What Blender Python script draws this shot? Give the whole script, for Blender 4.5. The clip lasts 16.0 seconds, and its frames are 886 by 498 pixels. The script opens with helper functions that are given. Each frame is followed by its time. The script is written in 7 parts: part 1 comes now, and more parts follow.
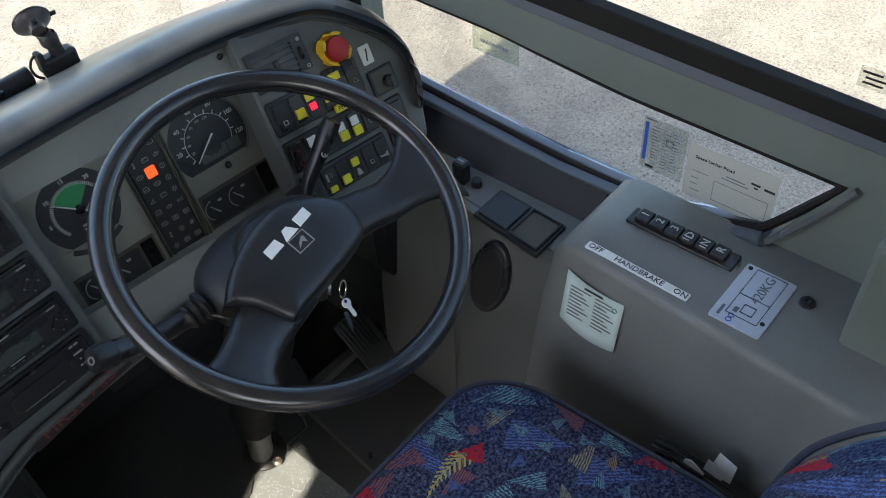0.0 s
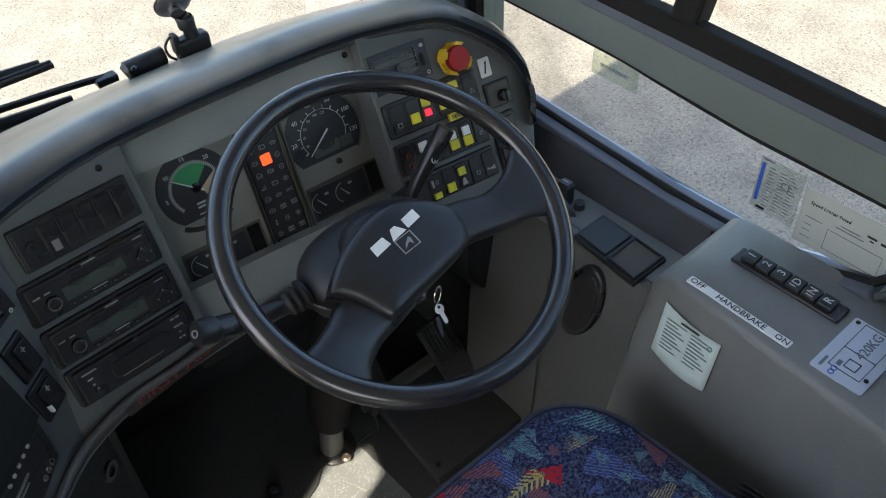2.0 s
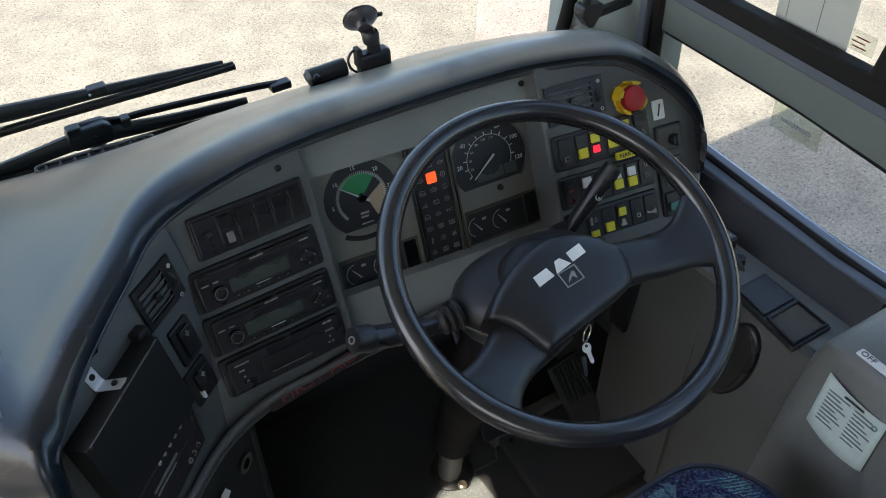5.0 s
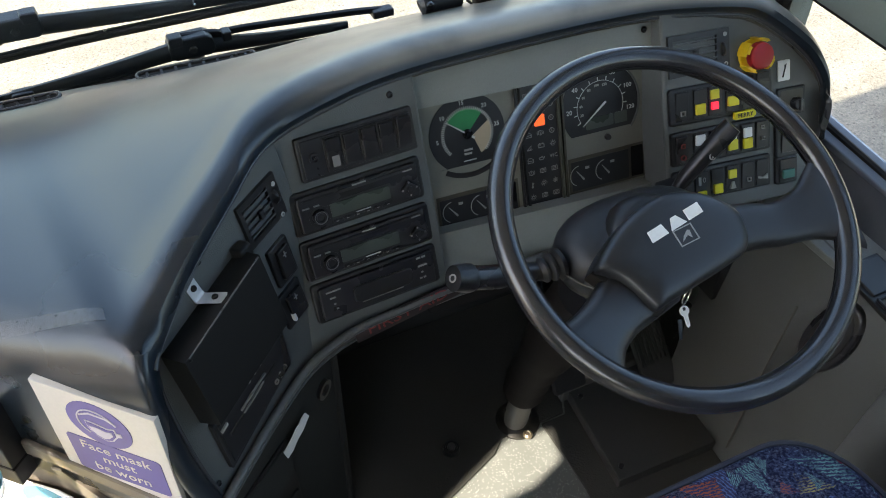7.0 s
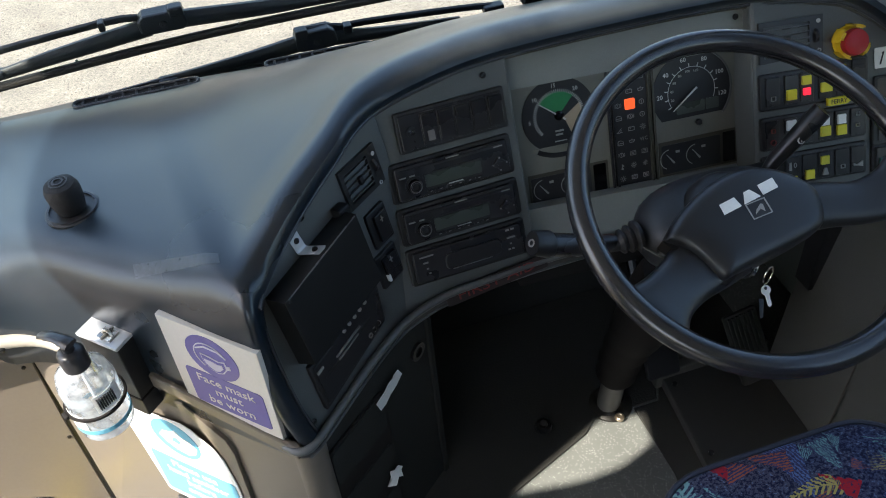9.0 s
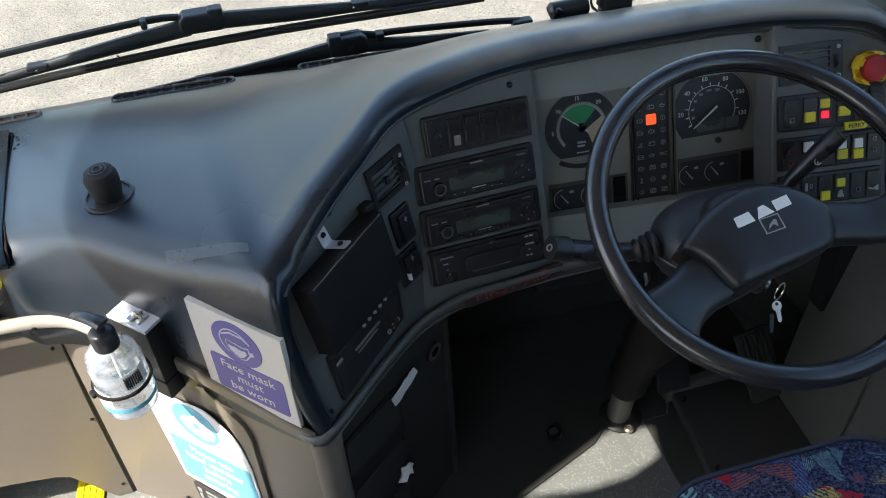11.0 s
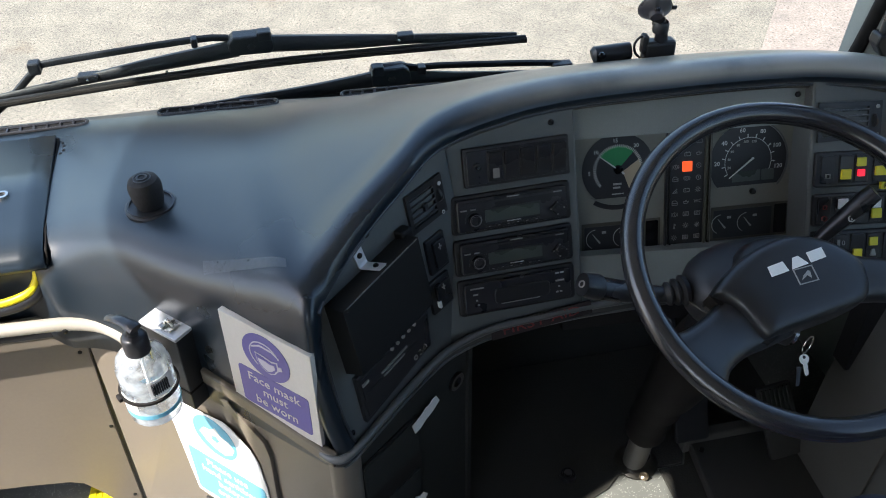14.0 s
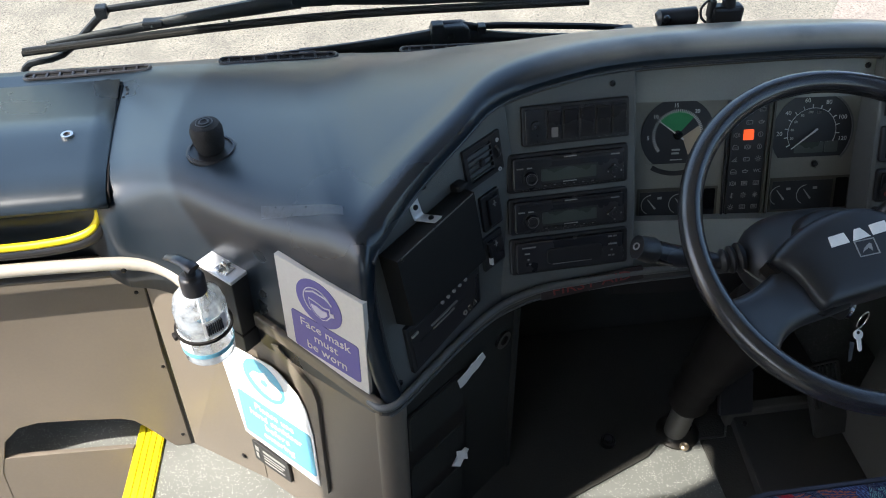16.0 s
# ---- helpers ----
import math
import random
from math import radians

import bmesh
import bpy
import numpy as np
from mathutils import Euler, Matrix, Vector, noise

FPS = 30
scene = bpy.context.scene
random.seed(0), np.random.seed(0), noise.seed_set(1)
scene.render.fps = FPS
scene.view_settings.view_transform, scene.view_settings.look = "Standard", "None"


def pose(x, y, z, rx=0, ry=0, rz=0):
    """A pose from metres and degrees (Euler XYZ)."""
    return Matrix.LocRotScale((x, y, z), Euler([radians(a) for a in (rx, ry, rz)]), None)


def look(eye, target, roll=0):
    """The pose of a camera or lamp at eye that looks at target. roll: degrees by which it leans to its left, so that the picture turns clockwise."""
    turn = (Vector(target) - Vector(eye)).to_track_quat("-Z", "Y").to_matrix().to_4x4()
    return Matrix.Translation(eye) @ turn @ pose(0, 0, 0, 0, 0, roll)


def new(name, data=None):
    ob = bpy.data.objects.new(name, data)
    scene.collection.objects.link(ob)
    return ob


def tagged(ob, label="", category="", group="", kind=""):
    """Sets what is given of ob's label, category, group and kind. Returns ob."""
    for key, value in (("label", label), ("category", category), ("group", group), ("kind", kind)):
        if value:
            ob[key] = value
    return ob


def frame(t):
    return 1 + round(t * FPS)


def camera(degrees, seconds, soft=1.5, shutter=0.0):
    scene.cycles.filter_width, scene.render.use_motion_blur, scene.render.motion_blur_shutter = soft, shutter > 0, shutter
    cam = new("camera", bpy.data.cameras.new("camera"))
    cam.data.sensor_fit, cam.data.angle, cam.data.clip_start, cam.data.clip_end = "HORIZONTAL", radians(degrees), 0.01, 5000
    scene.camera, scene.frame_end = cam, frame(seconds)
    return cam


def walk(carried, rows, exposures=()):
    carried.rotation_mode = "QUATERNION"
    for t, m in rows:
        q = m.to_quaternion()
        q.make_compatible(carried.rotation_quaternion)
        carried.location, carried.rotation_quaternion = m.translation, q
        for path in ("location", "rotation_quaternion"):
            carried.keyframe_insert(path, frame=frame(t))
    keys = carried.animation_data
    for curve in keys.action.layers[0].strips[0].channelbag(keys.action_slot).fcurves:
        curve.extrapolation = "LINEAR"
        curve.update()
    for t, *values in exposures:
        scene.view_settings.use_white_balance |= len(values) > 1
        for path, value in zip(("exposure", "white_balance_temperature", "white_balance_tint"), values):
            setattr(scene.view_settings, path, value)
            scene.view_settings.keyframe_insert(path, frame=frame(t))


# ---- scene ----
cam = camera(53.4, 16.0, soft=1.0)
PATH = [
    (0, (-0.462, -0.675, 1.54), (0.545, 0.299, 0.112), -4.9),
    (0.5, (-0.475, -0.674, 1.538), (0.488, 0.372, 0.132), -5.2),
    (1, (-0.491, -0.662, 1.542), (0.47, 0.402, 0.147), -3.7),
    (1.5, (-0.494, -0.659, 1.541), (0.453, 0.421, 0.148), -2.9),
    (2, (-0.501, -0.651, 1.539), (0.418, 0.456, 0.148), -2.7),
    (2.5, (-0.515, -0.648, 1.536), (0.322, 0.525, 0.148), -4.1),
    (3, (-0.527, -0.641, 1.532), (0.279, 0.578, 0.167), -4.0),
    (3.5, (-0.533, -0.641, 1.536), (0.24, 0.606, 0.177), -4.1),
    (4, (-0.54, -0.634, 1.537), (0.24, 0.624, 0.193), -3.2),
    (6.3, (-0.582, -0.585, 1.515), (0.12, 0.734, 0.185), -0.3),
    (6.5, (-0.586, -0.585, 1.512), (0.095, 0.706, 0.145), 0.2),
    (7, (-0.615, -0.554, 1.502), (0.005, 0.718, 0.089), 0.6),
    (7.5, (-0.626, -0.572, 1.515), (-0.042, 0.664, 0.056), -0.1),
    (8, (-0.559, -0.656, 1.507), (-0.06, 0.664, 0.089), -3.1),
    (8.5, (-0.575, -0.671, 1.506), (-0.14, 0.699, 0.115), -4.2),
    (9, (-0.594, -0.68, 1.516), (-0.247, 0.726, 0.137), -5.8),
    (9.2, (-0.589, -0.688, 1.522), (-0.263, 0.723, 0.143), -6.1),
    (11.5, (-0.618, -0.728, 1.532), (-0.286, 0.733, 0.207), -3.0),
    (12, (-0.622, -0.736, 1.537), (-0.278, 0.75, 0.244), -1.9),
    (12.5, (-0.622, -0.74, 1.535), (-0.285, 0.761, 0.258), -1.9),
    (13, (-0.622, -0.746, 1.534), (-0.292, 0.773, 0.274), -1.8),
    (13.5, (-0.64, -0.743, 1.532), (-0.334, 0.803, 0.3), -1.6),
    (14, (-0.642, -0.737, 1.524), (-0.34, 0.772, 0.246), -0.9),
    (14.5, (-0.659, -0.743, 1.515), (-0.378, 0.74, 0.202), -0.4),
    (15, (-0.652, -0.744, 1.508), (-0.375, 0.732, 0.187), 0.2),
    (15.5, (-0.656, -0.753, 1.506), (-0.396, 0.712, 0.169), 0.5),
    (16, (-0.663, -0.752, 1.511), (-0.462, 0.73, 0.183), -0.5),
]
EXPOSURES = ((0.0, 2.26, 6730, 12), (2.0, 2.28, 6850, 12), (2.5, 2.27, 6700, 12), (3.0, 2.20, 6750, 12), (4.0, 2.10, 6750, 12), (6.5, 2.36, 7000, 11), (7.0, 2.52, 7050, 11), (7.5, 2.42, 7000, 11), (8.0, 2.22, 6800, 11), (8.5, 2.20, 6720, 11), (9.0, 2.05, 6600, 11), (12.5, 1.91, 6420, 12), (14.5, 1.98, 6430, 12), (15.0, 2.05, 6430, 12), (15.5, 2.00, 6430, 12), (16.0, 1.94, 6430, 12))
walk(cam, [(t, look(eye, target, roll)) for t, eye, target, roll in PATH], EXPOSURES)

# ---- light: sun from behind the coach's left flank, clear sky ----
SUN_WAY = Vector((0.80, 0.32, -1.0)).normalized()
world = bpy.data.worlds.new("sky")
scene.world = world
world.use_nodes = True
wn = world.node_tree
sky = wn.nodes.new("ShaderNodeTexSky")
sky.sky_type, sky.sun_disc = "NISHITA", False
sky.air_density, sky.dust_density, sky.ozone_density = 1.0, 1.9, 1.0
sky.sun_elevation = math.asin(-SUN_WAY.z)
sky.sun_rotation = math.atan2(-SUN_WAY.x, -SUN_WAY.y)
wn.links.new(sky.outputs[0], wn.nodes["Background"].inputs[0])
wn.nodes["Background"].inputs[1].default_value = 0.15
sun = new("sun", bpy.data.lights.new("sun", "SUN"))
sun.data.energy, sun.data.angle, sun.data.color = 3.2, radians(0.5), (1.0, 0.95, 0.86)
sun.matrix_world = look((-6, -2, 6), Vector((-6, -2, 6)) + SUN_WAY)


# ---- materials ----
def mat(name, col, rough=0.5, metal=0.0, var=0.12, vs=6.0, bump=0.0, bs=400.0, fine=0.06, glow=0.0, spec=0.5, rvar=0.08):
    """Principled surface with blotches (vs per metre), fine grain and a bump."""
    m = bpy.data.materials.new(name)
    m.use_nodes = True
    nt = m.node_tree
    b = nt.nodes["Principled BSDF"]
    b.inputs["Base Color"].default_value = (*col, 1)
    b.inputs["Roughness"].default_value = rough
    b.inputs["Metallic"].default_value = metal
    b.inputs["Specular IOR Level"].default_value = spec
    if glow:
        b.inputs["Emission Color"].default_value = (*col, 1)
        b.inputs["Emission Strength"].default_value = glow
    tc = nt.nodes.new("ShaderNodeTexCoord")
    if var or fine:
        n1, n2 = nt.nodes.new("ShaderNodeTexNoise"), nt.nodes.new("ShaderNodeTexNoise")
        n1.inputs["Scale"].default_value, n1.inputs["Detail"].default_value = vs, 5
        n2.inputs["Scale"].default_value, n2.inputs["Detail"].default_value = vs * 40, 2
        a = nt.nodes.new("ShaderNodeMapRange")
        a.inputs["From Min"].default_value, a.inputs["From Max"].default_value = 0.3, 0.7
        a.inputs["To Min"].default_value, a.inputs["To Max"].default_value = 1 - var, 1 + var
        c = nt.nodes.new("ShaderNodeMapRange")
        c.inputs["To Min"].default_value, c.inputs["To Max"].default_value = 1 - fine, 1 + fine
        mul = nt.nodes.new("ShaderNodeMath")
        mul.operation = "MULTIPLY"
        mix = nt.nodes.new("ShaderNodeVectorMath")
        mix.operation = "SCALE"
        mix.inputs[0].default_value = col
        for n in (n1, n2):
            nt.links.new(tc.outputs["Object"], n.inputs["Vector"])
        nt.links.new(n1.outputs[0], a.inputs[0])
        nt.links.new(n2.outputs[0], c.inputs[0])
        nt.links.new(a.outputs[0], mul.inputs[0])
        nt.links.new(c.outputs[0], mul.inputs[1])
        nt.links.new(mul.outputs[0], mix.inputs["Scale"])
        nt.links.new(mix.outputs[0], b.inputs["Base Color"])
        r = nt.nodes.new("ShaderNodeMapRange")
        r.inputs["From Min"].default_value, r.inputs["From Max"].default_value = 0.3, 0.7
        r.inputs["To Min"].default_value, r.inputs["To Max"].default_value = max(0.03, rough - rvar), min(1, rough + rvar)
        nt.links.new(n1.outputs[0], r.inputs[0])
        nt.links.new(r.outputs[0], b.inputs["Roughness"])
    if bump:
        n3 = nt.nodes.new("ShaderNodeTexNoise")
        n3.inputs["Scale"].default_value, n3.inputs["Detail"].default_value = bs, 3
        bp = nt.nodes.new("ShaderNodeBump")
        bp.inputs["Strength"].default_value, bp.inputs["Distance"].default_value = bump, 0.002
        nt.links.new(tc.outputs["Object"], n3.inputs["Vector"])
        nt.links.new(n3.outputs[0], bp.inputs["Height"])
        nt.links.new(bp.outputs[0], b.inputs["Normal"])
    return m


def flecked(name, base, flecks, scale, size, rough, bump=0.1, share=0.35):
    """A surface with small light flecks strewn over it."""
    m = mat(name, base, rough, var=0.18, vs=5, bump=bump, bs=300)
    nt = m.node_tree
    b = nt.nodes["Principled BSDF"]
    old = b.inputs["Base Color"].links[0].from_socket
    tc = nt.nodes.new("ShaderNodeTexCoord")
    v = nt.nodes.new("ShaderNodeTexVoronoi")
    v.inputs["Scale"].default_value = scale
    nt.links.new(tc.outputs["Object"], v.inputs["Vector"])
    lt = nt.nodes.new("ShaderNodeMath")
    lt.operation, lt.inputs[1].default_value = "LESS_THAN", size
    nt.links.new(v.outputs["Distance"], lt.inputs[0])
    sep = nt.nodes.new("ShaderNodeSeparateColor")
    nt.links.new(v.outputs["Color"], sep.inputs[0])
    pick = nt.nodes.new("ShaderNodeMath")
    pick.operation, pick.inputs[1].default_value = "LESS_THAN", share
    nt.links.new(sep.outputs[0], pick.inputs[0])
    both = nt.nodes.new("ShaderNodeMath")
    both.operation = "MULTIPLY"
    nt.links.new(lt.outputs[0], both.inputs[0])
    nt.links.new(pick.outputs[0], both.inputs[1])
    mx = nt.nodes.new("ShaderNodeMix")
    mx.data_type = "RGBA"
    nt.links.new(both.outputs[0], mx.inputs["Factor"])
    nt.links.new(old, mx.inputs["A"])
    mx.inputs["B"].default_value = (*flecks, 1)
    nt.links.new(mx.outputs["Result"], b.inputs["Base Color"])
    return m


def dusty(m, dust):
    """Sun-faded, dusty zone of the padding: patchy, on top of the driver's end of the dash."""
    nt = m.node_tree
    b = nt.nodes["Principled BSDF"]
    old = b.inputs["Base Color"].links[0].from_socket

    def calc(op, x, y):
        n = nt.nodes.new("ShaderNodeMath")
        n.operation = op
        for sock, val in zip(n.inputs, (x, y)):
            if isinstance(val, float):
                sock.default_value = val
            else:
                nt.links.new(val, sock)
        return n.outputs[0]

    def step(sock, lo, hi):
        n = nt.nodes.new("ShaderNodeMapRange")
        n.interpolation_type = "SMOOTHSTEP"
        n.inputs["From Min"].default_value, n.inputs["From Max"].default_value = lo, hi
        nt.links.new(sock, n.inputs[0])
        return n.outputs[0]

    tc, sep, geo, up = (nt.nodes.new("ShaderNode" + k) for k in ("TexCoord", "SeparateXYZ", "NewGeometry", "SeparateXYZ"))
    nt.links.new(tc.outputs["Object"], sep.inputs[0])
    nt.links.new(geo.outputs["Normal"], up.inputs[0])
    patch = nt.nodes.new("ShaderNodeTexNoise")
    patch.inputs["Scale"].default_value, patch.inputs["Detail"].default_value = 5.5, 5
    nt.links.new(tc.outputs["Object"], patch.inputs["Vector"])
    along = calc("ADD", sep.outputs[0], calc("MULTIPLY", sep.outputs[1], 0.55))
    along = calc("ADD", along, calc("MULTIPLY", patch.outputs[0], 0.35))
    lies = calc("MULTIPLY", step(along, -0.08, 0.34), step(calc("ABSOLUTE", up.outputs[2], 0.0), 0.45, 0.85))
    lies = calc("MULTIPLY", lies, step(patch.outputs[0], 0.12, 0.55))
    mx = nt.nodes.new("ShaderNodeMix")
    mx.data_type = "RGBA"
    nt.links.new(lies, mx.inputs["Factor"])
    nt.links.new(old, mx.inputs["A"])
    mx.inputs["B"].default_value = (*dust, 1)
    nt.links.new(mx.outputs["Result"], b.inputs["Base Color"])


def stained_gravel():
    """Pale compacted gravel: fine stones, sandy blotches, a few brown stains."""
    m = flecked("pale_gravel", (0.192, 0.166, 0.135), (0.107, 0.091, 0.073), 58, 0.34, 0.95, bump=0.6, share=0.2)
    nt = m.node_tree
    b = nt.nodes["Principled BSDF"]
    old = b.inputs["Base Color"].links[0].from_socket
    tc = nt.nodes.new("ShaderNodeTexCoord")
    n = nt.nodes.new("ShaderNodeTexNoise")
    n.inputs["Scale"].default_value, n.inputs["Detail"].default_value = 1.7, 6
    nt.links.new(tc.outputs["Object"], n.inputs["Vector"])
    r = nt.nodes.new("ShaderNodeMapRange")
    r.inputs["From Min"].default_value, r.inputs["From Max"].default_value = 0.62, 0.72
    r.inputs["To Max"].default_value = 0.6
    nt.links.new(n.outputs[0], r.inputs[0])
    mx = nt.nodes.new("ShaderNodeMix")
    mx.data_type = "RGBA"
    nt.links.new(r.outputs[0], mx.inputs["Factor"])
    nt.links.new(old, mx.inputs["A"])
    mx.inputs["B"].default_value = (0.135, 0.100, 0.069, 1)
    g = nt.nodes.new("ShaderNodeTexNoise")
    g.inputs["Scale"].default_value, g.inputs["Detail"].default_value = 75, 6
    g.inputs["Roughness"].default_value = 0.78
    nt.links.new(tc.outputs["Object"], g.inputs["Vector"])
    k = nt.nodes.new("ShaderNodeMapRange")
    k.inputs["From Min"].default_value, k.inputs["From Max"].default_value = 0.3, 0.7
    k.inputs["To Min"].default_value, k.inputs["To Max"].default_value = 0.46, 1.52
    nt.links.new(g.outputs[0], k.inputs[0])
    sc = nt.nodes.new("ShaderNodeVectorMath")
    sc.operation = "SCALE"
    nt.links.new(mx.outputs["Result"], sc.inputs[0])
    nt.links.new(k.outputs[0], sc.inputs["Scale"])
    nt.links.new(sc.outputs[0], b.inputs["Base Color"])
    return m


def moquette():
    """Blue bus moquette: mottled blue ground, striped woven shards, small red and ochre darts, pale fern sprigs."""
    m = mat("blue_moquette", (0.05, 0.08, 0.25), 0.9, bump=0.5, bs=900, spec=0.15)
    nt = m.node_tree
    b = nt.nodes["Principled BSDF"]

    def feed(sock, val):
        if isinstance(val, (int, float, tuple)):
            sock.default_value = val
        else:
            nt.links.new(val, sock)

    def calc(op, x, y=0.0):
        n = nt.nodes.new("ShaderNodeMath")
        n.operation = op
        feed(n.inputs[0], x)
        feed(n.inputs[1], y)
        return n.outputs[0]

    def mixed(fac, x, y):
        n = nt.nodes.new("ShaderNodeMix")
        n.data_type = "RGBA"
        feed(n.inputs["Factor"], fac)
        feed(n.inputs["A"], x)
        feed(n.inputs["B"], y)
        return n.outputs["Result"]

    def step(sock, lo, hi):
        n = nt.nodes.new("ShaderNodeMapRange")
        n.inputs["From Min"].default_value, n.inputs["From Max"].default_value = lo, hi
        feed(n.inputs[0], sock)
        return n.outputs[0]

    def noise(vec, scale, detail=3.0, rough=0.5):
        n = nt.nodes.new("ShaderNodeTexNoise")
        n.inputs["Scale"].default_value, n.inputs["Detail"].default_value, n.inputs["Roughness"].default_value = scale, detail, rough
        nt.links.new(vec, n.inputs["Vector"])
        return n.outputs[0]

    def ramp(fac, stops):
        n = nt.nodes.new("ShaderNodeValToRGB")
        n.color_ramp.interpolation = "CONSTANT"
        el = n.color_ramp.elements
        el[0].position, el[0].color = 0.0, (*stops[0][1], 1)
        el[1].position, el[1].color = stops[1][0], (*stops[1][1], 1)
        for pos, c in stops[2:]:
            el.new(pos).color = (*c, 1)
        feed(n.inputs[0], fac)
        return n.outputs[0]

    tc = nt.nodes.new("ShaderNodeTexCoord")
    sep = nt.nodes.new("ShaderNodeSeparateXYZ")
    nt.links.new(tc.outputs["Object"], sep.inputs[0])
    flat = nt.nodes.new("ShaderNodeCombineXYZ")
    # cloth coordinates run across the seat and then up its back; the weave makes the edges ragged
    jag = noise(tc.outputs["Object"], 260.0, 1.0)
    feed(flat.inputs[0], calc("ADD", sep.outputs[0], calc("MULTIPLY", calc("SUBTRACT", jag, 0.5), 0.006)))
    feed(flat.inputs[1], calc("ADD", calc("ADD", sep.outputs[1], sep.outputs[2]), calc("MULTIPLY", calc("SUBTRACT", jag, 0.5), 0.004)))
    cloth_at = flat.outputs[0]

    drift, speck = noise(tc.outputs["Object"], 17.0), noise(tc.outputs["Object"], 230.0, 4.0, 0.7)
    ground = mixed(step(drift, 0.40, 0.60), (0.043, 0.060, 0.128, 1), (0.072, 0.074, 0.115, 1))
    ground = mixed(step(speck, 0.50, 0.54), ground, (0.012, 0.016, 0.050, 1))
    ground = mixed(step(speck, 0.40, 0.37), ground, (0.12, 0.17, 0.28, 1))

    def motif(scale, shift):
        """Random cell: its colour and a turned local position."""
        move = nt.nodes.new("ShaderNodeMapping")
        move.inputs["Location"].default_value = (shift, shift * 0.7, 0)
        nt.links.new(cloth_at, move.inputs["Vector"])
        v = nt.nodes.new("ShaderNodeTexVoronoi")
        v.voronoi_dimensions = "2D"
        v.inputs["Scale"].default_value = scale
        v.inputs["Randomness"].default_value = 0.75
        nt.links.new(move.outputs[0], v.inputs["Vector"])
        away = nt.nodes.new("ShaderNodeVectorMath")
        away.operation = "SUBTRACT"
        nt.links.new(move.outputs[0], away.inputs[0])
        nt.links.new(v.outputs["Position"], away.inputs[1])
        rgb = nt.nodes.new("ShaderNodeSeparateColor")
        nt.links.new(v.outputs["Color"], rgb.inputs[0])
        turn = nt.nodes.new("ShaderNodeVectorRotate")
        turn.rotation_type = "Z_AXIS"
        nt.links.new(away.outputs[0], turn.inputs["Vector"])
        feed(turn.inputs["Angle"], calc("MULTIPLY", rgb.outputs[2], 6.283))
        xyz = nt.nodes.new("ShaderNodeSeparateXYZ")
        nt.links.new(turn.outputs[0], xyz.inputs[0])
        return rgb, xyz.outputs[0], xyz.outputs[1]

    cloth = ground
    shard_colours = [(0.0, (0.42, 0.27, 0.055)), (0.20, (0.17, 0.36, 0.36)), (0.42, (0.34, 0.10, 0.06)), (0.56, (0.44, 0.020, 0.035)), (0.70, (0.10, 0.16, 0.36)), (0.86, (0.40, 0.34, 0.13))]
    for scale, shift, half, low, high, share, stripes in ((9.5, 0.0, 0.027, -0.040, 0.056, 0.85, 1300.0), (15.0, 1.7, 0.016, -0.018, 0.034, 0.75, 1700.0), (24.0, 6.1, 0.009, -0.009, 0.018, 0.45, 2600.0)):
        rgb, x, y = motif(scale, shift)
        width = calc("MULTIPLY", calc("SUBTRACT", high, y), half / (high - low))
        inside = calc("MULTIPLY", calc("GREATER_THAN", width, calc("ABSOLUTE", x)), calc("GREATER_THAN", y, low))
        inside = calc("MULTIPLY", inside, calc("LESS_THAN", rgb.outputs[0], share))
        lines = calc("SINE", calc("MULTIPLY", calc("ADD", x, calc("MULTIPLY", y, 0.25)), stripes))
        fill = mixed(step(lines, -0.3, 0.5), (0.05, 0.055, 0.13, 1), ramp(rgb.outputs[1], shard_colours))
        plain = calc("MULTIPLY", calc("GREATER_THAN", rgb.outputs[1], 0.56), calc("LESS_THAN", rgb.outputs[1], 0.70))
        fill = mixed(plain, fill, (0.40, 0.020, 0.035, 1))
        fill = mixed(step(speck, 0.55, 0.62), fill, (0.03, 0.03, 0.08, 1))
        cloth = mixed(calc("MULTIPLY", inside, step(drift, 0.30, 0.46)), cloth, fill)
    # fern sprigs: a stem with slanting leaflets
    rgb, x, y = motif(7.5, 4.3)
    side = calc("ABSOLUTE", calc("ADD", x, calc("MULTIPLY", calc("MULTIPLY", y, y), 4.0)))
    leaflet = calc("GREATER_THAN", calc("SINE", calc("MULTIPLY", calc("SUBTRACT", y, side), 720.0)), 0.15)
    body = calc("LESS_THAN", side, calc("MULTIPLY", calc("SUBTRACT", 0.042, y), 0.20))
    fern = calc("MAXIMUM", calc("MULTIPLY", leaflet, body), calc("LESS_THAN", side, 0.0009))
    fern = calc("MULTIPLY", calc("MULTIPLY", fern, calc("LESS_THAN", calc("ABSOLUTE", y), 0.040)), calc("LESS_THAN", rgb.outputs[0], 0.62))
    cloth = mixed(fern, cloth, ramp(rgb.outputs[1], [(0.0, (0.20, 0.38, 0.40)), (0.6, (0.42, 0.36, 0.12))]))
    feed(b.inputs["Base Color"], cloth)
    return m


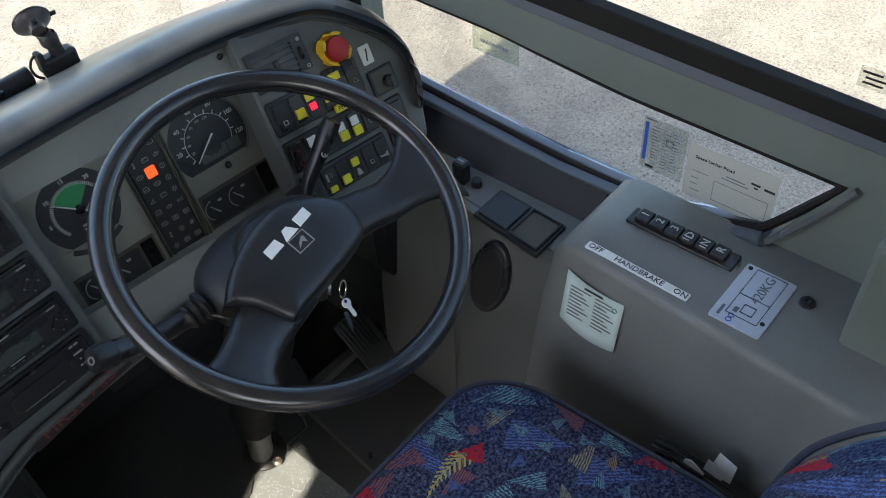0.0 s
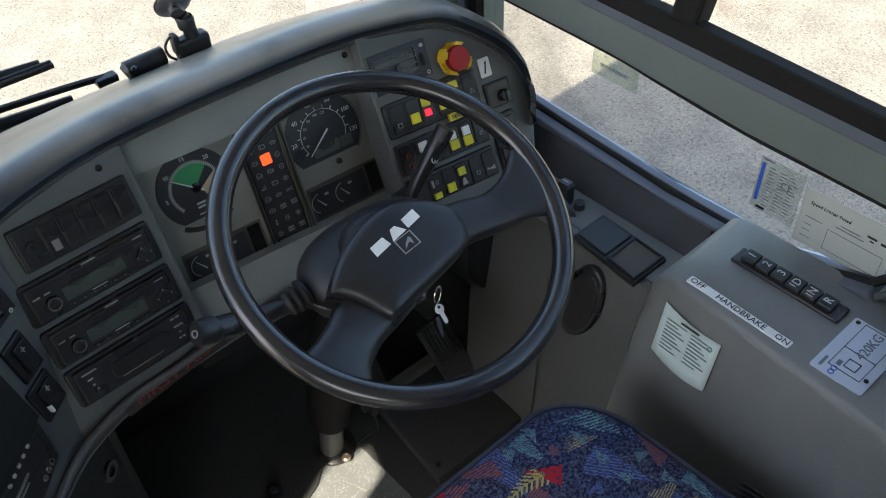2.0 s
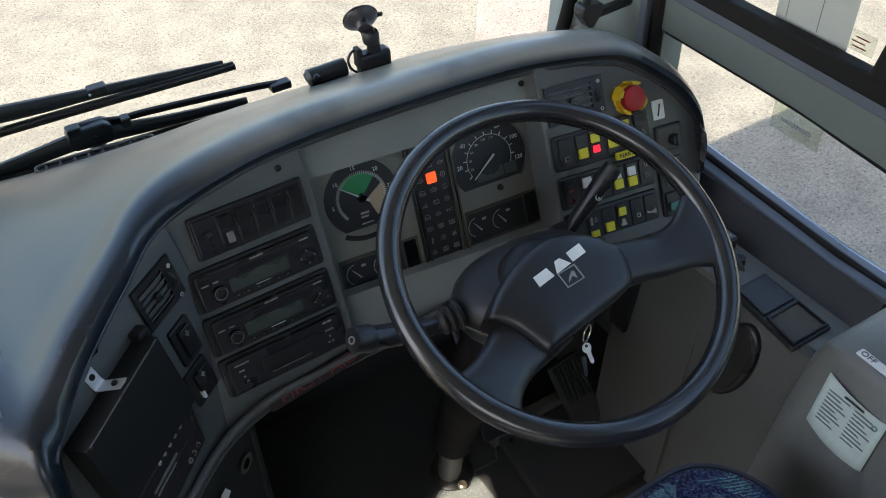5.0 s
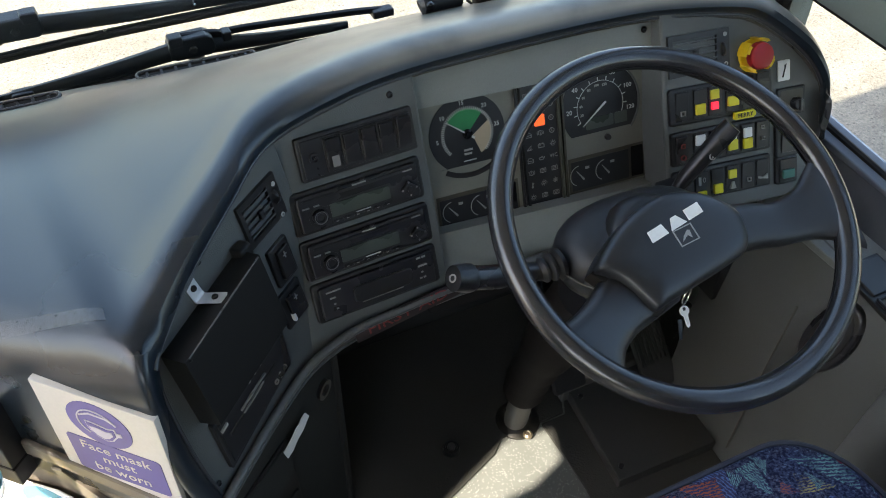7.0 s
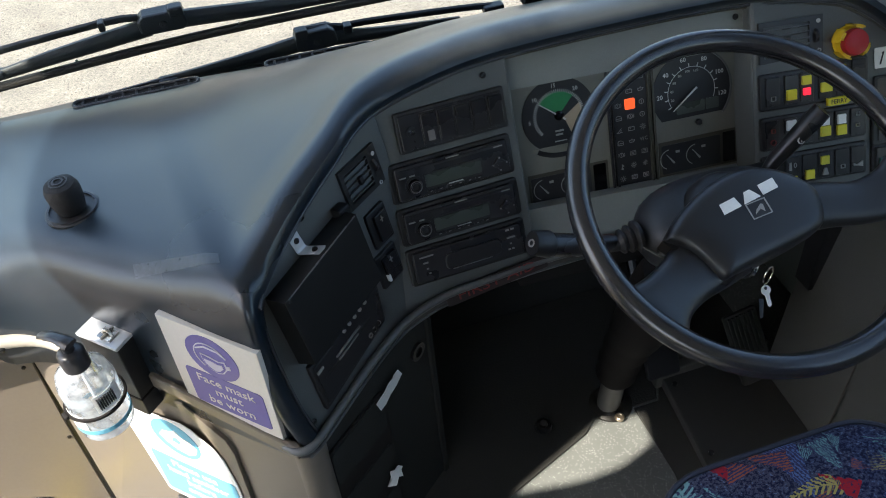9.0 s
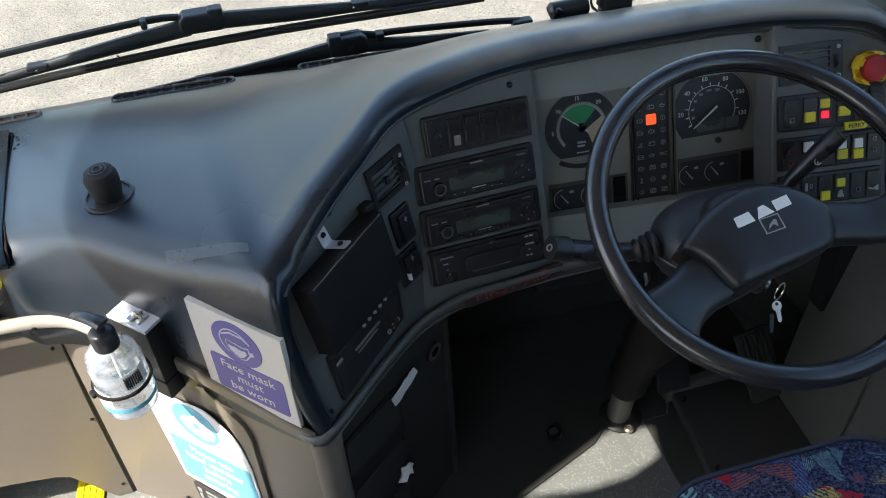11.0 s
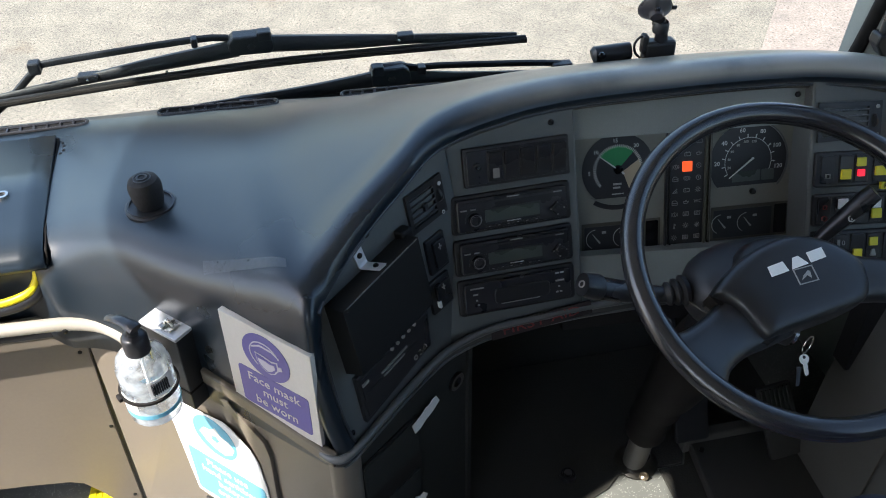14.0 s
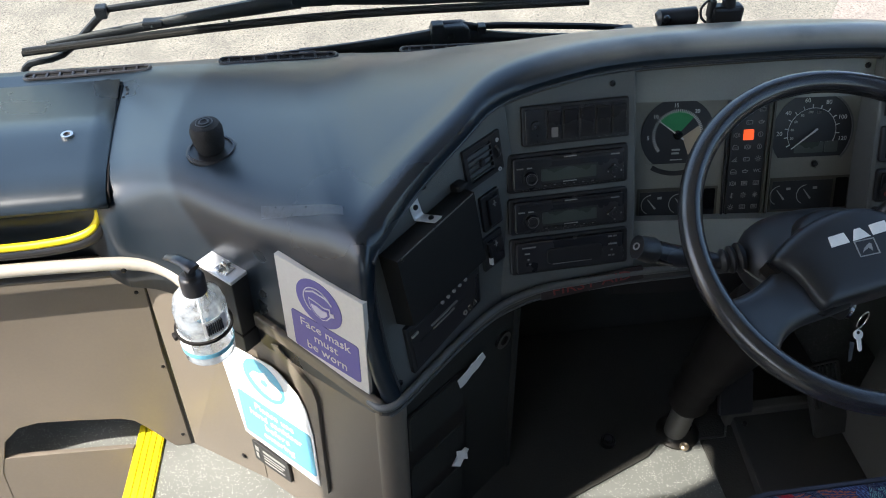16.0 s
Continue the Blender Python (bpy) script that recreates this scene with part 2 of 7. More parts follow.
def pane_glass(name, tint, gloss=0.35):
    """Thin pane: see-through, with a mirror gloss that grows at low angles."""
    m = bpy.data.materials.new(name)
    m.use_nodes = True
    nt = m.node_tree
    nt.nodes.remove(nt.nodes["Principled BSDF"])
    out = nt.nodes["Material Output"]
    t, g = nt.nodes.new("ShaderNodeBsdfTransparent"), nt.nodes.new("ShaderNodeBsdfGlossy")
    t.inputs[0].default_value = (*tint, 1)
    g.inputs["Roughness"].default_value = 0.02
    f = nt.nodes.new("ShaderNodeFresnel")
    f.inputs[0].default_value = 1.3
    k = nt.nodes.new("ShaderNodeMath")
    k.operation, k.inputs[1].default_value = "MULTIPLY", gloss
    nt.links.new(f.outputs[0], k.inputs[0])
    mx = nt.nodes.new("ShaderNodeMixShader")
    nt.links.new(k.outputs[0], mx.inputs[0])
    nt.links.new(t.outputs[0], mx.inputs[1])
    nt.links.new(g.outputs[0], mx.inputs[2])
    nt.links.new(mx.outputs[0], out.inputs[0])
    return m


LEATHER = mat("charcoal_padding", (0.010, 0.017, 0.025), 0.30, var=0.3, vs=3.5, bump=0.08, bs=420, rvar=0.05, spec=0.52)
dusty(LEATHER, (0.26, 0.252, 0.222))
FLANKSHADE = mat("shaded_console_grey", (0.092, 0.094, 0.087), 0.6, bump=0.3, bs=600)
FLOORSHADE = mat("floor_shade_black", (0.048, 0.047, 0.041), 0.8, bump=0.5, bs=250, spec=0.3)
LIP = mat("dark_lip", (0.040, 0.040, 0.040), 0.5, bump=0.1)
BEAD = mat("hood_bead", (0.045, 0.049, 0.055), 0.35, bump=0.05)
FASCIA = mat("grey_fascia", (0.100, 0.109, 0.106), 0.48, bump=0.25, bs=600)
BLACK = mat("black_plastic", (0.015, 0.015, 0.016), 0.42, bump=0.06, bs=800)
CUPGREY = mat("cup_plastic", (0.055, 0.050, 0.056), 0.32, var=0.1)
WIPERBLACK = mat("wiper_black", (0.011, 0.012, 0.015), 0.42, var=0.2, spec=0.4)
SATIN = mat("satin_black", (0.020, 0.020, 0.022), 0.3, var=0.1)
GLOSSY = mat("gloss_black", (0.006, 0.006, 0.007), 0.12, var=0.0, fine=0.0)
WHEELBLACK = mat("wheel_black", (0.016, 0.017, 0.019), 0.36, bump=0.10, bs=1100, vs=14, rvar=0.06, spec=0.55)
RIMBLACK = mat("worn_rim", (0.016, 0.016, 0.018), 0.24, bump=0.03, bs=900, vs=10, rvar=0.02, spec=0.8)
CONSOLE = mat("grey_console", (0.168, 0.173, 0.166), 0.42, bump=0.35, bs=600)
KICK = mat("grey_carpet", (0.034, 0.035, 0.032), 0.95, bump=0.5, bs=500, spec=0.1)
DARK = mat("dark_lining", (0.105, 0.102, 0.088), 0.9, spec=0.2)
TRIM = mat("grey_trim", (0.095, 0.10, 0.10), 0.32, bump=0.05)
SILL = mat("blue_grey_sill", (0.100, 0.110, 0.130), 0.62, bump=0.06)
DARKSLATE = mat("dark_slate_cover", (0.028, 0.031, 0.037), 0.5, bump=0.1)
BARGREY = mat("window_bar_grey", (0.140, 0.158, 0.136), 0.6, bump=0.1)
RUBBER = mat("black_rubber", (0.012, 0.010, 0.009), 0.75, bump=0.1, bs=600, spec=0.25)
BEIGE = mat("taupe_panel", (0.158, 0.134, 0.105), 0.45, bump=0.08, bs=500, vs=4, var=0.10)
CREAM = mat("cream_paint", (0.37, 0.34, 0.29), 0.35, var=0.06)
PILLARGREY = mat("pillar_lining", (0.26, 0.28, 0.25), 0.8, bump=0.15, bs=500)
FLOOR = flecked("speckled_vinyl", (0.150, 0.156, 0.142), (0.44, 0.45, 0.41), 360, 0.34, 0.55, share=0.26)
GRAVEL = stained_gravel()
SEAT = moquette()
PIPING = mat("navy_piping", (0.035, 0.042, 0.066), 0.6)
YELLOW = mat("yellow_strip", (0.78, 0.62, 0.01), 0.4, var=0.08)
YELLOWP = mat("yellow_plastic", (0.75, 0.50, 0.02), 0.4, var=0.05)
YSYM = mat("pale_yellow_key", (0.62, 0.56, 0.03), 0.4, var=0.05)
YKEY = mat("yellow_key", (0.72, 0.62, 0.02), 0.4, var=0.05)
WKEY = mat("white_key", (0.75, 0.77, 0.77), 0.4, var=0.05)
GKEY = mat("green_key", (0.03, 0.13, 0.11), 0.4, var=0.05)
MARK = mat("white_print", (0.50, 0.50, 0.48), 0.6, var=0.0)
GREYMARK = mat("grey_print", (0.30, 0.30, 0.28), 0.6, var=0.0)
DIMMARK = mat("dim_print", (0.22, 0.21, 0.20), 0.6, var=0.0)
REDPRINT = mat("dark_red_print", (0.19, 0.030, 0.028), 0.6, var=0.1)
RED = mat("red_button", (0.40, 0.015, 0.02), 0.38, var=0.06)
REDLAMP = mat("red_lamp", (1.0, 0.02, 0.05), 0.4, var=0.0, fine=0.0, glow=0.24)
ORANGELAMP = mat("orange_lamp", (1.0, 0.10, 0.02), 0.4, var=0.0, fine=0.0, glow=0.26)
CLUSTERGREY = mat("cluster_surround", (0.190, 0.206, 0.198), 0.42, bump=0.2, bs=600)
CRADLE = mat("cradle_black", (0.010, 0.010, 0.010), 0.6, var=0.2, spec=0.3)
GREENDIAL = mat("green_dial", (0.015, 0.20, 0.07), 0.5, var=0.05)
TANDIAL = mat("tan_dial", (0.36, 0.29, 0.20), 0.5, var=0.05)
DIALGREY = mat("dial_plate", (0.165, 0.167, 0.142), 0.5, var=0.08)
DIALBLACK = mat("dial_black", (0.014, 0.015, 0.017), 0.4, var=0.05)
OLIVE = mat("gauge_surround", (0.055, 0.052, 0.038), 0.45, var=0.08)
LCD = mat("lcd_glass", (0.055, 0.068, 0.058), 0.3, var=0.05)
STEEL = mat("bright_steel", (0.62, 0.61, 0.57), 0.28, metal=1.0, var=0.1, vs=40)
SCREWM = mat("black_screw", (0.02, 0.02, 0.02), 0.3, metal=0.6, var=0.0)
PAPER = mat("white_paper", (0.80, 0.80, 0.77), 0.7, var=0.03)
GREENPAPER = mat("pale_green_paper", (0.60, 0.71, 0.67), 0.7, var=0.04)
ALU = mat("brushed_plate", (0.52, 0.55, 0.62), 0.4, metal=0.35, var=0.06)
INK = mat("black_ink", (0.015, 0.015, 0.018), 0.6, var=0.0)
GREYINK = mat("grey_ink", (0.16, 0.17, 0.20), 0.6, var=0.0)
BLUEINK = mat("blue_ink", (0.03, 0.10, 0.45), 0.6, var=0.0)
SIGNWHITE = mat("sign_board", (0.60, 0.57, 0.52), 0.45, var=0.04)
PURPLE = mat("purple_print", (0.115, 0.095, 0.30), 0.5, var=0.06)
SKYBLUE = mat("light_blue_print", (0.14, 0.42, 0.56), 0.6, var=0.04)
PALEPRINT = mat("pale_print", (0.52, 0.50, 0.55), 0.5, var=0.0)
CLEARFILM = pane_glass("sticker_film", (0.86, 0.88, 0.85), 0.4)
PALEFILM = pane_glass("pale_film", (0.88, 0.92, 0.86), 0.5)
CARD = mat("backed_card", (0.50, 0.50, 0.44), 0.7, var=0.05)
WINDOW = pane_glass("window_pane", (0.93, 0.96, 0.94))
BODY = mat("coach_paint", (0.55, 0.55, 0.56), 0.3, var=0.04)
HEADLINING = mat("headlining", (0.55, 0.55, 0.53), 0.9, bump=0.2)
SCUFF = mat("scuffed_padding", (0.038, 0.046, 0.055), 0.34, var=0.3, vs=170, bump=0.2, bs=500)


def clear_plastic():
    """Scuffed clear plastic: see-through, a little milky, with a glossy skin."""
    m = pane_glass("clear_plastic", (0.95, 0.98, 1.0), 0.9)
    nt = m.node_tree
    mx = next(n for n in nt.nodes if n.type == "MIX_SHADER")
    clear = next(n for n in nt.nodes if n.type == "BSDF_TRANSPARENT")
    soft = nt.nodes.new("ShaderNodeMixShader")
    milk = nt.nodes.new("ShaderNodeAddShader")
    for k, kind in enumerate(("ShaderNodeBsdfTranslucent", "ShaderNodeBsdfDiffuse")):
        n = nt.nodes.new(kind)
        n.inputs[0].default_value = (0.44, 0.47, 0.50, 1)
        nt.links.new(n.outputs[0], milk.inputs[k])
    tc, n = nt.nodes.new("ShaderNodeTexCoord"), nt.nodes.new("ShaderNodeTexNoise")
    n.inputs["Scale"].default_value, n.inputs["Detail"].default_value = 38, 4
    nt.links.new(tc.outputs["Object"], n.inputs["Vector"])
    r = nt.nodes.new("ShaderNodeMapRange")
    r.inputs["From Min"].default_value, r.inputs["From Max"].default_value = 0.42, 0.62
    r.inputs["To Min"].default_value, r.inputs["To Max"].default_value = 0.20, 0.62
    nt.links.new(n.outputs[0], r.inputs[0])
    nt.links.new(r.outputs[0], soft.inputs[0])
    nt.links.new(clear.outputs[0], soft.inputs[1])
    nt.links.new(milk.outputs[0], soft.inputs[2])
    nt.links.new(soft.outputs[0], mx.inputs[1])
    return m


CLEAR = clear_plastic()
GALVANISED = mat("galvanised_plate", (0.66, 0.68, 0.70), 0.42, metal=0.35, var=0.08, vs=60)


# ---- building helpers ----
def plane(x, y, z, yaw=0.0, slope=0.0):
    """Frame of a panel that faces the cab: u to its right, v up along it, n out of it. slope: how far its top falls back per metre."""
    a = radians(yaw)
    u = Vector((math.cos(a), math.sin(a), 0))
    v = (Vector((0, 0, 1)) - slope * Vector((math.sin(a), -math.cos(a), 0))).normalized()
    n = u.cross(v)
    m = Matrix((u, v, n)).transposed().to_4x4()
    m.translation = (x, y, z)
    return m


def thing(name, m=None, label="", category="", group="", kind=""):
    ob = new(name)
    ob.empty_display_size = 0.05
    ob.matrix_world = m if m is not None else Matrix()
    return tagged(ob, label, category, group, kind)


def part(name, bm, material, parent, label="", smooth=False, at=None):
    me = bpy.data.meshes.new(name)
    bmesh.ops.recalc_face_normals(bm, faces=bm.faces)
    for f in bm.faces:
        f.smooth = smooth
    bm.to_mesh(me)
    bm.free()
    me.materials.append(material)
    if smooth:
        me.set_sharp_from_angle(angle=radians(42))
    ob = new(name, me)
    ob.parent = parent
    if at is not None:
        ob.matrix_basis = at
    return tagged(ob, label)


def single(name, bm, material, m=None, label="", category="", group="", kind="", smooth=False):
    ob = part(name, bm, material, None, label, smooth)
    ob.matrix_world = m if m is not None else Matrix()
    return tagged(ob, label, category, group, kind)


def bevelled(bm, width, segments=2, sharp=40):
    if width <= 0:
        return bm
    edges = [e for e in bm.edges if len(e.link_faces) == 2 and e.calc_face_angle(0) > radians(sharp)]
    bmesh.ops.bevel(bm, geom=edges, offset=width, segments=segments, profile=0.5, affect="EDGES", clamp_overlap=True)
    return bm


def block(x0, x1, y0, y1, z0, z1, bev=0.0, segments=2):
    bm = bmesh.new()
    bmesh.ops.create_cube(bm, size=1)
    for v in bm.verts:
        v.co = ((x0 + x1) / 2 + v.co.x * (x1 - x0), (y0 + y1) / 2 + v.co.y * (y1 - y0), (z0 + z1) / 2 + v.co.z * (z1 - z0))
    return bevelled(bm, bev, segments)


def slab(poly, top, bottom, bev=0.0, segments=2, bm=None):
    """A polygon in u, v, raised from n = bottom to n = top."""
    own = bm is None
    bm = bmesh.new() if own else bm
    low = [bm.verts.new((x, y, bottom)) for x, y in poly]
    high = [bm.verts.new((x, y, top)) for x, y in poly]
    bm.faces.new(high)
    bm.faces.new(low[::-1])
    for i in range(len(poly)):
        j = (i + 1) % len(poly)
        bm.faces.new((low[i], low[j], high[j], high[i]))
    if own:
        bmesh.ops.recalc_face_normals(bm, faces=bm.faces)
        bevelled(bm, bev, segments)
    return bm


def rounded(x0, x1, y0, y1, r, k=4):
    """Corner-rounded rectangle as a polygon."""
    out = []
    for cx, cy, a0 in ((x1 - r, y1 - r, 0), (x0 + r, y1 - r, 90), (x0 + r, y0 + r, 180), (x1 - r, y0 + r, 270)):
        for i in range(k + 1):
            a = radians(a0 + 90 * i / k)
            out.append((cx + r * math.cos(a), cy + r * math.sin(a)))
    return out


def disc(cx, cy, r, k=32, a0=0.0, a1=360.0):
    full = abs(a1 - a0) >= 360
    return [(cx + r * math.cos(radians(a0 + (a1 - a0) * i / (k if full else k - 1))), cy + r * math.sin(radians(a0 + (a1 - a0) * i / (k if full else k - 1)))) for i in range(k)]


def ring(cx, cy, r0, r1, top, bottom, k=32, a0=0.0, a1=360.0, bm=None):
    """Flat ring or arc band with thickness."""
    bm = bmesh.new() if bm is None else bm
    full = abs(a1 - a0) >= 360
    rows = []
    for i in range(k if full else k + 1):
        a = radians(a0 + (a1 - a0) * i / k)
        c, s = math.cos(a), math.sin(a)
        rows.append([bm.verts.new((cx + r * c, cy + r * s, n)) for r, n in ((r0, bottom), (r1, bottom), (r1, top), (r0, top))])
    count = len(rows)
    for i in range(count if full else count - 1):
        p, q = rows[i], rows[(i + 1) % count]
        for j in range(4):
            bm.faces.new((p[j], p[(j + 1) % 4], q[(j + 1) % 4], q[j]))
    if not full:
        bm.faces.new(rows[0])
        bm.faces.new(rows[-1][::-1])
    return bm


def lathe(profile, k=24, bm=None, at=None):
    """Turn a profile of (radius, height) round the local n axis."""
    bm = bmesh.new() if bm is None else bm
    at = at or Matrix()
    rows = []
    for r, h in profile:
        if r < 1e-6:
            rows.append([bm.verts.new(at @ Vector((0, 0, h)))])
        else:
            rows.append([bm.verts.new(at @ Vector((r * math.cos(2 * math.pi * i / k), r * math.sin(2 * math.pi * i / k), h))) for i in range(k)])
    for p, q in zip(rows, rows[1:]):
        for i in range(k):
            j = (i + 1) % k
            if len(p) == 1 and len(q) == 1:
                continue
            if len(p) == 1:
                bm.faces.new((p[0], q[j], q[i]))
            elif len(q) == 1:
                bm.faces.new((p[i], p[j], q[0]))
            else:
                bm.faces.new((p[i], p[j], q[j], q[i]))
    return bm


def smooth_path(points, steps=6):
    """Catmull-Rom line through points."""
    pts = [Vector(p) for p in points]
    out = []
    for i in range(len(pts) - 1):
        a, b, c, d = pts[max(i - 1, 0)], pts[i], pts[i + 1], pts[min(i + 2, len(pts) - 1)]
        for s in range(steps):
            t = s / steps
            out.append(0.5 * ((2 * b) + (c - a) * t + (2 * a - 5 * b + 4 * c - d) * t * t + (3 * b - a - 3 * c + d) * t ** 3))
    out.append(pts[-1])
    return out


def tube(points, r, k=12, bm=None, caps=True, flat=1.0, up=(0, 0, 1)):
    """A tube along points; r a number or one for each point; flat squeezes it along its own up."""
    bm = bmesh.new() if bm is None else bm
    pts = [Vector(p) for p in points]
    radii = r if isinstance(r, (list, tuple)) else [r] * len(pts)
    rows = []
    for i, p in enumerate(pts):
        t = (pts[min(i + 1, len(pts) - 1)] - pts[max(i - 1, 0)]).normalized()
        side = t.cross(Vector(up))
        side = side.normalized() if side.length > 1e-4 else t.orthogonal().normalized()
        top = side.cross(t)
        rows.append([bm.verts.new(p + radii[i] * (math.cos(2 * math.pi * j / k) * side + flat * math.sin(2 * math.pi * j / k) * top)) for j in range(k)])
    for p, q in zip(rows, rows[1:]):
        for j in range(k):
            bm.faces.new((p[j], p[(j + 1) % k], q[(j + 1) % k], q[j]))
    if caps:
        bm.faces.new(rows[0][::-1])
        bm.faces.new(rows[-1])
    return bm


def bars(cells, top, bottom):
    """Several flat bars (x0, x1, y0, y1) in one mesh: printed lines."""
    bm = bmesh.new()
    for x0, x1, y0, y1 in cells:
        slab([(x0, y0), (x1, y0), (x1, y1), (x0, y1)], top, bottom, bm=bm)
    return bm


def lettering(text, size, x, y, n, turn=0.0, depth=0.0004, align="CENTER", stretch=1.0):
    """Words in the built-in font as a mesh in u, v, centred at (x, y)."""
    cu = bpy.data.curves.new("words", "FONT")
    cu.body, cu.size, cu.extrude, cu.align_x, cu.align_y, cu.resolution_u = text, size, depth, align, "CENTER", 2
    ob = new("words", cu)
    bpy.context.view_layer.update()
    me = bpy.data.meshes.new_from_object(ob.evaluated_get(bpy.context.evaluated_depsgraph_get()))
    bm = bmesh.new()
    bm.from_mesh(me)
    bpy.data.objects.remove(ob)
    bpy.data.curves.remove(cu)
    bpy.data.meshes.remove(me)
    bm.transform(Matrix.Translation((x, y, n)) @ Matrix.Rotation(radians(turn), 4, "Z") @ Matrix.Diagonal((stretch, 1, 1, 1)))
    return bm

# ---- frames of the cab's panels ----
LEFT_WALL = plane(-0.65, 0.07, 0.65, -45, 0.0)
LEFT_FASCIA = plane(-0.4545, 0.293, 0.7774, 40, 0.22)
RADIO_FASCIA = plane(-0.3213, 0.3191, 0.7323, 2, 0.38)
MID_FASCIA = plane(0.0, 0.306, 0.66, -4, 0.38)
CLUSTER = plane(0.0, 0.337, 0.66, -4, 0.38) @ Matrix.Translation((-0.001, 0.0175, 0))
RIGHT_FASCIA = plane(0.28, 0.265, 0.73, -8, 0.50)
SIDE = plane(0.48, 0.0, 0.0, -90, 0.0)
FLANK = plane(0.30, 0.0, 0.0, -90, 0.0)
SHELF_TOP = Matrix(((0, 1, 0, 0), (-1, 0, 0, 0), (0, 0, 1, 0), (0, 0, 0, 1)))


# ---- setting: ground and the coach's shell ----
bm = bmesh.new()
bmesh.ops.create_grid(bm, x_segments=2, y_segments=2, size=600)
bmesh.ops.translate(bm, verts=bm.verts, vec=(0, 0, -0.95))
single("ground", bm, GRAVEL, kind="structure", label="pale compacted gravel yard with brown stains")

floor = thing("floor", kind="structure", label="grey speckled vinyl floor of the cab and gangway")
part("cab_floor", slab([(-1.12, -4), (0.48, -4), (0.48, 0.62), (-0.9, 0.62), (-1.12, 0.60)], 0, -0.06), FLOOR, floor)
part("rear_floor", block(-1.95, -1.12, -4, -0.95, -0.06, 0), FLOOR, floor)
# two near-black sheets paint the floor's shade round the sun patch
part("footwell_shade_sheet", slab([(-.62, .06), (-.33, .150), (-.11, .240), (-.080, .266), (.06, .266), (.08, .31), (.33, .31), (.33, .598), (-.62, .598)], .005, 0, .002), FLOORSHADE, floor, "black sheet that paints the shade in the footwell")
part("pedal_shade_sheet", slab([(.006, .262), (.010, .10), (-.02, -.12), (.30, -.12), (.34, .305), (.084, .305), (.062, .262)], .005, 0, .002), FLOORSHADE, floor, "black sheet that paints the shade round the pedals")
part("door_floor", slab([(-1.95, .43), (-1.142, .43), (-1.138, .60), (-1.95, .60)], -.010, -.05), FLOOR, floor)
part("lower_step", block(-1.95, -1.12, -0.95, 0.62, -0.36, -0.30), FLOOR, floor)
part("riser", block(-1.125, -1.105, -0.95, 0.62, -0.30, -0.06), BEIGE, floor)

bm = bmesh.new()
for x0, x1, y0, y1 in ((-1.99, -1.985, -4.05, 0.78), (-1.574, 0.53, -4.05, 0.78), (-1.985, -1.574, -4.05, -0.534), (-1.985, -1.574, -0.360, 0.78)):
    slab([(x0, y0), (x1, y0), (x1, y1), (x0, y1)], 2.10, 2.03, bm=bm)
# thin plate added out of view; leaf-shaped opening shapes the floor's sun patch
slab([(-1.574, -0.360), (-1.574, -0.408), (-1.604, -0.408), (-1.699, -0.390), (-1.810, -0.437), (-1.917, -0.484), (-1.985, -0.484), (-1.985, -0.360)], 2.035, 2.03, bm=bm)
slab([(-1.985, -0.484), (-1.985, -0.534), (-1.574, -0.534), (-1.574, -0.408), (-1.604, -0.408), (-1.624, -0.472), (-1.701, -0.500), (-1.789, -0.504), (-1.917, -0.484)], 2.035, 2.03, bm=bm)
single("ceiling", bm, HEADLINING, kind="structure", label="pale grey ceiling lining with an added opening for the sun patch")


def holed(name, x0, x1, y0, y1, z0, z1, holes, material, label):
    """A flank wall with openings (y0, y1, z0, z1), built of butted pieces."""
    bm = bmesh.new()
    ys = sorted({y0, y1, *(h[0] for h in holes), *(h[1] for h in holes)})
    for a, b in zip(ys, ys[1:]):
        cut = sorted((h[2], h[3]) for h in holes if h[0] <= a and h[1] >= b)
        z = z0
        for c, d in cut + [(z1, z1)]:
            if c > z + 1e-6:
                piece = block(x0, x1, a, b, z, c)
                me = bpy.data.meshes.new("tmp")
                piece.to_mesh(me)
                piece.free()
                bm.from_mesh(me)
                bpy.data.meshes.remove(me)
            z = d
    return single(name, bm, material, kind="structure", label=label)


holed("wall_right", 0.48, 0.53, -4.05, 0.83, -0.65, 2.03, [(-3.8, -1.85, 0.75, 1.75), (-1.7, 0.385, 0.58, 1.75), (0.60, 0.83, 0.58, 2.03)], BARGREY, "grey lined flank wall with side windows")
holed("wall_left", -1.99, -1.95, -4.05, 0.78, -0.65, 2.03, [(-0.30, 0.72, -0.1, 2.01), (-3.8, -1.3, 0.75, 1.74)], BARGREY, "grey lined flank wall with the entrance door opening")
single("wall_rear", block(-1.95, 0.48, -4.05, -4.0, -0.65, 2.03), BARGREY, kind="structure", label="plain wall that closes the saloon")
single("wall_front", block(-1.97, 0.51, 0.83, 0.93, -0.65, 0.50, 0.02), BODY, kind="structure", label="painted front panel below the windscreen")
single("bulkhead", block(-1.95, 0.48, 0.60, 0.64, -0.3, 0.60), KICK, kind="structure", label="dark lined front wall of the footwell")

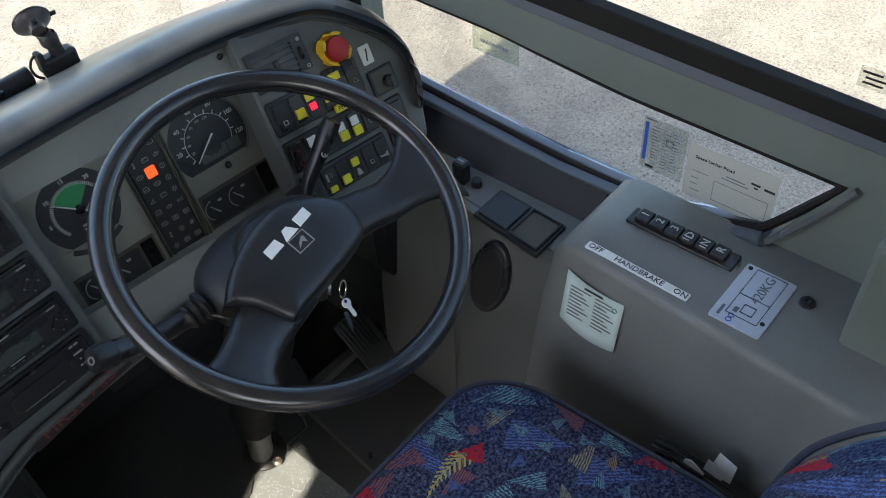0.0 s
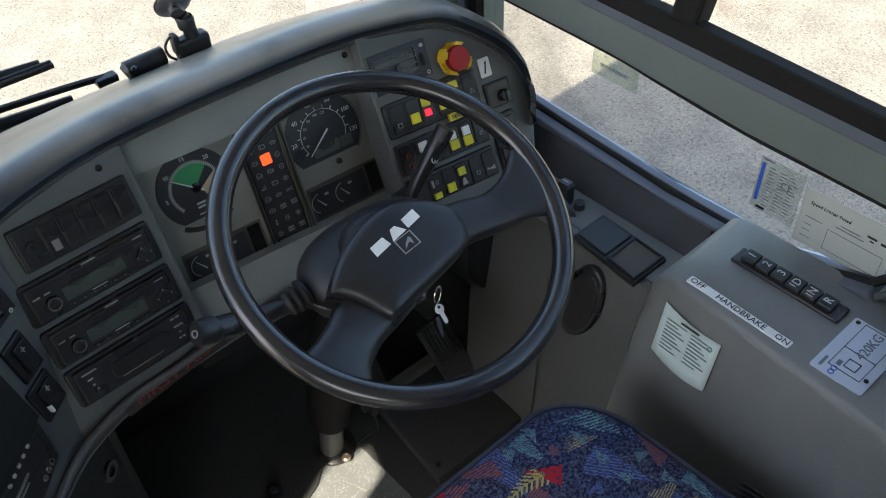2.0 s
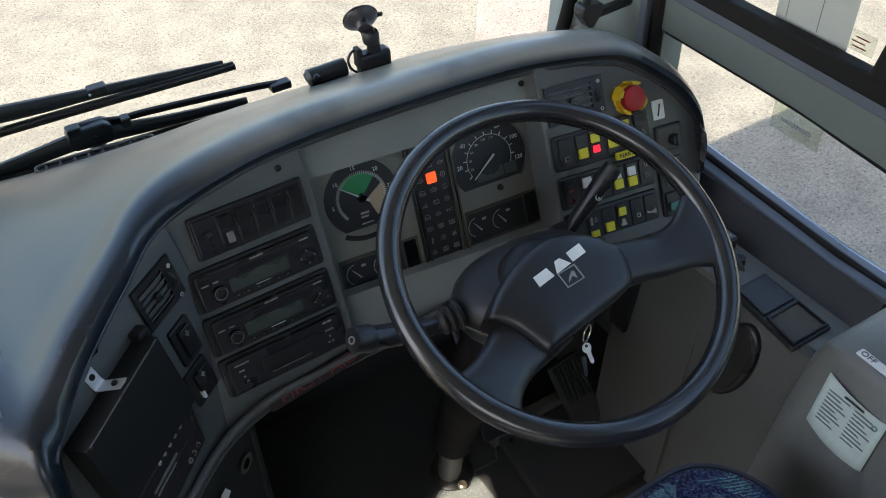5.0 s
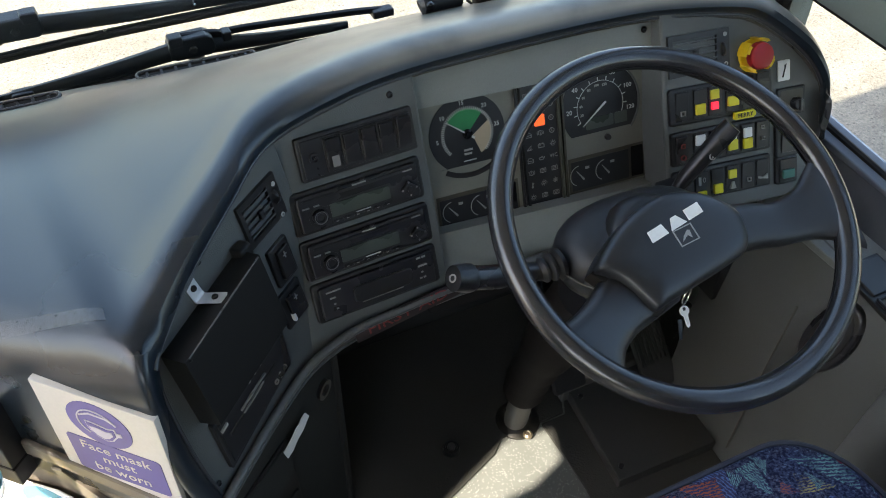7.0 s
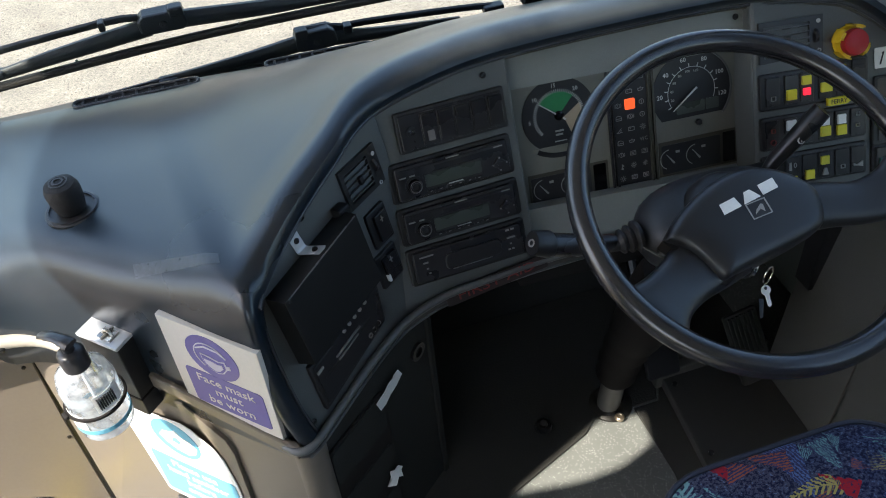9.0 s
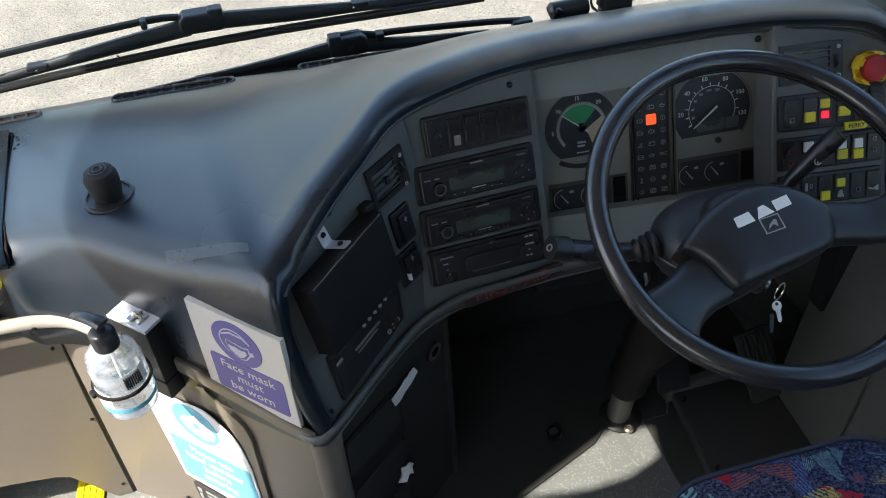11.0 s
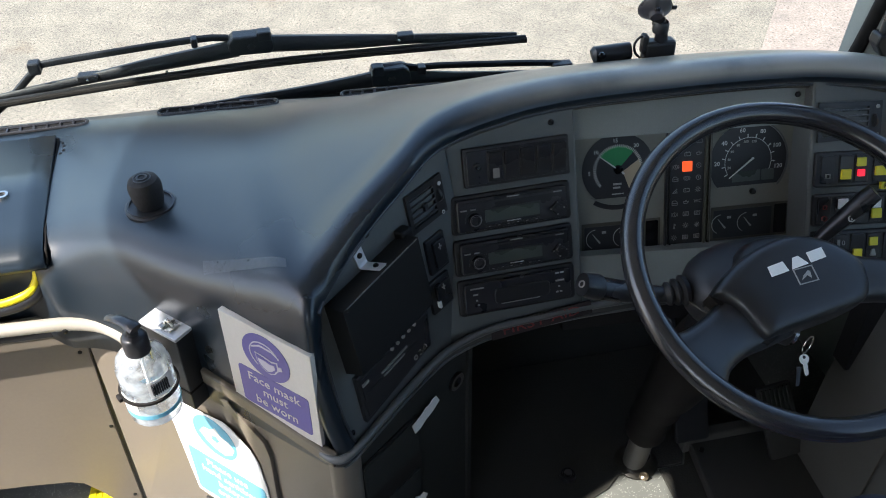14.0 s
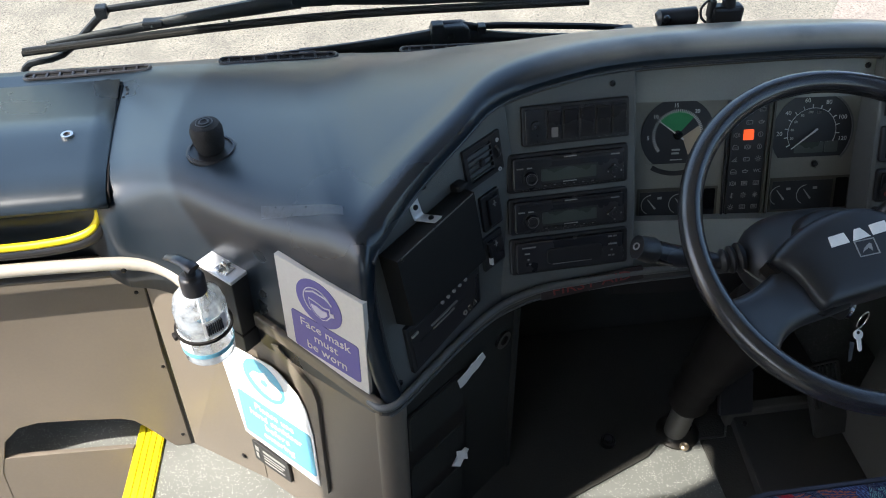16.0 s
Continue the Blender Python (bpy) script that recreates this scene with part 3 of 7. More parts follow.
# windscreen with its rubber and pillars
ws = thing("window_1", kind="structure", label="large raked windscreen in black rubber")
part("pane", slab([(-1.92, 0), (0.40, 0), (0.40, 1.5), (-1.92, 1.5)], 0.003, -0.003), WINDOW, ws, at=Matrix.Translation((0, 0.865, 0.58)) @ Matrix.Rotation(radians(97), 4, "X")).visible_shadow = False
part("rubber_seal", tube(smooth_path([(0.36, 0.60, 0.60), (0.392, 0.570, 0.70), (0.412, 0.548, 0.85), (0.425, 0.525, 1.05), (0.44, 0.50, 1.5), (0.45, 0.47, 2.08)], 4), 0.013, 10), RUBBER, ws, smooth=True)
part("lower_seal", tube([(-1.93, 0.845, 0.575), (0.34, 0.845, 0.555)], 0.014, 8), RUBBER, ws, smooth=True)
bm = bmesh.new()
rows = []
for z in (0.56, 0.70, 0.85, 1.2, 1.6, 2.08):
    k = z - 0.75
    rows.append([bm.verts.new((x + 0.035 * k, y - 0.05 * k, z)) for x, y in ((0.402, 0.562), (0.425, 0.520), (0.442, 0.475), (0.450, 0.440), (0.462, 0.428), (0.530, 0.428), (0.530, 0.63), (0.42, 0.63), (0.404, 0.58))])
for p, q in zip(rows, rows[1:]):
    for j in range(9):
        bm.faces.new((p[j], p[(j + 1) % 9], q[(j + 1) % 9], q[j]))
bm.faces.new(rows[0])
bm.faces.new(rows[-1][::-1])
part("front_pillar", bm, PILLARGREY, ws, "grey-green lined pillar", smooth=True)
part("left_pillar", tube([(-1.93, 0.78, -0.3), (-1.93, 0.76, 0.9), (-1.93, 0.68, 2.08)], 0.06, 12), PILLARGREY, ws, smooth=True)
blind = thing("blind_bracket", label="black plastic blind bracket with a rod on the pillar", category="bracket")
part("block", slab([(-.022, .004), (-.020, .022), (.022, .020), (.024, .008), (.006, -.020), (-.004, -.020)], .014, -.014, .004), BLACK, blind, at=plane(0.353, 0.441, 0.836, 0, 0))
part("arm", tube([(0.358, 0.442, 0.832), (0.455, 0.45, 0.832)], 0.009, 8), BLACK, blind)
part("rod", tube([(0.347, 0.441, 0.85), (0.352, 0.441, 0.95), (0.372, 0.43, 1.75)], 0.0085, 12), SATIN, blind, smooth=True)

# side window beside the driver
sw = thing("window_2", SIDE, kind="structure", label="side window in black rubber with a grey middle bar")
low = [(-0.42, 0.63), (-0.265, 0.618), (0.05, 0.60), (0.27, 0.605), (0.40, 0.645), (0.485, 0.780), (0.387, 0.790), (0.235, 0.800), (-0.128, 0.804), (-0.44, 0.800)]
part("lower_pane", slab(low, -0.020, -0.024), WINDOW, sw).visible_shadow = False
part("upper_pane", slab([(-0.36, 0.86), (1.7, 0.86), (1.7, 1.75), (-0.36, 1.75)], -0.020, -0.024), WINDOW, sw).visible_shadow = False
part("middle_bar", slab([(-0.40, 0.794), (-0.10, 0.790), (0.02, 0.781), (0.16, 0.771), (0.35, 0.768), (0.62, 0.764), (0.62, 0.834), (0.435, 0.838), (0.15, 0.846), (-0.08, 0.854), (-0.40, 0.860)], 0.004, -0.016, 0.003), BARGREY, sw, "grey lined bar across the window")
part("bar_seal", slab([(-0.40, 0.878), (-0.15, 0.872), (0.15, 0.864), (0.435, 0.857), (0.62, 0.852), (0.62, 0.880), (0.43, 0.887), (0.06, 0.902), (-0.40, 0.906)], 0.012, -0.012, 0.003), RUBBER, sw)
part("bar_gasket", slab([(-0.40, 0.858), (-0.08, 0.852), (0.15, 0.844), (0.435, 0.836), (0.62, 0.832), (0.62, 0.854), (0.435, 0.859), (0.15, 0.866), (-0.15, 0.874), (-0.40, 0.880)], 0.009, -0.014, 0.003), SILL, sw, "blue-grey gasket above the bar")
part("lower_seal", tube(smooth_path([(-0.40, 0.628, -0.004), (-0.265, 0.612, -0.004), (0.05, 0.594, -0.004), (0.27, 0.599, -0.004), (0.375, 0.628, -0.004), (0.402, 0.645, -0.004), (0.45, 0.712, -0.004), (0.478, 0.752, -0.004), (0.480, 0.762, -0.004), (0.46, 0.765, -0.004), (0.30, 0.768, -0.004), (0.16, 0.770, -0.004), (0.0, 0.782, -0.004), (-0.10, 0.790, -0.004), (-0.38, 0.795, -0.004)], 4), 0.0075, 8), RUBBER, sw, smooth=True)
part("front_edge", tube([(-0.398, 0.60, 0.006), (-0.398, 0.90, 0.006), (-0.386, 1.75, 0.006)], 0.011, 8), RUBBER, sw, smooth=True)
part("front_post", slab([(-0.426, 0.60), (-0.408, 0.60), (-0.408, 0.90), (-0.396, 1.75), (-0.414, 1.75), (-0.426, 0.90)], 0.026, -0.02, 0.003), SILL, sw)
part("post", slab([(0.005, 0.89), (0.050, 0.89), (0.205, 1.75), (0.160, 1.75)], 0.012, -0.030, 0.006), RUBBER, sw)
part("rear_panel", slab([(0.39, 0.60), (0.60, 0.50), (1.7, 0.50), (1.7, 0.79), (0.62, 0.79), (0.50, 0.785)], 0.004, -0.04), BARGREY, sw, "grey panel behind the window")
part("rear_edge", tube(smooth_path([(0.395, 0.610, 0.008), (0.43, 0.655, 0.010), (0.47, 0.715, 0.010), (0.502, 0.772, 0.008)], 4), 0.006, 8), TRIM, sw, smooth=True)
part("sill", slab([(-0.40, 0.598), (-0.26, 0.596), (0.154, 0.588), (0.40, 0.575), (0.43, 0.60), (0.40, 0.637), (0.27, 0.600), (0.05, 0.594), (-0.265, 0.612), (-0.40, 0.625)], 0.022, -0.03, 0.003), SILL, sw, "blue-grey moulded sill")
for u in (-0.10, 0.10, 0.31):
    part("screw", lathe([(0.0028, 0), (0.0024, 0.0012), (0, 0.0016)], 10), SCREWM, sw, at=Matrix.Translation((u, 0.583 - 0.02 * (u + 0.1), 0.022)))
part("under_sill_panel", slab([(-0.40, 0.30), (0.20, 0.30), (0.20, 0.562), (0.154, 0.562), (-0.26, 0.595), (-0.40, 0.595)], 0.0, -0.03), DARKSLATE, sw)
inner = slab([(-0.36, 0.545), (0.154, 0.535), (0.154, 0.590), (-0.26, 0.598), (-0.36, 0.599)], 0.055, 0.005)
for v in inner.verts:
    if v.co.y > 0.55:
        v.co.z = min(v.co.z, 0.0205)
part("kick_cover", inner, DARKSLATE, sw)

# stickers on the side window
def window_sticker(name, u0, u1, v0, v1, material, label, skew=0.0):
    ob = thing(name, SIDE @ Matrix.Translation((u0, v0, -0.0192)), label, "sticker")
    w, h = u1 - u0, v1 - v0
    part("film", slab([(0, 0), (w, skew), (w, h + skew), (0, h)], 0.0006, 0.0), material, ob)
    return ob, w, h


ob, w, h = window_sticker("calibration_sticker", 0.183, 0.255, 0.637, 0.733, CLEARFILM, "clear sticker with a blue stripe and fine print")
part("stripe", bars([(0.003, 0.009, 0.016, 0.086)], 0.0012, 0.0008), BLUEINK, ob)
for i in range(13):
    for u in (0.016, 0.034, 0.050):
        part("print_line", bars([(u, u + 0.013 - 0.003 * ((i + int(u * 1000)) % 3), 0.012 + i * 0.0058, 0.0138 + i * 0.0058)], 0.0012, 0.0008), GREYINK, ob)
part("box_print", ring(0.046, 0.062, 0.0075, 0.0088, 0.0014, 0.0008, 4, 45, 405), INK, ob)
part("code_bar", bars([(0.010, 0.024, 0.004, 0.0085)], 0.0012, 0.0004), INK, ob)
part("top_bar", bars([(0.004, 0.020, 0.091, 0.0945)], 0.0012, 0.0004), GREYINK, ob)
ob, w, h = window_sticker("limiter_card", 0.260, 0.399, 0.622, 0.720, CARD, "cream card about the speed limiter stuck in the window", 0.002)
part("heading", lettering("Speed Limiter Fitted", 0.0075, 0.012, 0.076, 0.0010, align="LEFT"), INK, ob)
for n, r in enumerate(((0.046, 0.130, 0.046, 0.0468), (0.046, 0.130, 0.010, 0.0108), (0.046, 0.0468, 0.010, 0.046), (0.1292, 0.130, 0.010, 0.046))):
    part("field_edge", bars([r], 0.0012, 0.0008), GREYINK, ob)
for r in ((0.010, 0.036, 0.050, 0.0512), (0.010, 0.022, 0.037, 0.0382), (0.010, 0.022, 0.026, 0.0272), (0.010, 0.026, 0.014, 0.0152), (0.062, 0.092, 0.062, 0.0635), (0.056, 0.098, 0.0565, 0.058)):
    part("print_line", bars([r], 0.0012, 0.0008), GREYINK, ob)
for r in ((0.100, 0.114, 0.068, 0.0715), (0.105, 0.111, 0.0625, 0.065), (0.120, 0.136, 0.066, 0.070)):
    part("emblem", bars([r], 0.0012, 0.0008), INK, ob)
ob, w, h = window_sticker("warning_sticker", -0.145, -0.050, 0.724, 0.776, PALEFILM, "pale green sticker with a warning triangle in the window")
part("heading", lettering("WARNING", 0.0125, 0.047, 0.022, 0.0010, 0), GREYINK, ob)
part("triangle", ring(0.046, 0.038, 0.0045, 0.0056, 0.0012, 0.0008, 3, 90, 450), GREYINK, ob)
ob, w, h = window_sticker("notice_sheet", -0.183, -0.053, 0.894, 0.990, CARD, "printed sheet stuck in the upper window pane")
part("border", bars([(0, 0.130, 0.0, 0.004)], 0.0012, 0.0008), INK, ob)
for u in (0.018, 0.075):
    part("rule", bars([(u, u + 0.0012, 0.010, 0.090)], 0.0012, 0.0008), GREYINK, ob)
ob, w, h = window_sticker("exit_sticker", 0.452, 0.492, 0.897, 0.925, CLEARFILM, "small clear sticker with black print in the window")
for u, v in ((0.003, 0.020), (0.008, 0.013), (0.006, 0.006)):
    part("print_line", bars([(u, u + 0.024, v, v + 0.0028)], 0.0012, 0.0008), INK, ob)
ob, w, h = window_sticker("maker_sticker", -0.052, -0.012, 0.905, 0.935, CLEARFILM, "small clear sticker with red print in the window")
for u, v in ((0.008, 0.020), (0.003, 0.013), (0.006, 0.006)):
    part("print_line", bars([(u, u + 0.022, v, v + 0.002)], 0.0012, 0.0008), REDPRINT, ob)


# ---- dashboard ----
from mathutils.bvhtree import BVHTree

REAR_EDGE = [(-1.95, .42, .635), (-1.5, .42, .635), (-1.15, .415, .637), (-1.05, .410, .645), (-.985, .388, .668), (-.918, .338, .692), (-.859, .279, .70), (-.792, .212, .712), (-.721, .141, .734), (-.675, .096, .753), (-.650, .079, .759), (-.630, .122, .770), (-.577, .181, .803), (-.504, .251, .831), (-.436, .320, .845), (-.339, .347, .859), (-.224, .364, .863), (-.039, .366, .862), (.089, .358, .863), (.174, .341, .865), (.272, .310, .862), (.32, .296, .847), (.372, .272, .811), (.404, .251, .780), (.424, .232, .742), (.424, .214, .705), (.414, .196, .66)]
SCREEN_EDGE = [(-1.95, .83, .650), (-1.5, .842, .646), (-1.18, .846, .643), (-1.08, .847, .642), (-1.02, .847, .641), (-.97, .847, .640), (-.93, .847, .640), (-.88, .847, .640), (-.83, .846, .639), (-.78, .845, .638), (-.74, .844, .637), (-.70, .842, .636), (-.63, .838, .635), (-.54, .829, .634), (-.46, .820, .634), (-.36, .813, .635), (-.2, .81, .64), (0, .81, .635), (.13, .81, .628), (.22, .80, .62), (.33, .79, .61), (.40, .76, .605), (.46, .66, .60), (.475, .55, .60), (.478, .45, .60), (.478, .36, .59), (.478, .28, .57)]
BULGE = [0, 0, 0, .004, .006, .008, .010, .012, .014, .016, .018, .020, .022, .022, .020, .014, .012, .012, .012, .012, .014, .016, .018, .02, .02, .02, .01]


SLOPE_EDGE = [(0, -.32), (0, -.17), (0, -.075), (.002, -.048), (.008, -.026), (.020, -.009), (.038, .002), (.058, .0085), (.084, .0115), (.115, .0115)]
HOOD_EDGE = [(.055, -.060), (.030, -.045), (.004, -.030), (-.009, -.020), (-.012, -.010), (-.007, .000), (.006, .006), (.024, .0085), (.046, .0035), (.072, -.0065)]


def dash_top():
    bm = bmesh.new()
    rear, front = smooth_path(REAR_EDGE, 5), smooth_path(SCREEN_EDGE, 5)
    bulge = [p.x for p in smooth_path([(b, 0, 0) for b in BULGE], 5)]
    rows = []
    for h, o, b in zip(rear, front, bulge):
        way = Vector((o.x - h.x, o.y - h.y, 0)).normalized()
        n = len(rows)
        k_top = min(1.0, max(0.0, (n - 44) / 22))
        k_low = min(1.0, max(0.0, (n - 52) / 3))
        back = .045 * min(1.0, max(0.0, (-1.055 - h.x) / .05))
        row = []
        for j, ((a, d), (a2, d2)) in enumerate(zip(SLOPE_EDGE, HOOD_EDGE)):
            k_t = k_top * k_top * (3 - 2 * k_top)
            k = k_low if j < 3 else (k_low + k_t) / 2 if j == 3 else k_t
            d = max(d, .452 - h.z)
            row.append(h + way * (a + (a2 - a) * k + back) + Vector((0, 0, d + (d2 - d) * k)))
        last = row[-1]
        for i in range(1, 15):
            s = i / 14
            p = last.lerp(o, s)
            p.z += b * 4 * s * (1 - s)
            row.append(p)
        rows.append([bm.verts.new(p) for p in row])
    for p, q in zip(rows, rows[1:]):
        for j in range(len(p) - 1):
            bm.faces.new((p[j], p[j + 1], q[j + 1], q[j]))
    return bm


dash = thing("dashboard", label="wrap-round charcoal padded coach dashboard with grey fascia panels", category="dashboard")
bm = dash_top()
DASH_TREE = BVHTree.FromBMesh(bm)
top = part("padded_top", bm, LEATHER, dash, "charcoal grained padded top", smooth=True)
thick = top.modifiers.new("thickness", "SOLIDIFY")
thick.thickness, thick.offset = 0.006, -1


def on_dash(x, y):
    """Place and tilt of the padded top below (x, y)."""
    place, normal, _, _ = DASH_TREE.ray_cast(Vector((x, y, 2)), Vector((0, 0, -1)))
    if normal.z < 0:
        normal = -normal
    m = normal.to_track_quat("Z", "Y").to_matrix().to_4x4()
    m.translation = place
    return m


part("left_fascia", slab([(-.266, -.300), (-.273, -.236), (-.273, -.154), (-.267, -.082), (-.260, -.058), (-.236, -.036), (-.20, -.018), (-.15, .002), (-.09, .020), (-.03, .036), (.03, .048), (.048, .050), (.048, -.290), (-.07, -.290), (-.14, -.294), (-.206, -.300)], 0, -.014, .003), FASCIA, dash, at=LEFT_FASCIA)
part("radio_fascia", slab([(-.122, .074), (-.10, .088), (-.078, .100), (-.034, .110), (.011, .116), (.057, .119), (.106, .120), (.106, -.214), (0, -.221), (-.05, -.226), (-.10, -.240), (-.140, -.262), (-.140, .060)], 0, -.03, .004), FASCIA, dash, at=RADIO_FASCIA)
bm = bmesh.new()
for poly in ([(-.232, .122), (.192, .117), (.192, .188), (-.232, .186)], [(-.232, -.172), (.200, -.172), (.200, -.083), (-.232, -.072)], [(-.232, -.072), (-.212, -.0725), (-.212, .122), (-.232, .122)], [(.186, -.083), (.200, -.083), (.200, .117), (.186, .117)]):
    slab(poly, 0, -.06, bm=bm)
part("cluster_frame", bm, CLUSTERGREY, dash, at=MID_FASCIA)
part("right_fascia", slab([(-.125, -.19), (.118, -.19), (.140, -.15), (.152, -.096), (.154, -.046), (.147, -.006), (.131, .024), (.100, .057), (.050, .095), (0, .114), (-.05, .124), (-.125, .130)], 0, -.075, .005), FASCIA, dash, at=RIGHT_FASCIA)
# edge strip below the fascia: a bright bead, a flat band and a thin lower bead
EDGE = [(-.662, .075, .486), (-.646, .056, .490), (-.622, .058, .494), (-.573, .101, .501), (-.523, .145, .510), (-.471, .188, .516), (-.43, .213, .519), (-.371, .228, .527), (-.30, .233, .530), (-.22, .238, .532), (-.12, .241, .530), (-.02, .246, .524), (.06, .25, .512)]
edge = smooth_path(EDGE, 5)
part("trim_strip", tube(edge, .0062, 10), TRIM, dash, "satin grey edge strip", smooth=True)
bm = bmesh.new()
rows = []
for i, p in enumerate(edge):
    t = (edge[min(i + 1, len(edge) - 1)] - edge[max(i - 1, 0)]).normalized()
    back = Vector((-t.y, t.x, 0)).normalized()
    rows.append([bm.verts.new(p + back * a + Vector((0, 0, d))) for a, d in ((.002, .004), (.001, -.006), (.005, -.024), (.010, -.030), (.05, -.034))])
for p, q in zip(rows, rows[1:]):
    for j in range(4):
        bm.faces.new((p[j], p[j + 1], q[j + 1], q[j]))
part("lower_lip", bm, LIP, dash, smooth=True)
part("lip_bead", tube([p + Vector((0, .006, -.027)) for p in edge[8:]], .0026, 8), TRIM, dash, smooth=True)
part("under_cover", slab([(-.232, -.21), (.20, -.21), (.20, -.172), (-.232, -.172)], -.02, -.06), RUBBER, dash, at=MID_FASCIA)

for m, pts in ((LEFT_FASCIA, ((-.139, -.0045), (-.2586, -.2727))), (RADIO_FASCIA, ((.068, .092),)), (MID_FASCIA, ((.150, .1645),)), (RIGHT_FASCIA, ((.100, .047),))):
    for u, v in pts:
        part("screw", lathe([(.0048, 0), (.0048, .0015), (.003, .0028), (.0026, .0012), (0, .0012)], 12), SCREWM, dash, at=m @ Matrix.Translation((u, v, 0)))

# padded roll that runs up the fascia's outer edge and turns into the hood
ROLL = [(-.272, -.305, -.006), (-.281, -.236, -.006), (-.281, -.154, -.006), (-.275, -.082, -.006), (-.266, -.052, -.006), (-.246, -.030, -.006), (-.208, -.010, -.006), (-.158, .010, -.008), (-.098, .030, -.010), (-.038, .048, -.014)]
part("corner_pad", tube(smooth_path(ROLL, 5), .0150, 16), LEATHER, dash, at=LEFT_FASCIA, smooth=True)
part("corner_bead", tube(smooth_path([(u + .0125, v - .002, .004) for u, v, n in ROLL[:4]] + [(-.254, -.060, .004), (-.236, -.043, .004), (-.200, -.0255, .004), (-.150, -.0055, .004)], 5), .0026, 8), BEAD, dash, at=LEFT_FASCIA, smooth=True)
# seam bead and groove under the hood, and the fascia's upper return
hood = smooth_path(REAR_EDGE, 5)[53:]
hood_way = [Vector((o.x - h.x, o.y - h.y, 0)).normalized() for h, o in zip(hood, smooth_path(SCREEN_EDGE, 5)[53:])]
part("hood_bead", tube([h + w * -.002 + Vector((0, 0, -.0275)) for h, w in zip(hood, hood_way)], .0032, 10), BEAD, dash, smooth=True)
part("hood_groove", tube([h + w * .006 + Vector((0, 0, -.034)) for h, w in zip(hood, hood_way)], .0042, 8), DARK, dash, smooth=True)


# left console below the padded top
con = thing("left_console", LEFT_WALL, "taupe console beside the entrance with a beige ledge", "console")
part("lower_panel", slab([(-.556, -.70), (-.005, -.70), (-.002, -.175), (-.2125, -.140), (-.556, -.140)], -.004, -.03, .003), BEIGE, con)
part("ledge", slab([(-.245, -.150), (-.2125, -.152), (.010, -.182), (.012, -.156), (-.2125, -.124), (-.245, -.121)], .008, -.004, .003), BEIGE, con, "taupe moulded ledge")
part("ledge_screw", lathe([(.004, 0), (.004, .001), (0, .0018)], 10), SCREWM, con, at=Matrix.Translation((.000, -.166, .009)))
part("lower_corner", tube([(-.003, -.172, -.028), (-.003, -.70, -.028)], .026, 14), BEIGE, con, smooth=True)
part("flap", slab([(-.222, -.180), (-.205, -.176), (-.140, -.232), (-.132, -.262), (-.140, -.528), (-.154, -.530), (-.158, -.30), (-.190, -.222)], .003, -.004, .001), BEIGE, con, "folded flap behind the poster")
part("data_plate", slab(rounded(-.340, -.243, -.588, -.527, .004), .0025, -.004, .001), BLACK, con, "black data plate with unreadable print")
part("plate_print", bars([(-.333, -.323, -.553, -.540), (-.333, -.326, -.575, -.560), (-.312, -.252, -.5465, -.540), (-.312, -.256, -.5575, -.5545), (-.312, -.262, -.566, -.563), (-.312, -.258, -.5765, -.5735)], .0032, .0024), GREYMARK, con)
part("foot_screw", lathe([(.006, 0), (.005, .003), (0, .004)], 10), SCREWM, con, at=Matrix.Translation((-.372, -.603, .006)))

bm = bmesh.new()
quad = [bm.verts.new(LEFT_WALL.inverted() @ Vector(p)) for p in ((-1.027, .408, 0), (-.878, .302, 0), (-.878, .302, .460), (-1.036, .443, .460))]
bm.faces.new(quad)
o = part("end_return", bm, BEIGE, con, "taupe return that meets the entrance panel")
o.modifiers.new("thickness", "SOLIDIFY").thickness = .003

# driver's side of that console, below the strip
kick = thing("console_side", plane(-.63, .072, 0, 40, 0.0), "dark console side with cubby slots and stuffed papers", "panel")
part("panel", slab([(0, 0), (.30, 0), (.30, .49), (0, .49)], 0, -.03), KICK, kick)
part("cubby_frame", slab(rounded(.02, .165, .05, .42, .015), .004, 0, .002), RUBBER, kick)
for i, v in enumerate((.33, .20, .08)):
    part("pocket", slab(rounded(.028, .158, v, v + .085, .008), .007, .0, .002), KICK, kick)
part("edge_strip", slab([(.292, 0), (.304, 0), (.304, .49), (.292, .49)], .006, -.03, .002), KICK, kick)
part("socket", ring(.262, .405, .010, .017, .006, 0, 20), BLACK, kick)
ps = single("paper_slip", slab([(-.034, -.012), (-.020, -.0155), (-.006, -.012), (.012, -.014), (.033, -.009), (.031, .010), (.020, .013), (.014, .010), (.004, .014), (-.008, .011), (-.033, .013)], .0012, 0), PAPER, kick.matrix_world @ Matrix.Translation((.172, .413, .010)) @ Matrix.Rotation(radians(18), 4, "Z"), "torn white paper slip stuck in the cubby", "paper")
bm = bmesh.new()
fold = [[bm.verts.new((u, v, n)) for u, v, n in row] for row in (((-.034, -.020, .000), (-.026, .010, .010), (-.016, .030, .004)), ((-.010, -.026, .012), (-.004, .004, .000), (.004, .026, .010)), ((.014, -.022, .002), (.018, .002, .012), (.030, .014, .003)), ((.034, -.028, .010), (.040, -.008, .004), (.044, .002, .008)))]
for p, q in zip(fold, fold[1:]):
    for j in range(2):
        bm.faces.new((p[j], p[j + 1], q[j + 1], q[j]))
o = single("crumpled_paper", bm, PAPER, kick.matrix_world @ Matrix.Translation((.142, .207, .008)) @ Matrix.Diagonal((.5, .75, .8, 1)), "crumpled white paper stuffed into the console side", "paper")
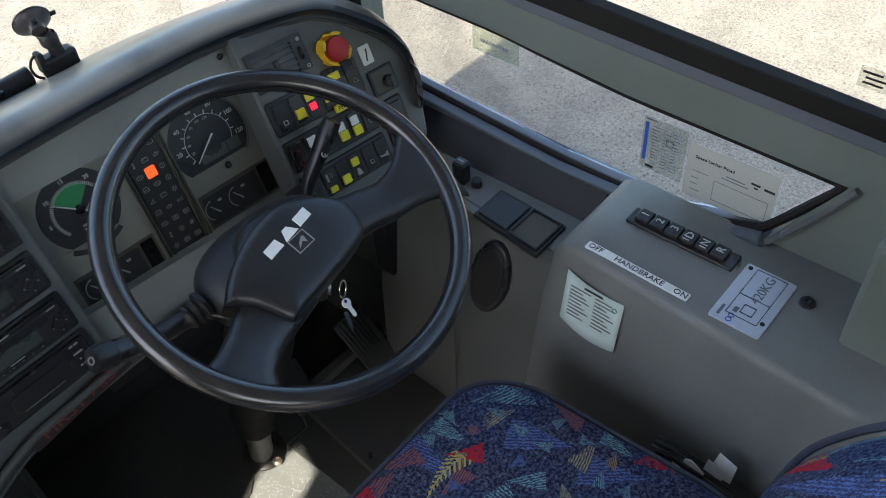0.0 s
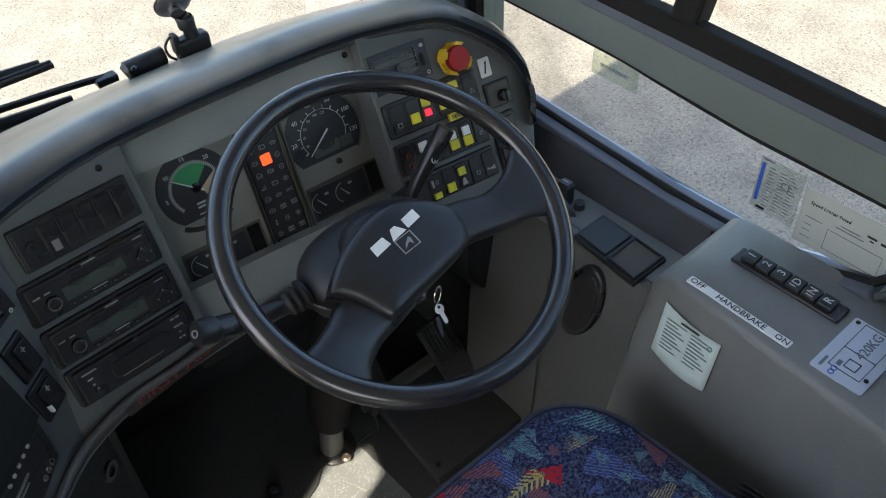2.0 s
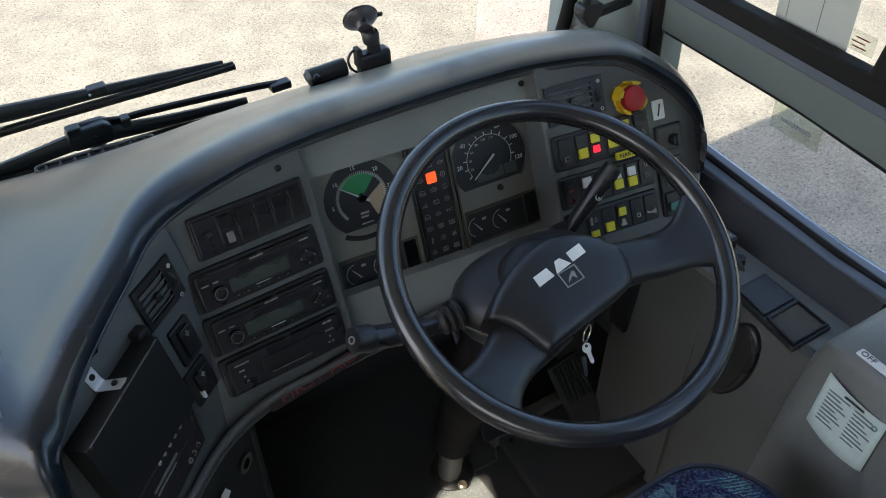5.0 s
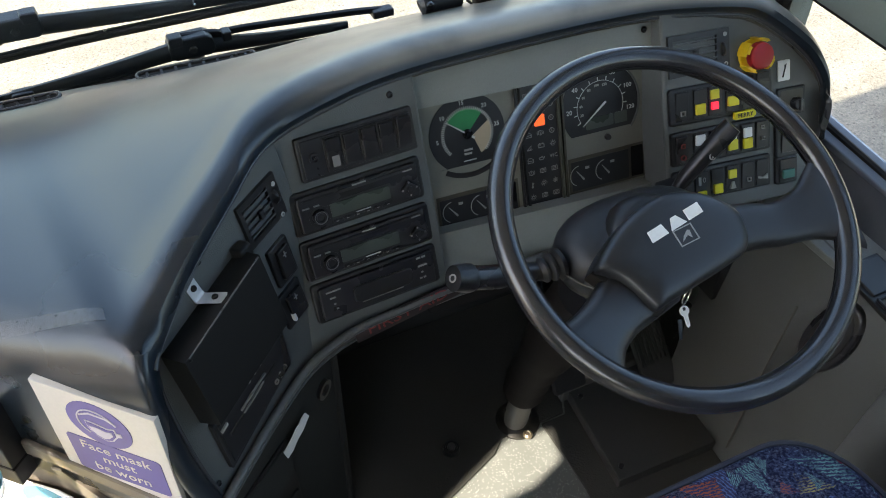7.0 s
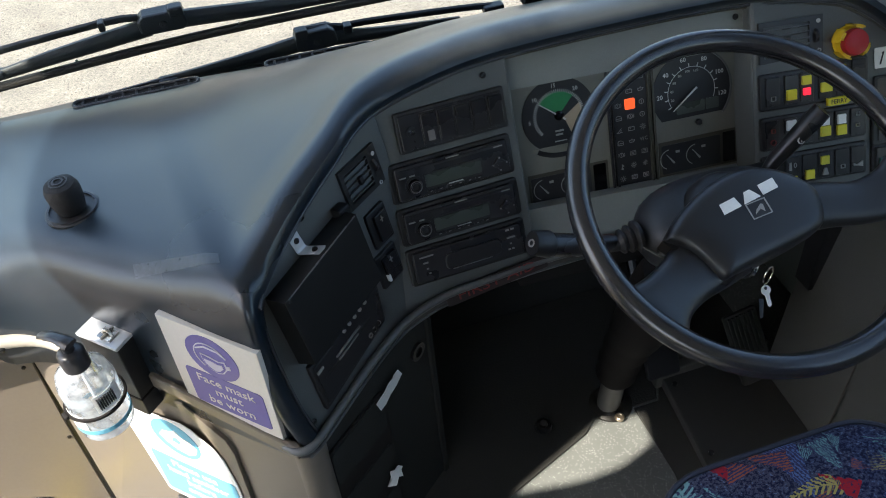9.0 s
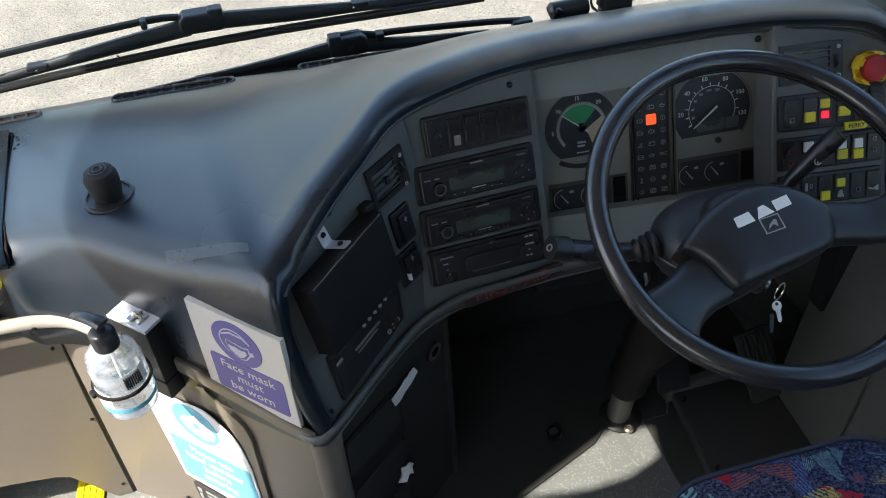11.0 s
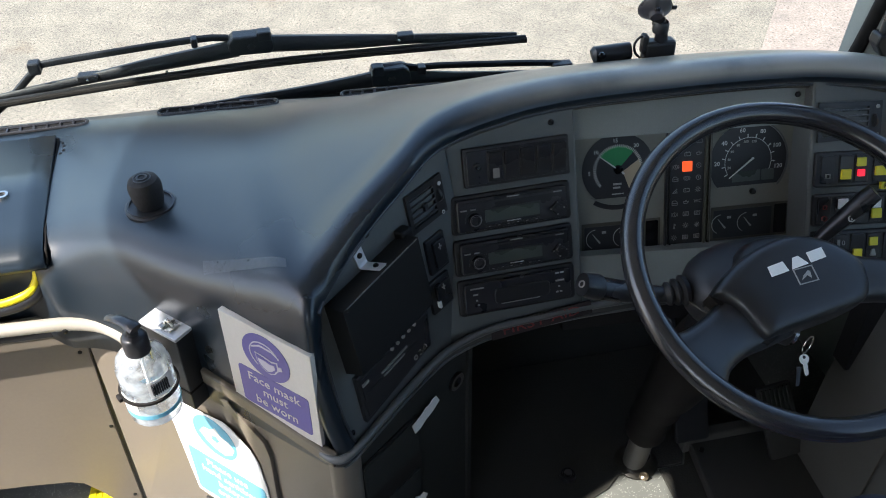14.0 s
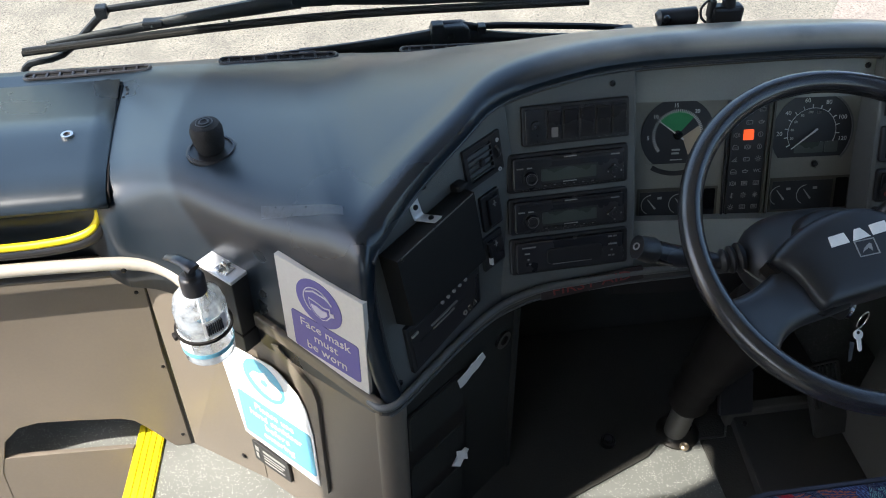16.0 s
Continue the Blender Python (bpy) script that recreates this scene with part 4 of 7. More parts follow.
o.modifiers.new("thickness", "SOLIDIFY").thickness = .0008

# lid and entrance side of the dash
lid = thing("glove_box", label="lockable charcoal glove box in the padded dash", category="glove box")
bm = bmesh.new()
rows = []
for x in np.linspace(-1.93, -1.055, 24):
    rows.append([bm.verts.new((x + .009 - .053 * (y - .42), y, z)) for y, z in ((.416, .622), (.411, .630), (.413, .639), (.425, .650), (.448, .657), (.475, .661), (.58, .662), (.760, .660))])
for p, q in zip(rows, rows[1:]):
    for j in range(7):
        bm.faces.new((p[j], p[j + 1], q[j + 1], q[j]))
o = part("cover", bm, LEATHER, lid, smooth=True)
t = o.modifiers.new("thickness", "SOLIDIFY")
t.thickness, t.offset = .006, -1
part("lock_ring", ring(-1.127, .577, .006, .0105, .6665, .659, 20), STEEL, lid, "bright lock ring")
part("lock_core", lathe([(.006, .658), (.006, .664), (0, .664)], 14), SATIN, lid, at=Matrix.Translation((-1.127, .577, 0)))
part("lock_slot", block(-1.1275, -1.1265, .572, .582, .6635, .6645), BLACK, lid)
part("lid_gap", tube([(-1.043, .417, .632), (-1.043, .430, .648), (-1.047, .475, .657), (-1.061, .757, .653), (-1.30, .766, .655), (-1.93, .766, .657)], .0022, 8), RUBBER, lid)
for x, y in ((-1.052, .742), (-1.048, .730), (-1.051, .702), (-1.046, .712)):
    single("rivet", lathe([(.003, 0), (.0028, .0015), (0, .002)], 8), SCREWM, on_dash(x, y), "tiny black rivet in the padded dash", "rivet", "dash rivets")

# entrance panel, rails and step edge
ent = thing("entrance_panel", plane(-1.03, .407, 0, 0, .08), "taupe entrance side panel with an arched cut-out", "panel")
part("board", slab([(-.004, .002), (-.010, .27), (-.008, .50), (-.92, .50), (-.92, -.30), (-.40, -.30), (-.385, -.02), (-.355, .070), (-.32, .104), (-.281, .1127), (-.204, .1072), (-.125, .098), (-.100, .088), (-.0747, .0568), (-.0591, .0332), (-.0366, .002)], .0, -.006, .0015), BEIGE, ent)
# handrail's shadow on the board, painted as a thin black strip
part("rail_shadow_band", slab([(-.010, .4560), (-.006, .472), (-.92, .500), (-.92, .474)], .003, -.004, .001), SATIN, ent, "dark shadow strip under the rail")
part("back_board", block(-.92, .03, -.30, .64, -.16, -.14), DARK, ent)
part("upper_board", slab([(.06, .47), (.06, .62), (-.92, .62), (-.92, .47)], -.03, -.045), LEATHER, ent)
part("seam", slab([(-.006, .002), (.001, .002), (-.005, .27), (-.004, .452), (-.010, .452), (-.012, .27)], -.003, -.012), BLACK, ent)
for u, v in ((-.025, .413), (-.0165, .227), (-.016, .034)):
    part("panel_screw", lathe([(.004, 0), (.0035, .0015), (0, .002)], 8), SCREWM, ent, at=Matrix.Translation((u, v, 0)))
part("lower_board", slab([(-.92, -.30), (-.20, -.30), (-.122, .004), (-.119, .0104), (-.284, .0193), (-.92, .040)], -.001, -.012, .0015), BEIGE, ent)
rail = thing("handrail", label="cream painted tubular handrail along the entrance panel", category="handrail")
part("tube", tube(smooth_path([(-1.93, .40, .526), (-1.30, .402, .524), (-1.10, .402, .519), (-1.03, .402, .512), (-.987, .393, .504), (-.955, .372, .493), (-.930, .345, .472), (-.918, .336, .43)], 6), .0115, 14), CREAM, rail, smooth=True)
part("rail_screw", lathe([(.005, 0), (.004, .002), (0, .003)], 10), SCREWM, rail, at=Matrix.Translation((-1.047, .3900, .510)) @ Matrix.Rotation(radians(90), 4, "X"))
yr = thing("grab_handle", label="yellow topped grab handle below the dash lid", category="handle")
grip = smooth_path([(-1.93, .43, .548), (-1.30, .43, .546), (-1.16, .43, .549), (-1.10, .432, .560), (-1.075, .438, .582), (-1.068, .445, .612)], 6)
part("grip", tube([p + Vector((0, 0, -.008)) for p in grip], .0125, 12), SATIN, yr, smooth=True)
part("insert", tube([p + Vector((0, -.004, .006)) for p in grip], .0072, 10), YELLOW, yr, "bright yellow insert", smooth=True)
step = thing("step_edge", label="ribbed bright yellow step nosing on the platform edge", category="step nosing")
part("strip", slab([(-1.139, .470), (-1.088, .470), (-1.101, .285), (-1.163, -.60), (-1.240, -.60), (-1.156, .285)], .006, -.002, .002), YELLOW, step)
for i in range(4):
    a, b2 = .06 + .24 * i, .20 + .24 * i
    part("rib", slab([(-1.139 + .051 * a, .465), (-1.139 + .051 * b2, .465), (-1.156 + .055 * b2, .285), (-1.240 + .077 * b2, -.60), (-1.240 + .077 * a, -.60), (-1.156 + .055 * a, .285)], .0078, .004, .0006), YELLOW, step)
part("nosing", slab([(-1.144, .470), (-1.137, .470), (-1.154, .285), (-1.238, -.60), (-1.246, -.60), (-1.161, .285)], .005, -.05, .002), YELLOW, step)

# ---- instrument cluster ----
def arc_ticks(cx, cy, r0, r1, width, angles):
    bm = bmesh.new()
    for a in angles:
        c, s = math.cos(radians(a)), math.sin(radians(a))
        px, py = -s * width / 2, c * width / 2
        slab([(cx + r0 * c - px, cy + r0 * s - py), (cx + r1 * c - px, cy + r1 * s - py), (cx + r1 * c + px, cy + r1 * s + py), (cx + r0 * c + px, cy + r0 * s + py)], .0022, .0012, bm=bm)
    return bm


def needle(cx, cy, angle, r, tail=0.012):
    c, s = math.cos(radians(angle)), math.sin(radians(angle))
    px, py = -s, c
    return slab([(cx - tail * c - .0016 * px, cy - tail * s - .0016 * py), (cx + r * c - .0005 * px, cy + r * s - .0005 * py), (cx + r * c + .0005 * px, cy + r * s + .0005 * py), (cx - tail * c + .0016 * px, cy - tail * s + .0016 * py)], .0055, .0045)


cl = thing("instrument_cluster", CLUSTER, "instrument cluster with rev counter, speedometer and warning lamp strip", "instruments")
part("backplate", slab([(-.228, -.150), (.212, -.150), (.212, .128), (-.228, .128)], 0, -.02), DIALGREY, cl)
cx, cy = -.131, .0325
tacho = part("rev_counter", slab(disc(cx, cy, .060, 28, -52, 232) + [(cx - .050, cy - .047), (cx + .050, cy - .047)], .0012, 0), DIALBLACK, cl, "round black rev counter with a green sector")
tacho_ang = lambda v: 229 - v * 8.9
part("green_sector", slab([(cx, cy)] + disc(cx, cy, .0385, 12, tacho_ang(9.8), tacho_ang(20.4)), .0018, .0010), GREENDIAL, tacho)
part("tan_sector", slab([(cx + .008, cy - .004)] + disc(cx, cy, .0385, 10, tacho_ang(23.2), tacho_ang(32.5)), .0018, .0010), TANDIAL, tacho)
part("scale", arc_ticks(cx, cy, .0365, .0415, .0010, [tacho_ang(v * .5) for v in range(2, 63)]), MARK, tacho)
for v in (5, 10, 15, 20, 25):
    a = radians(tacho_ang(v))
    part("numeral", lettering(str(v), .0088, cx + .0478 * math.cos(a), cy + .0478 * math.sin(a), .0016), MARK, tacho)
part("needle", needle(cx, cy, tacho_ang(9.7), .039), MARK, tacho)
part("needle_cap", lathe([(.0075, .001), (.0075, .005), (.005, .007), (0, .0072)], 18), GLOSSY, tacho, at=Matrix.Translation((cx, cy, 0)))
part("print", bars([(cx - .008, cx + .006, cy - .026, cy - .023), (cx - .008, cx + .004, cy - .032, cy - .029), (cx - .010, cx + .010, cy - .042, cy - .0402)], .0018, .0010), GREYMARK, tacho)
part("lower_bow", ring(cx, cy + .01, .070, .078, .001, 0, 16, 238, 302), BLACK, cl)

cx, cy = .090, .0265
sp = part("speedometer", slab(disc(cx, cy, .066, 30, -38, 218), .0012, 0), DIALBLACK, cl, "round black speedometer with white numerals")
speed_ang = lambda v: 219.3 - v * 1.937
part("bright_ring", ring(cx, cy, .0665, .069, .003, 0, 24, -40, 62), TRIM, sp)
part("scale", arc_ticks(cx, cy, .0400, .0460, .0012, [speed_ang(v) for v in range(5, 125, 10)]), MARK, sp)
part("minor_scale", ring(cx, cy, .0395, .0402, .0018, .001, 40, speed_ang(125), speed_ang(5)), MARK, sp)
for v in (20, 40, 60, 80, 100, 120):
    a = radians(speed_ang(v))
    part("numeral", lettering(str(v), .0100, cx + .0535 * math.cos(a), cy + .0535 * math.sin(a), .0016), MARK, sp)
for v in (20, 40, 60, 80, 100, 120):
    a = radians(speed_ang(v * .62))
    part("small_numeral", lettering(str(v), .006, cx + .0335 * math.cos(a), cy + .0335 * math.sin(a), .0016), GREYMARK, sp)
part("needle", needle(cx, cy, 218, .042, .010), MARK, sp)
part("odometer", slab(rounded(cx - .026, cx + .022, cy - .034, cy - .016, .002), .0018, .001), LCD, sp)
part("side_window", slab(rounded(cx + .024, cx + .046, cy - .034, cy - .016, .002), .0018, .001), LCD, sp)
part("reset_knob", lathe([(.0055, 0), (.0055, .003), (.004, .006), (0, .0062)], 14), BLACK, cl, at=Matrix.Translation((.1007, -.0259, 0)))

strip = part("lamp_strip", slab([(-.046, -.113), (.0185, -.113), (.0185, .090), (-.046, .090)], .0015, 0), BLACK, cl, "black strip of warning lamp symbols")
for u in (-.052, -.044, .015, .0225):
    part("strip_edge", slab([(u, -.112), (u + .0032, -.112), (u + .0032, .090), (u, .090)], .006, .001), OLIVE if u > 0 else BLACK, strip)


def lamp_symbol(kind, u, v):
    """Printed pictogram of the warning strip."""
    bm = bmesh.new()
    t, n = .0022, .0012

    def line(x0, y0, x1, y1, w=.00045):
        d = Vector((x1 - x0, y1 - y0)).normalized() * w
        slab([(u + x0 - d.y, v + y0 + d.x), (u + x0 + d.y, v + y0 - d.x), (u + x1 + d.y, v + y1 - d.x), (u + x1 - d.y, v + y1 + d.x)], t, n, bm=bm)

    def outline(*pts):
        for a, b in zip(pts, pts[1:] + pts[:1]):
            line(*a, *b)

    if kind == "ring":
        ring(u, v, .0030, .0039, t, n, 16, bm=bm)
        line(0, -.0016, 0, .0018)
        for a in (145, -35):
            ring(u, v, .0050, .0057, t, n, 6, a, a + 70, bm=bm)
    elif kind == "dial":
        ring(u, v, .0034, .0043, t, n, 16, bm=bm)
        line(0, -.002, 0, .002)
    elif kind == "battery":
        outline((-.0048, -.003), (.0048, -.003), (.0048, .0024), (-.0048, .0024))
        line(-.003, .0034, -.0015, .0034)
        line(.0015, .0034, .003, .0034)
        line(-.003, 0, -.0012, 0)
    elif kind == "oil":
        outline((-.0040, -.0022), (.0020, -.0022), (.0046, .0012), (.0020, .0008), (-.0020, .0014), (-.0050, .0010))
        line(.0010, .0026, -.0012, .0026)
    elif kind == "sun":
        ring(u, v, .0017, .0025, t, n, 12, bm=bm)
        for a in range(0, 360, 45):
            c, s = math.cos(radians(a)), math.sin(radians(a))
            line(.0033 * c, .0033 * s, .0050 * c, .0050 * s)
    elif kind == "star":
        for a in (0, 45, 90, 135):
            c, s = math.cos(radians(a)), math.sin(radians(a))
            line(-.0046 * c, -.0046 * s, .0046 * c, .0046 * s)
    elif kind == "coach":
        outline((-.0046, -.0038), (.0046, -.0038), (.0046, .0010), (.0012, .0036), (-.0030, .0036), (-.0046, .0010))
        line(-.0046, -.0008, .0046, -.0008)
    elif kind == "flask":
        line(0, -.002, 0, .0046, .0008)
        slab(disc(u, v - .0030, .0019, 10), t, n, bm=bm)
        line(.0008, .0030, .0026, .0030)
        line(.0008, .0010, .0026, .0010)
    elif kind == "seat":
        line(-.0046, -.0034, .0046, -.0034)
        line(-.0046, -.0034, .0034, .0032)
        line(.0006, -.0034, .0030, .0004)
    else:
        outline((-.0046, -.0032), (.0046, -.0032), (.0046, .0032), (-.0046, .0032))
        line(-.0028, .0012, .0028, .0012)
        line(-.0028, -.0010, .0028, -.0010)
    return bm


for i, row in enumerate(("box oil battery", "flask battery oil", "ring lamp dial", "coach ring dial", "seat battery sun", "coach oil letters", "ring box box", "flask sun star", "sun box box")):
    for j, kind in enumerate(row.split()):
        u, v = -.034 + j * .0197, .0682 - i * .02035
        if kind == "lamp":
            part("orange_lamp", slab(rounded(u - .0085, u + .0080, v - .0085, v + .0085, .0015), .0035, .001), ORANGELAMP, strip, "lit orange warning lamp")
            continue
        bm = lettering("WC", .0085, u, v, .0016, stretch=.9) if kind == "letters" else lamp_symbol(kind, u, v)
        part("symbol", bm, DIMMARK, strip)
part("strip_ledge", slab([(-.052, -.119), (.062, -.119), (.060, -.113), (-.052, -.113)], .007, 0), TRIM, strip)


def small_gauges(u0, u1, v0, v1, name, marks):
    g = part(name, slab([(u0, v0), (u1, v0), (u1, v1), (u0, v1)], .0012, 0), OLIVE, cl, "olive window with small black gauges")
    h = v1 - v0
    part("gauge_plate", slab(rounded(u0 + .004, u1 - .030, v0 + .004, v1 - .006, .002), .0018, .001), DIALBLACK, g)
    for k, gu in enumerate(marks):
        gv = v0 + h * .48
        part("gauge_arc", ring(gu, gv, .0160, .0172, .0024, .0016, 16, 95, 245), GREYMARK, g)
        part("gauge_needle", needle(gu + .004, gv - .004, 128, .018, .003), GREYMARK, g)
        part("gauge_mark", bars([(gu + .010, gu + .017, gv + .009, gv + .013)], .0024, .0016), GREYMARK, g)
    part("lamp_window", slab(rounded(u1 - .025, u1 - .004, v0 + .004, v1 - .004, .002), .0020, .001), GLOSSY, g)
    return g


small_gauges(-.192, -.058, -.109, -.056, "gauge_window", (-.168, -.122))
small_gauges(.030, .166, -.1065, -.048, "gauge_window", (.048, .093))
part("lower_shelf", slab([(-.213, -.124), (.190, -.124), (.190, -.116), (-.213, -.116)], .024, -.01, .002), CLUSTERGREY, cl)


# ---- radios and switch panels in the fascia ----
def radio(v, h, label, tape=False):
    """A radio in a rounded black bezel: wide display, round knob, four-way key and a row of buttons, or a tape deck."""
    ob = thing("car_radio", RADIO_FASCIA @ Matrix.Translation((-.005, v, 0)), label, "car radio", "radios in the dash")
    part("bezel", slab(rounded(-.0965, .0965, -h / 2, h / 2, .006), .006, -.03, .003), BLACK, ob)
    part("face", slab(rounded(-.088, .088, -h / 2 + .005, h / 2 - .005, .005), .012, .004, .0025), SATIN, ob)
    if tape:
        part("flap", slab(rounded(-.040, .052, -.014, .012, .008), .0150, .011, .003), BLACK, ob)
        part("slot", bars([(-.030, .034, -.0145, -.0136)], .0158, .0140), DIMMARK, ob)
        for u0, u1, dv in ((-.078, -.056, .016), (-.074, -.066, .006), (-.070, -.067, -.004), (-.068, -.0645, -.012)):
            part("button_print", bars([(u0, u1, dv, dv + .0022)], .0132, .0118), GREYMARK, ob)
        for u0, u1, dv in ((.062, .068, .019), (.070, .076, .019), (.062, .076, .006), (.066, .069, -.004), (.062, .066, -.013), (.068, .072, -.013)):
            part("button_print", bars([(u0, u1, dv, dv + .0024)], .0132, .0118), GREYMARK, ob)
        return ob
    part("disc_slot", slab(rounded(-.080, .080, h / 2 - .014, h / 2 - .0105, .0015), .0132, .0110), BLACK, ob)
    part("display", slab(rounded(-.044, .043, -.0135, .0055, .001), .0132, .0112), LCD, ob, "dull grey-green display")
    part("display_rim", slab(rounded(-.047, .046, -.0160, .0080, .002), .0124, .0110), BLACK, ob)
    knob = part("knob", lathe([(.0105, .011), (.0105, .0165), (.0090, .0185), (.0062, .0185), (.0052, .0168), (0, .0168)], 24), SATIN, ob, at=Matrix.Translation((-.0605, -.0065, 0)), smooth=True)
    part("knob_ring", ring(0, 0, .0080, .0088, .0190, .0180, 24), DIMMARK, knob)
    part("knob_recess", ring(-.0605, -.0065, .0112, .0150, .0130, .0110, 24), BLACK, ob)
    key = part("four_way_key", slab([(0, .0115), (.0045, .006), (.0125, 0), (.0045, -.006), (0, -.0115), (-.0045, -.006), (-.0125, 0), (-.0045, .006)], .003, -.002, .0010), BLACK, ob, at=Matrix.Translation((.071, -.008, .0135)))
    part("key_boss", lathe([(.0042, .002), (.0038, .0045), (0, .0050)], 14), SATIN, key, smooth=True)
    for a in (0, 90, 180, 270):
        c, d = math.cos(radians(a)), math.sin(radians(a))
        part("key_mark", bars([(.0105 * c - .0012, .0105 * c + .0012, .0095 * d - .0012, .0095 * d + .0012)], .0036, .0026), DIMMARK, key)
    for k in range(6):
        part("button", slab(rounded(-.044 + .0150 * k, -.032 + .0150 * k, -.0225, -.0180, .001), .0136, .0110, .0006), BLACK, ob)
        part("button_print", bars([(-.0400 + .0150 * k, -.0365 + .0150 * k, -.0208, -.0198)], .0141, .0132), DIMMARK, ob)
    part("badge", bars([(-.010, .012, -.0172, -.0160)], .0134, .0118), MARK, ob)
    for u0, u1, v0 in ((-.008, .012, h / 2 - .0095), (.066, .080, h / 2 - .0135), (-.082, -.072, h / 2 - .022), (-.066, -.058, h / 2 - .022)):
        part("print", bars([(u0, u1, v0, v0 + .0018)], .0139, .0118), GREYMARK, ob)
    return ob


radio(-.0313, .0615, "black car radio with a wide display and two round knobs")
radio(-.1005, .0600, "black car radio with a wide display and two round knobs")
radio(-.1675, .0610, "black tape deck below the two radios", tape=True)

swp = thing("rocker_switch_unit", RADIO_FASCIA @ Matrix.Translation((.0088, .0405, 0)), "black panel with five blank rocker switches and a socket", "switch panel")
part("body", slab(rounded(-.084, .084, -.0305, .0305, .003), .007, -.02, .002), BLACK, swp)
part("inset", slab(rounded(-.079, .079, -.026, .026, .003), .0085, .006, .001), SATIN, swp)
part("socket_ring", ring(-.0625, .0005, .0045, .0075, .012, .007, 20), BLACK, swp)
part("socket_core", lathe([(.004, .007), (.003, .0085), (0, .0085)], 12), STEEL, swp, at=Matrix.Translation((-.0625, .0005, 0)))
for k in range(5):
    u = -.046 + k * .0255
    part("rocker_frame", slab(rounded(u - .0015, u + .0225, -.0235, .0235, .002), .0105, .007, .001), BLACK, swp)
    bm = slab(rounded(u, u + .021, -.022, .022, .002), .0135, .009, .0015)
    for vert in bm.verts:
        if vert.co.z > .012:
            vert.co.z += .0035 * math.sin(vert.co.y / .022 * 1.2)
    sw_key = part("rocker", bm, SATIN, swp)
    if k == 0:
        part("rocker_mark", slab([(u + .006, -.018), (u + .016, -.018), (u + .016, -.003), (u + .006, -.003)], .0135, .0100), DIMMARK, sw_key)


def vent(m, w, h, label, dots, slant=0.0):
    """Air vent: deep dark throat, long blades with thin pale edges, a divider and a thumb wheel."""
    ob = thing("air_vent", m, label, "air vent", "dash air vents")
    bm = bmesh.new()
    x0, x1, y0, y1 = -w / 2 + .007, w / 2 - .021, -h / 2 + .008, h / 2 - .008
    for poly in ([(-w / 2, -h / 2), (x0, -h / 2), (x0, h / 2), (-w / 2, h / 2)], [(x1, -h / 2 + slant), (w / 2, -h / 2 + slant), (w / 2, h / 2), (x1, h / 2)], [(x0, y1), (x1, y1), (x1, h / 2), (x0, h / 2)], [(x0, -h / 2), (x1, -h / 2 + slant), (x1, y0), (x0, y0)]):
        slab(poly, .005, -.03, bm=bm)
    part("housing", bm, BLACK, ob)
    part("throat", slab([(x0, y0), (x1, y0), (x1, y1), (x0, y1)], -.022, -.028), RUBBER, ob)
    for k in range(5):
        v = y0 + (y1 - y0) * (k + .5) / 5
        bm = bmesh.new()
        slab([(x0, v - .0012), (x1, v - .0012), (x1, v + .0012), (x0, v + .0012)], .0045, -.016, bm=bm)
        for vert in bm.verts:
            vert.co.y += (vert.co.z - .0045) * .45
        part("blade", bm, SATIN, ob)
        part("blade_edge", block(x0, x1, v - .0008, v + .0008, .0043, .0056), TRIM, ob)
    for f in (.36, .70):
        u = x0 + (x1 - x0) * f
        part("divider", block(u - .001, u + .001, y0, y1, -.016, -.004), SATIN, ob)
    part("slider", block(x0 + (x1 - x0) * .5 - .004, x0 + (x1 - x0) * .5 + .004, -.006, .006, .004, .011, .0015), BLACK, ob)
    part("wheel", lathe([(.011, -.003), (.012, 0), (.011, .003)], 20), SATIN, ob, at=Matrix.Translation((w / 2 - .011, 0, 0)) @ Matrix.Rotation(radians(90), 4, "Y"))
    for du, dv, solid in dots:
        part("dot", slab(disc(du, dv, .0032, 14), .0062, .0046) if solid else ring(du, dv, .0018, .0032, .0062, .0046, 16), MARK, ob)
    return ob


vent(RIGHT_FASCIA @ Matrix.Translation((-.065, .0625, 0)), .101, .062, "black air vent with dark slats and white dots", ((.043, .022, True), (.044, -.022, False)), .004)
vent(LEFT_FASCIA @ Matrix.Translation((-.0185, -.0225, 0)), .080, .063, "black air vent with dark slats and white dots", ((.0325, .0180, True), (.0300, -.0290, False)))


def switch_row(u0, u1, v0, v1, label, name="switch_row"):
    ob = thing(name, RIGHT_FASCIA, label, "switch panel", "switch rows beside the cluster")
    part("housing", slab(rounded(u0, u1, v0, v1, .005), .006, -.02, .003), BLACK, ob)
    return ob


def rocker(ob, u, v, w=.024, h=.042, tilt=1):
    bm = slab(rounded(u - w / 2, u + w / 2, v - h / 2, v + h / 2, .002), .010, .005, .0012)
    for vert in bm.verts:
        if (vert.co.y - v) * tilt < -.004 and vert.co.z > .008:
            vert.co.z -= .0025
    return part("rocker", bm, SATIN, ob)


def key_cap(ob, u, v, material, w=.016, h=.016, label=""):
    return part("key_cap", slab(rounded(u - w / 2, u + w / 2, v - h / 2, v + h / 2, .001), .0125, .006, .0008), material, ob, label)


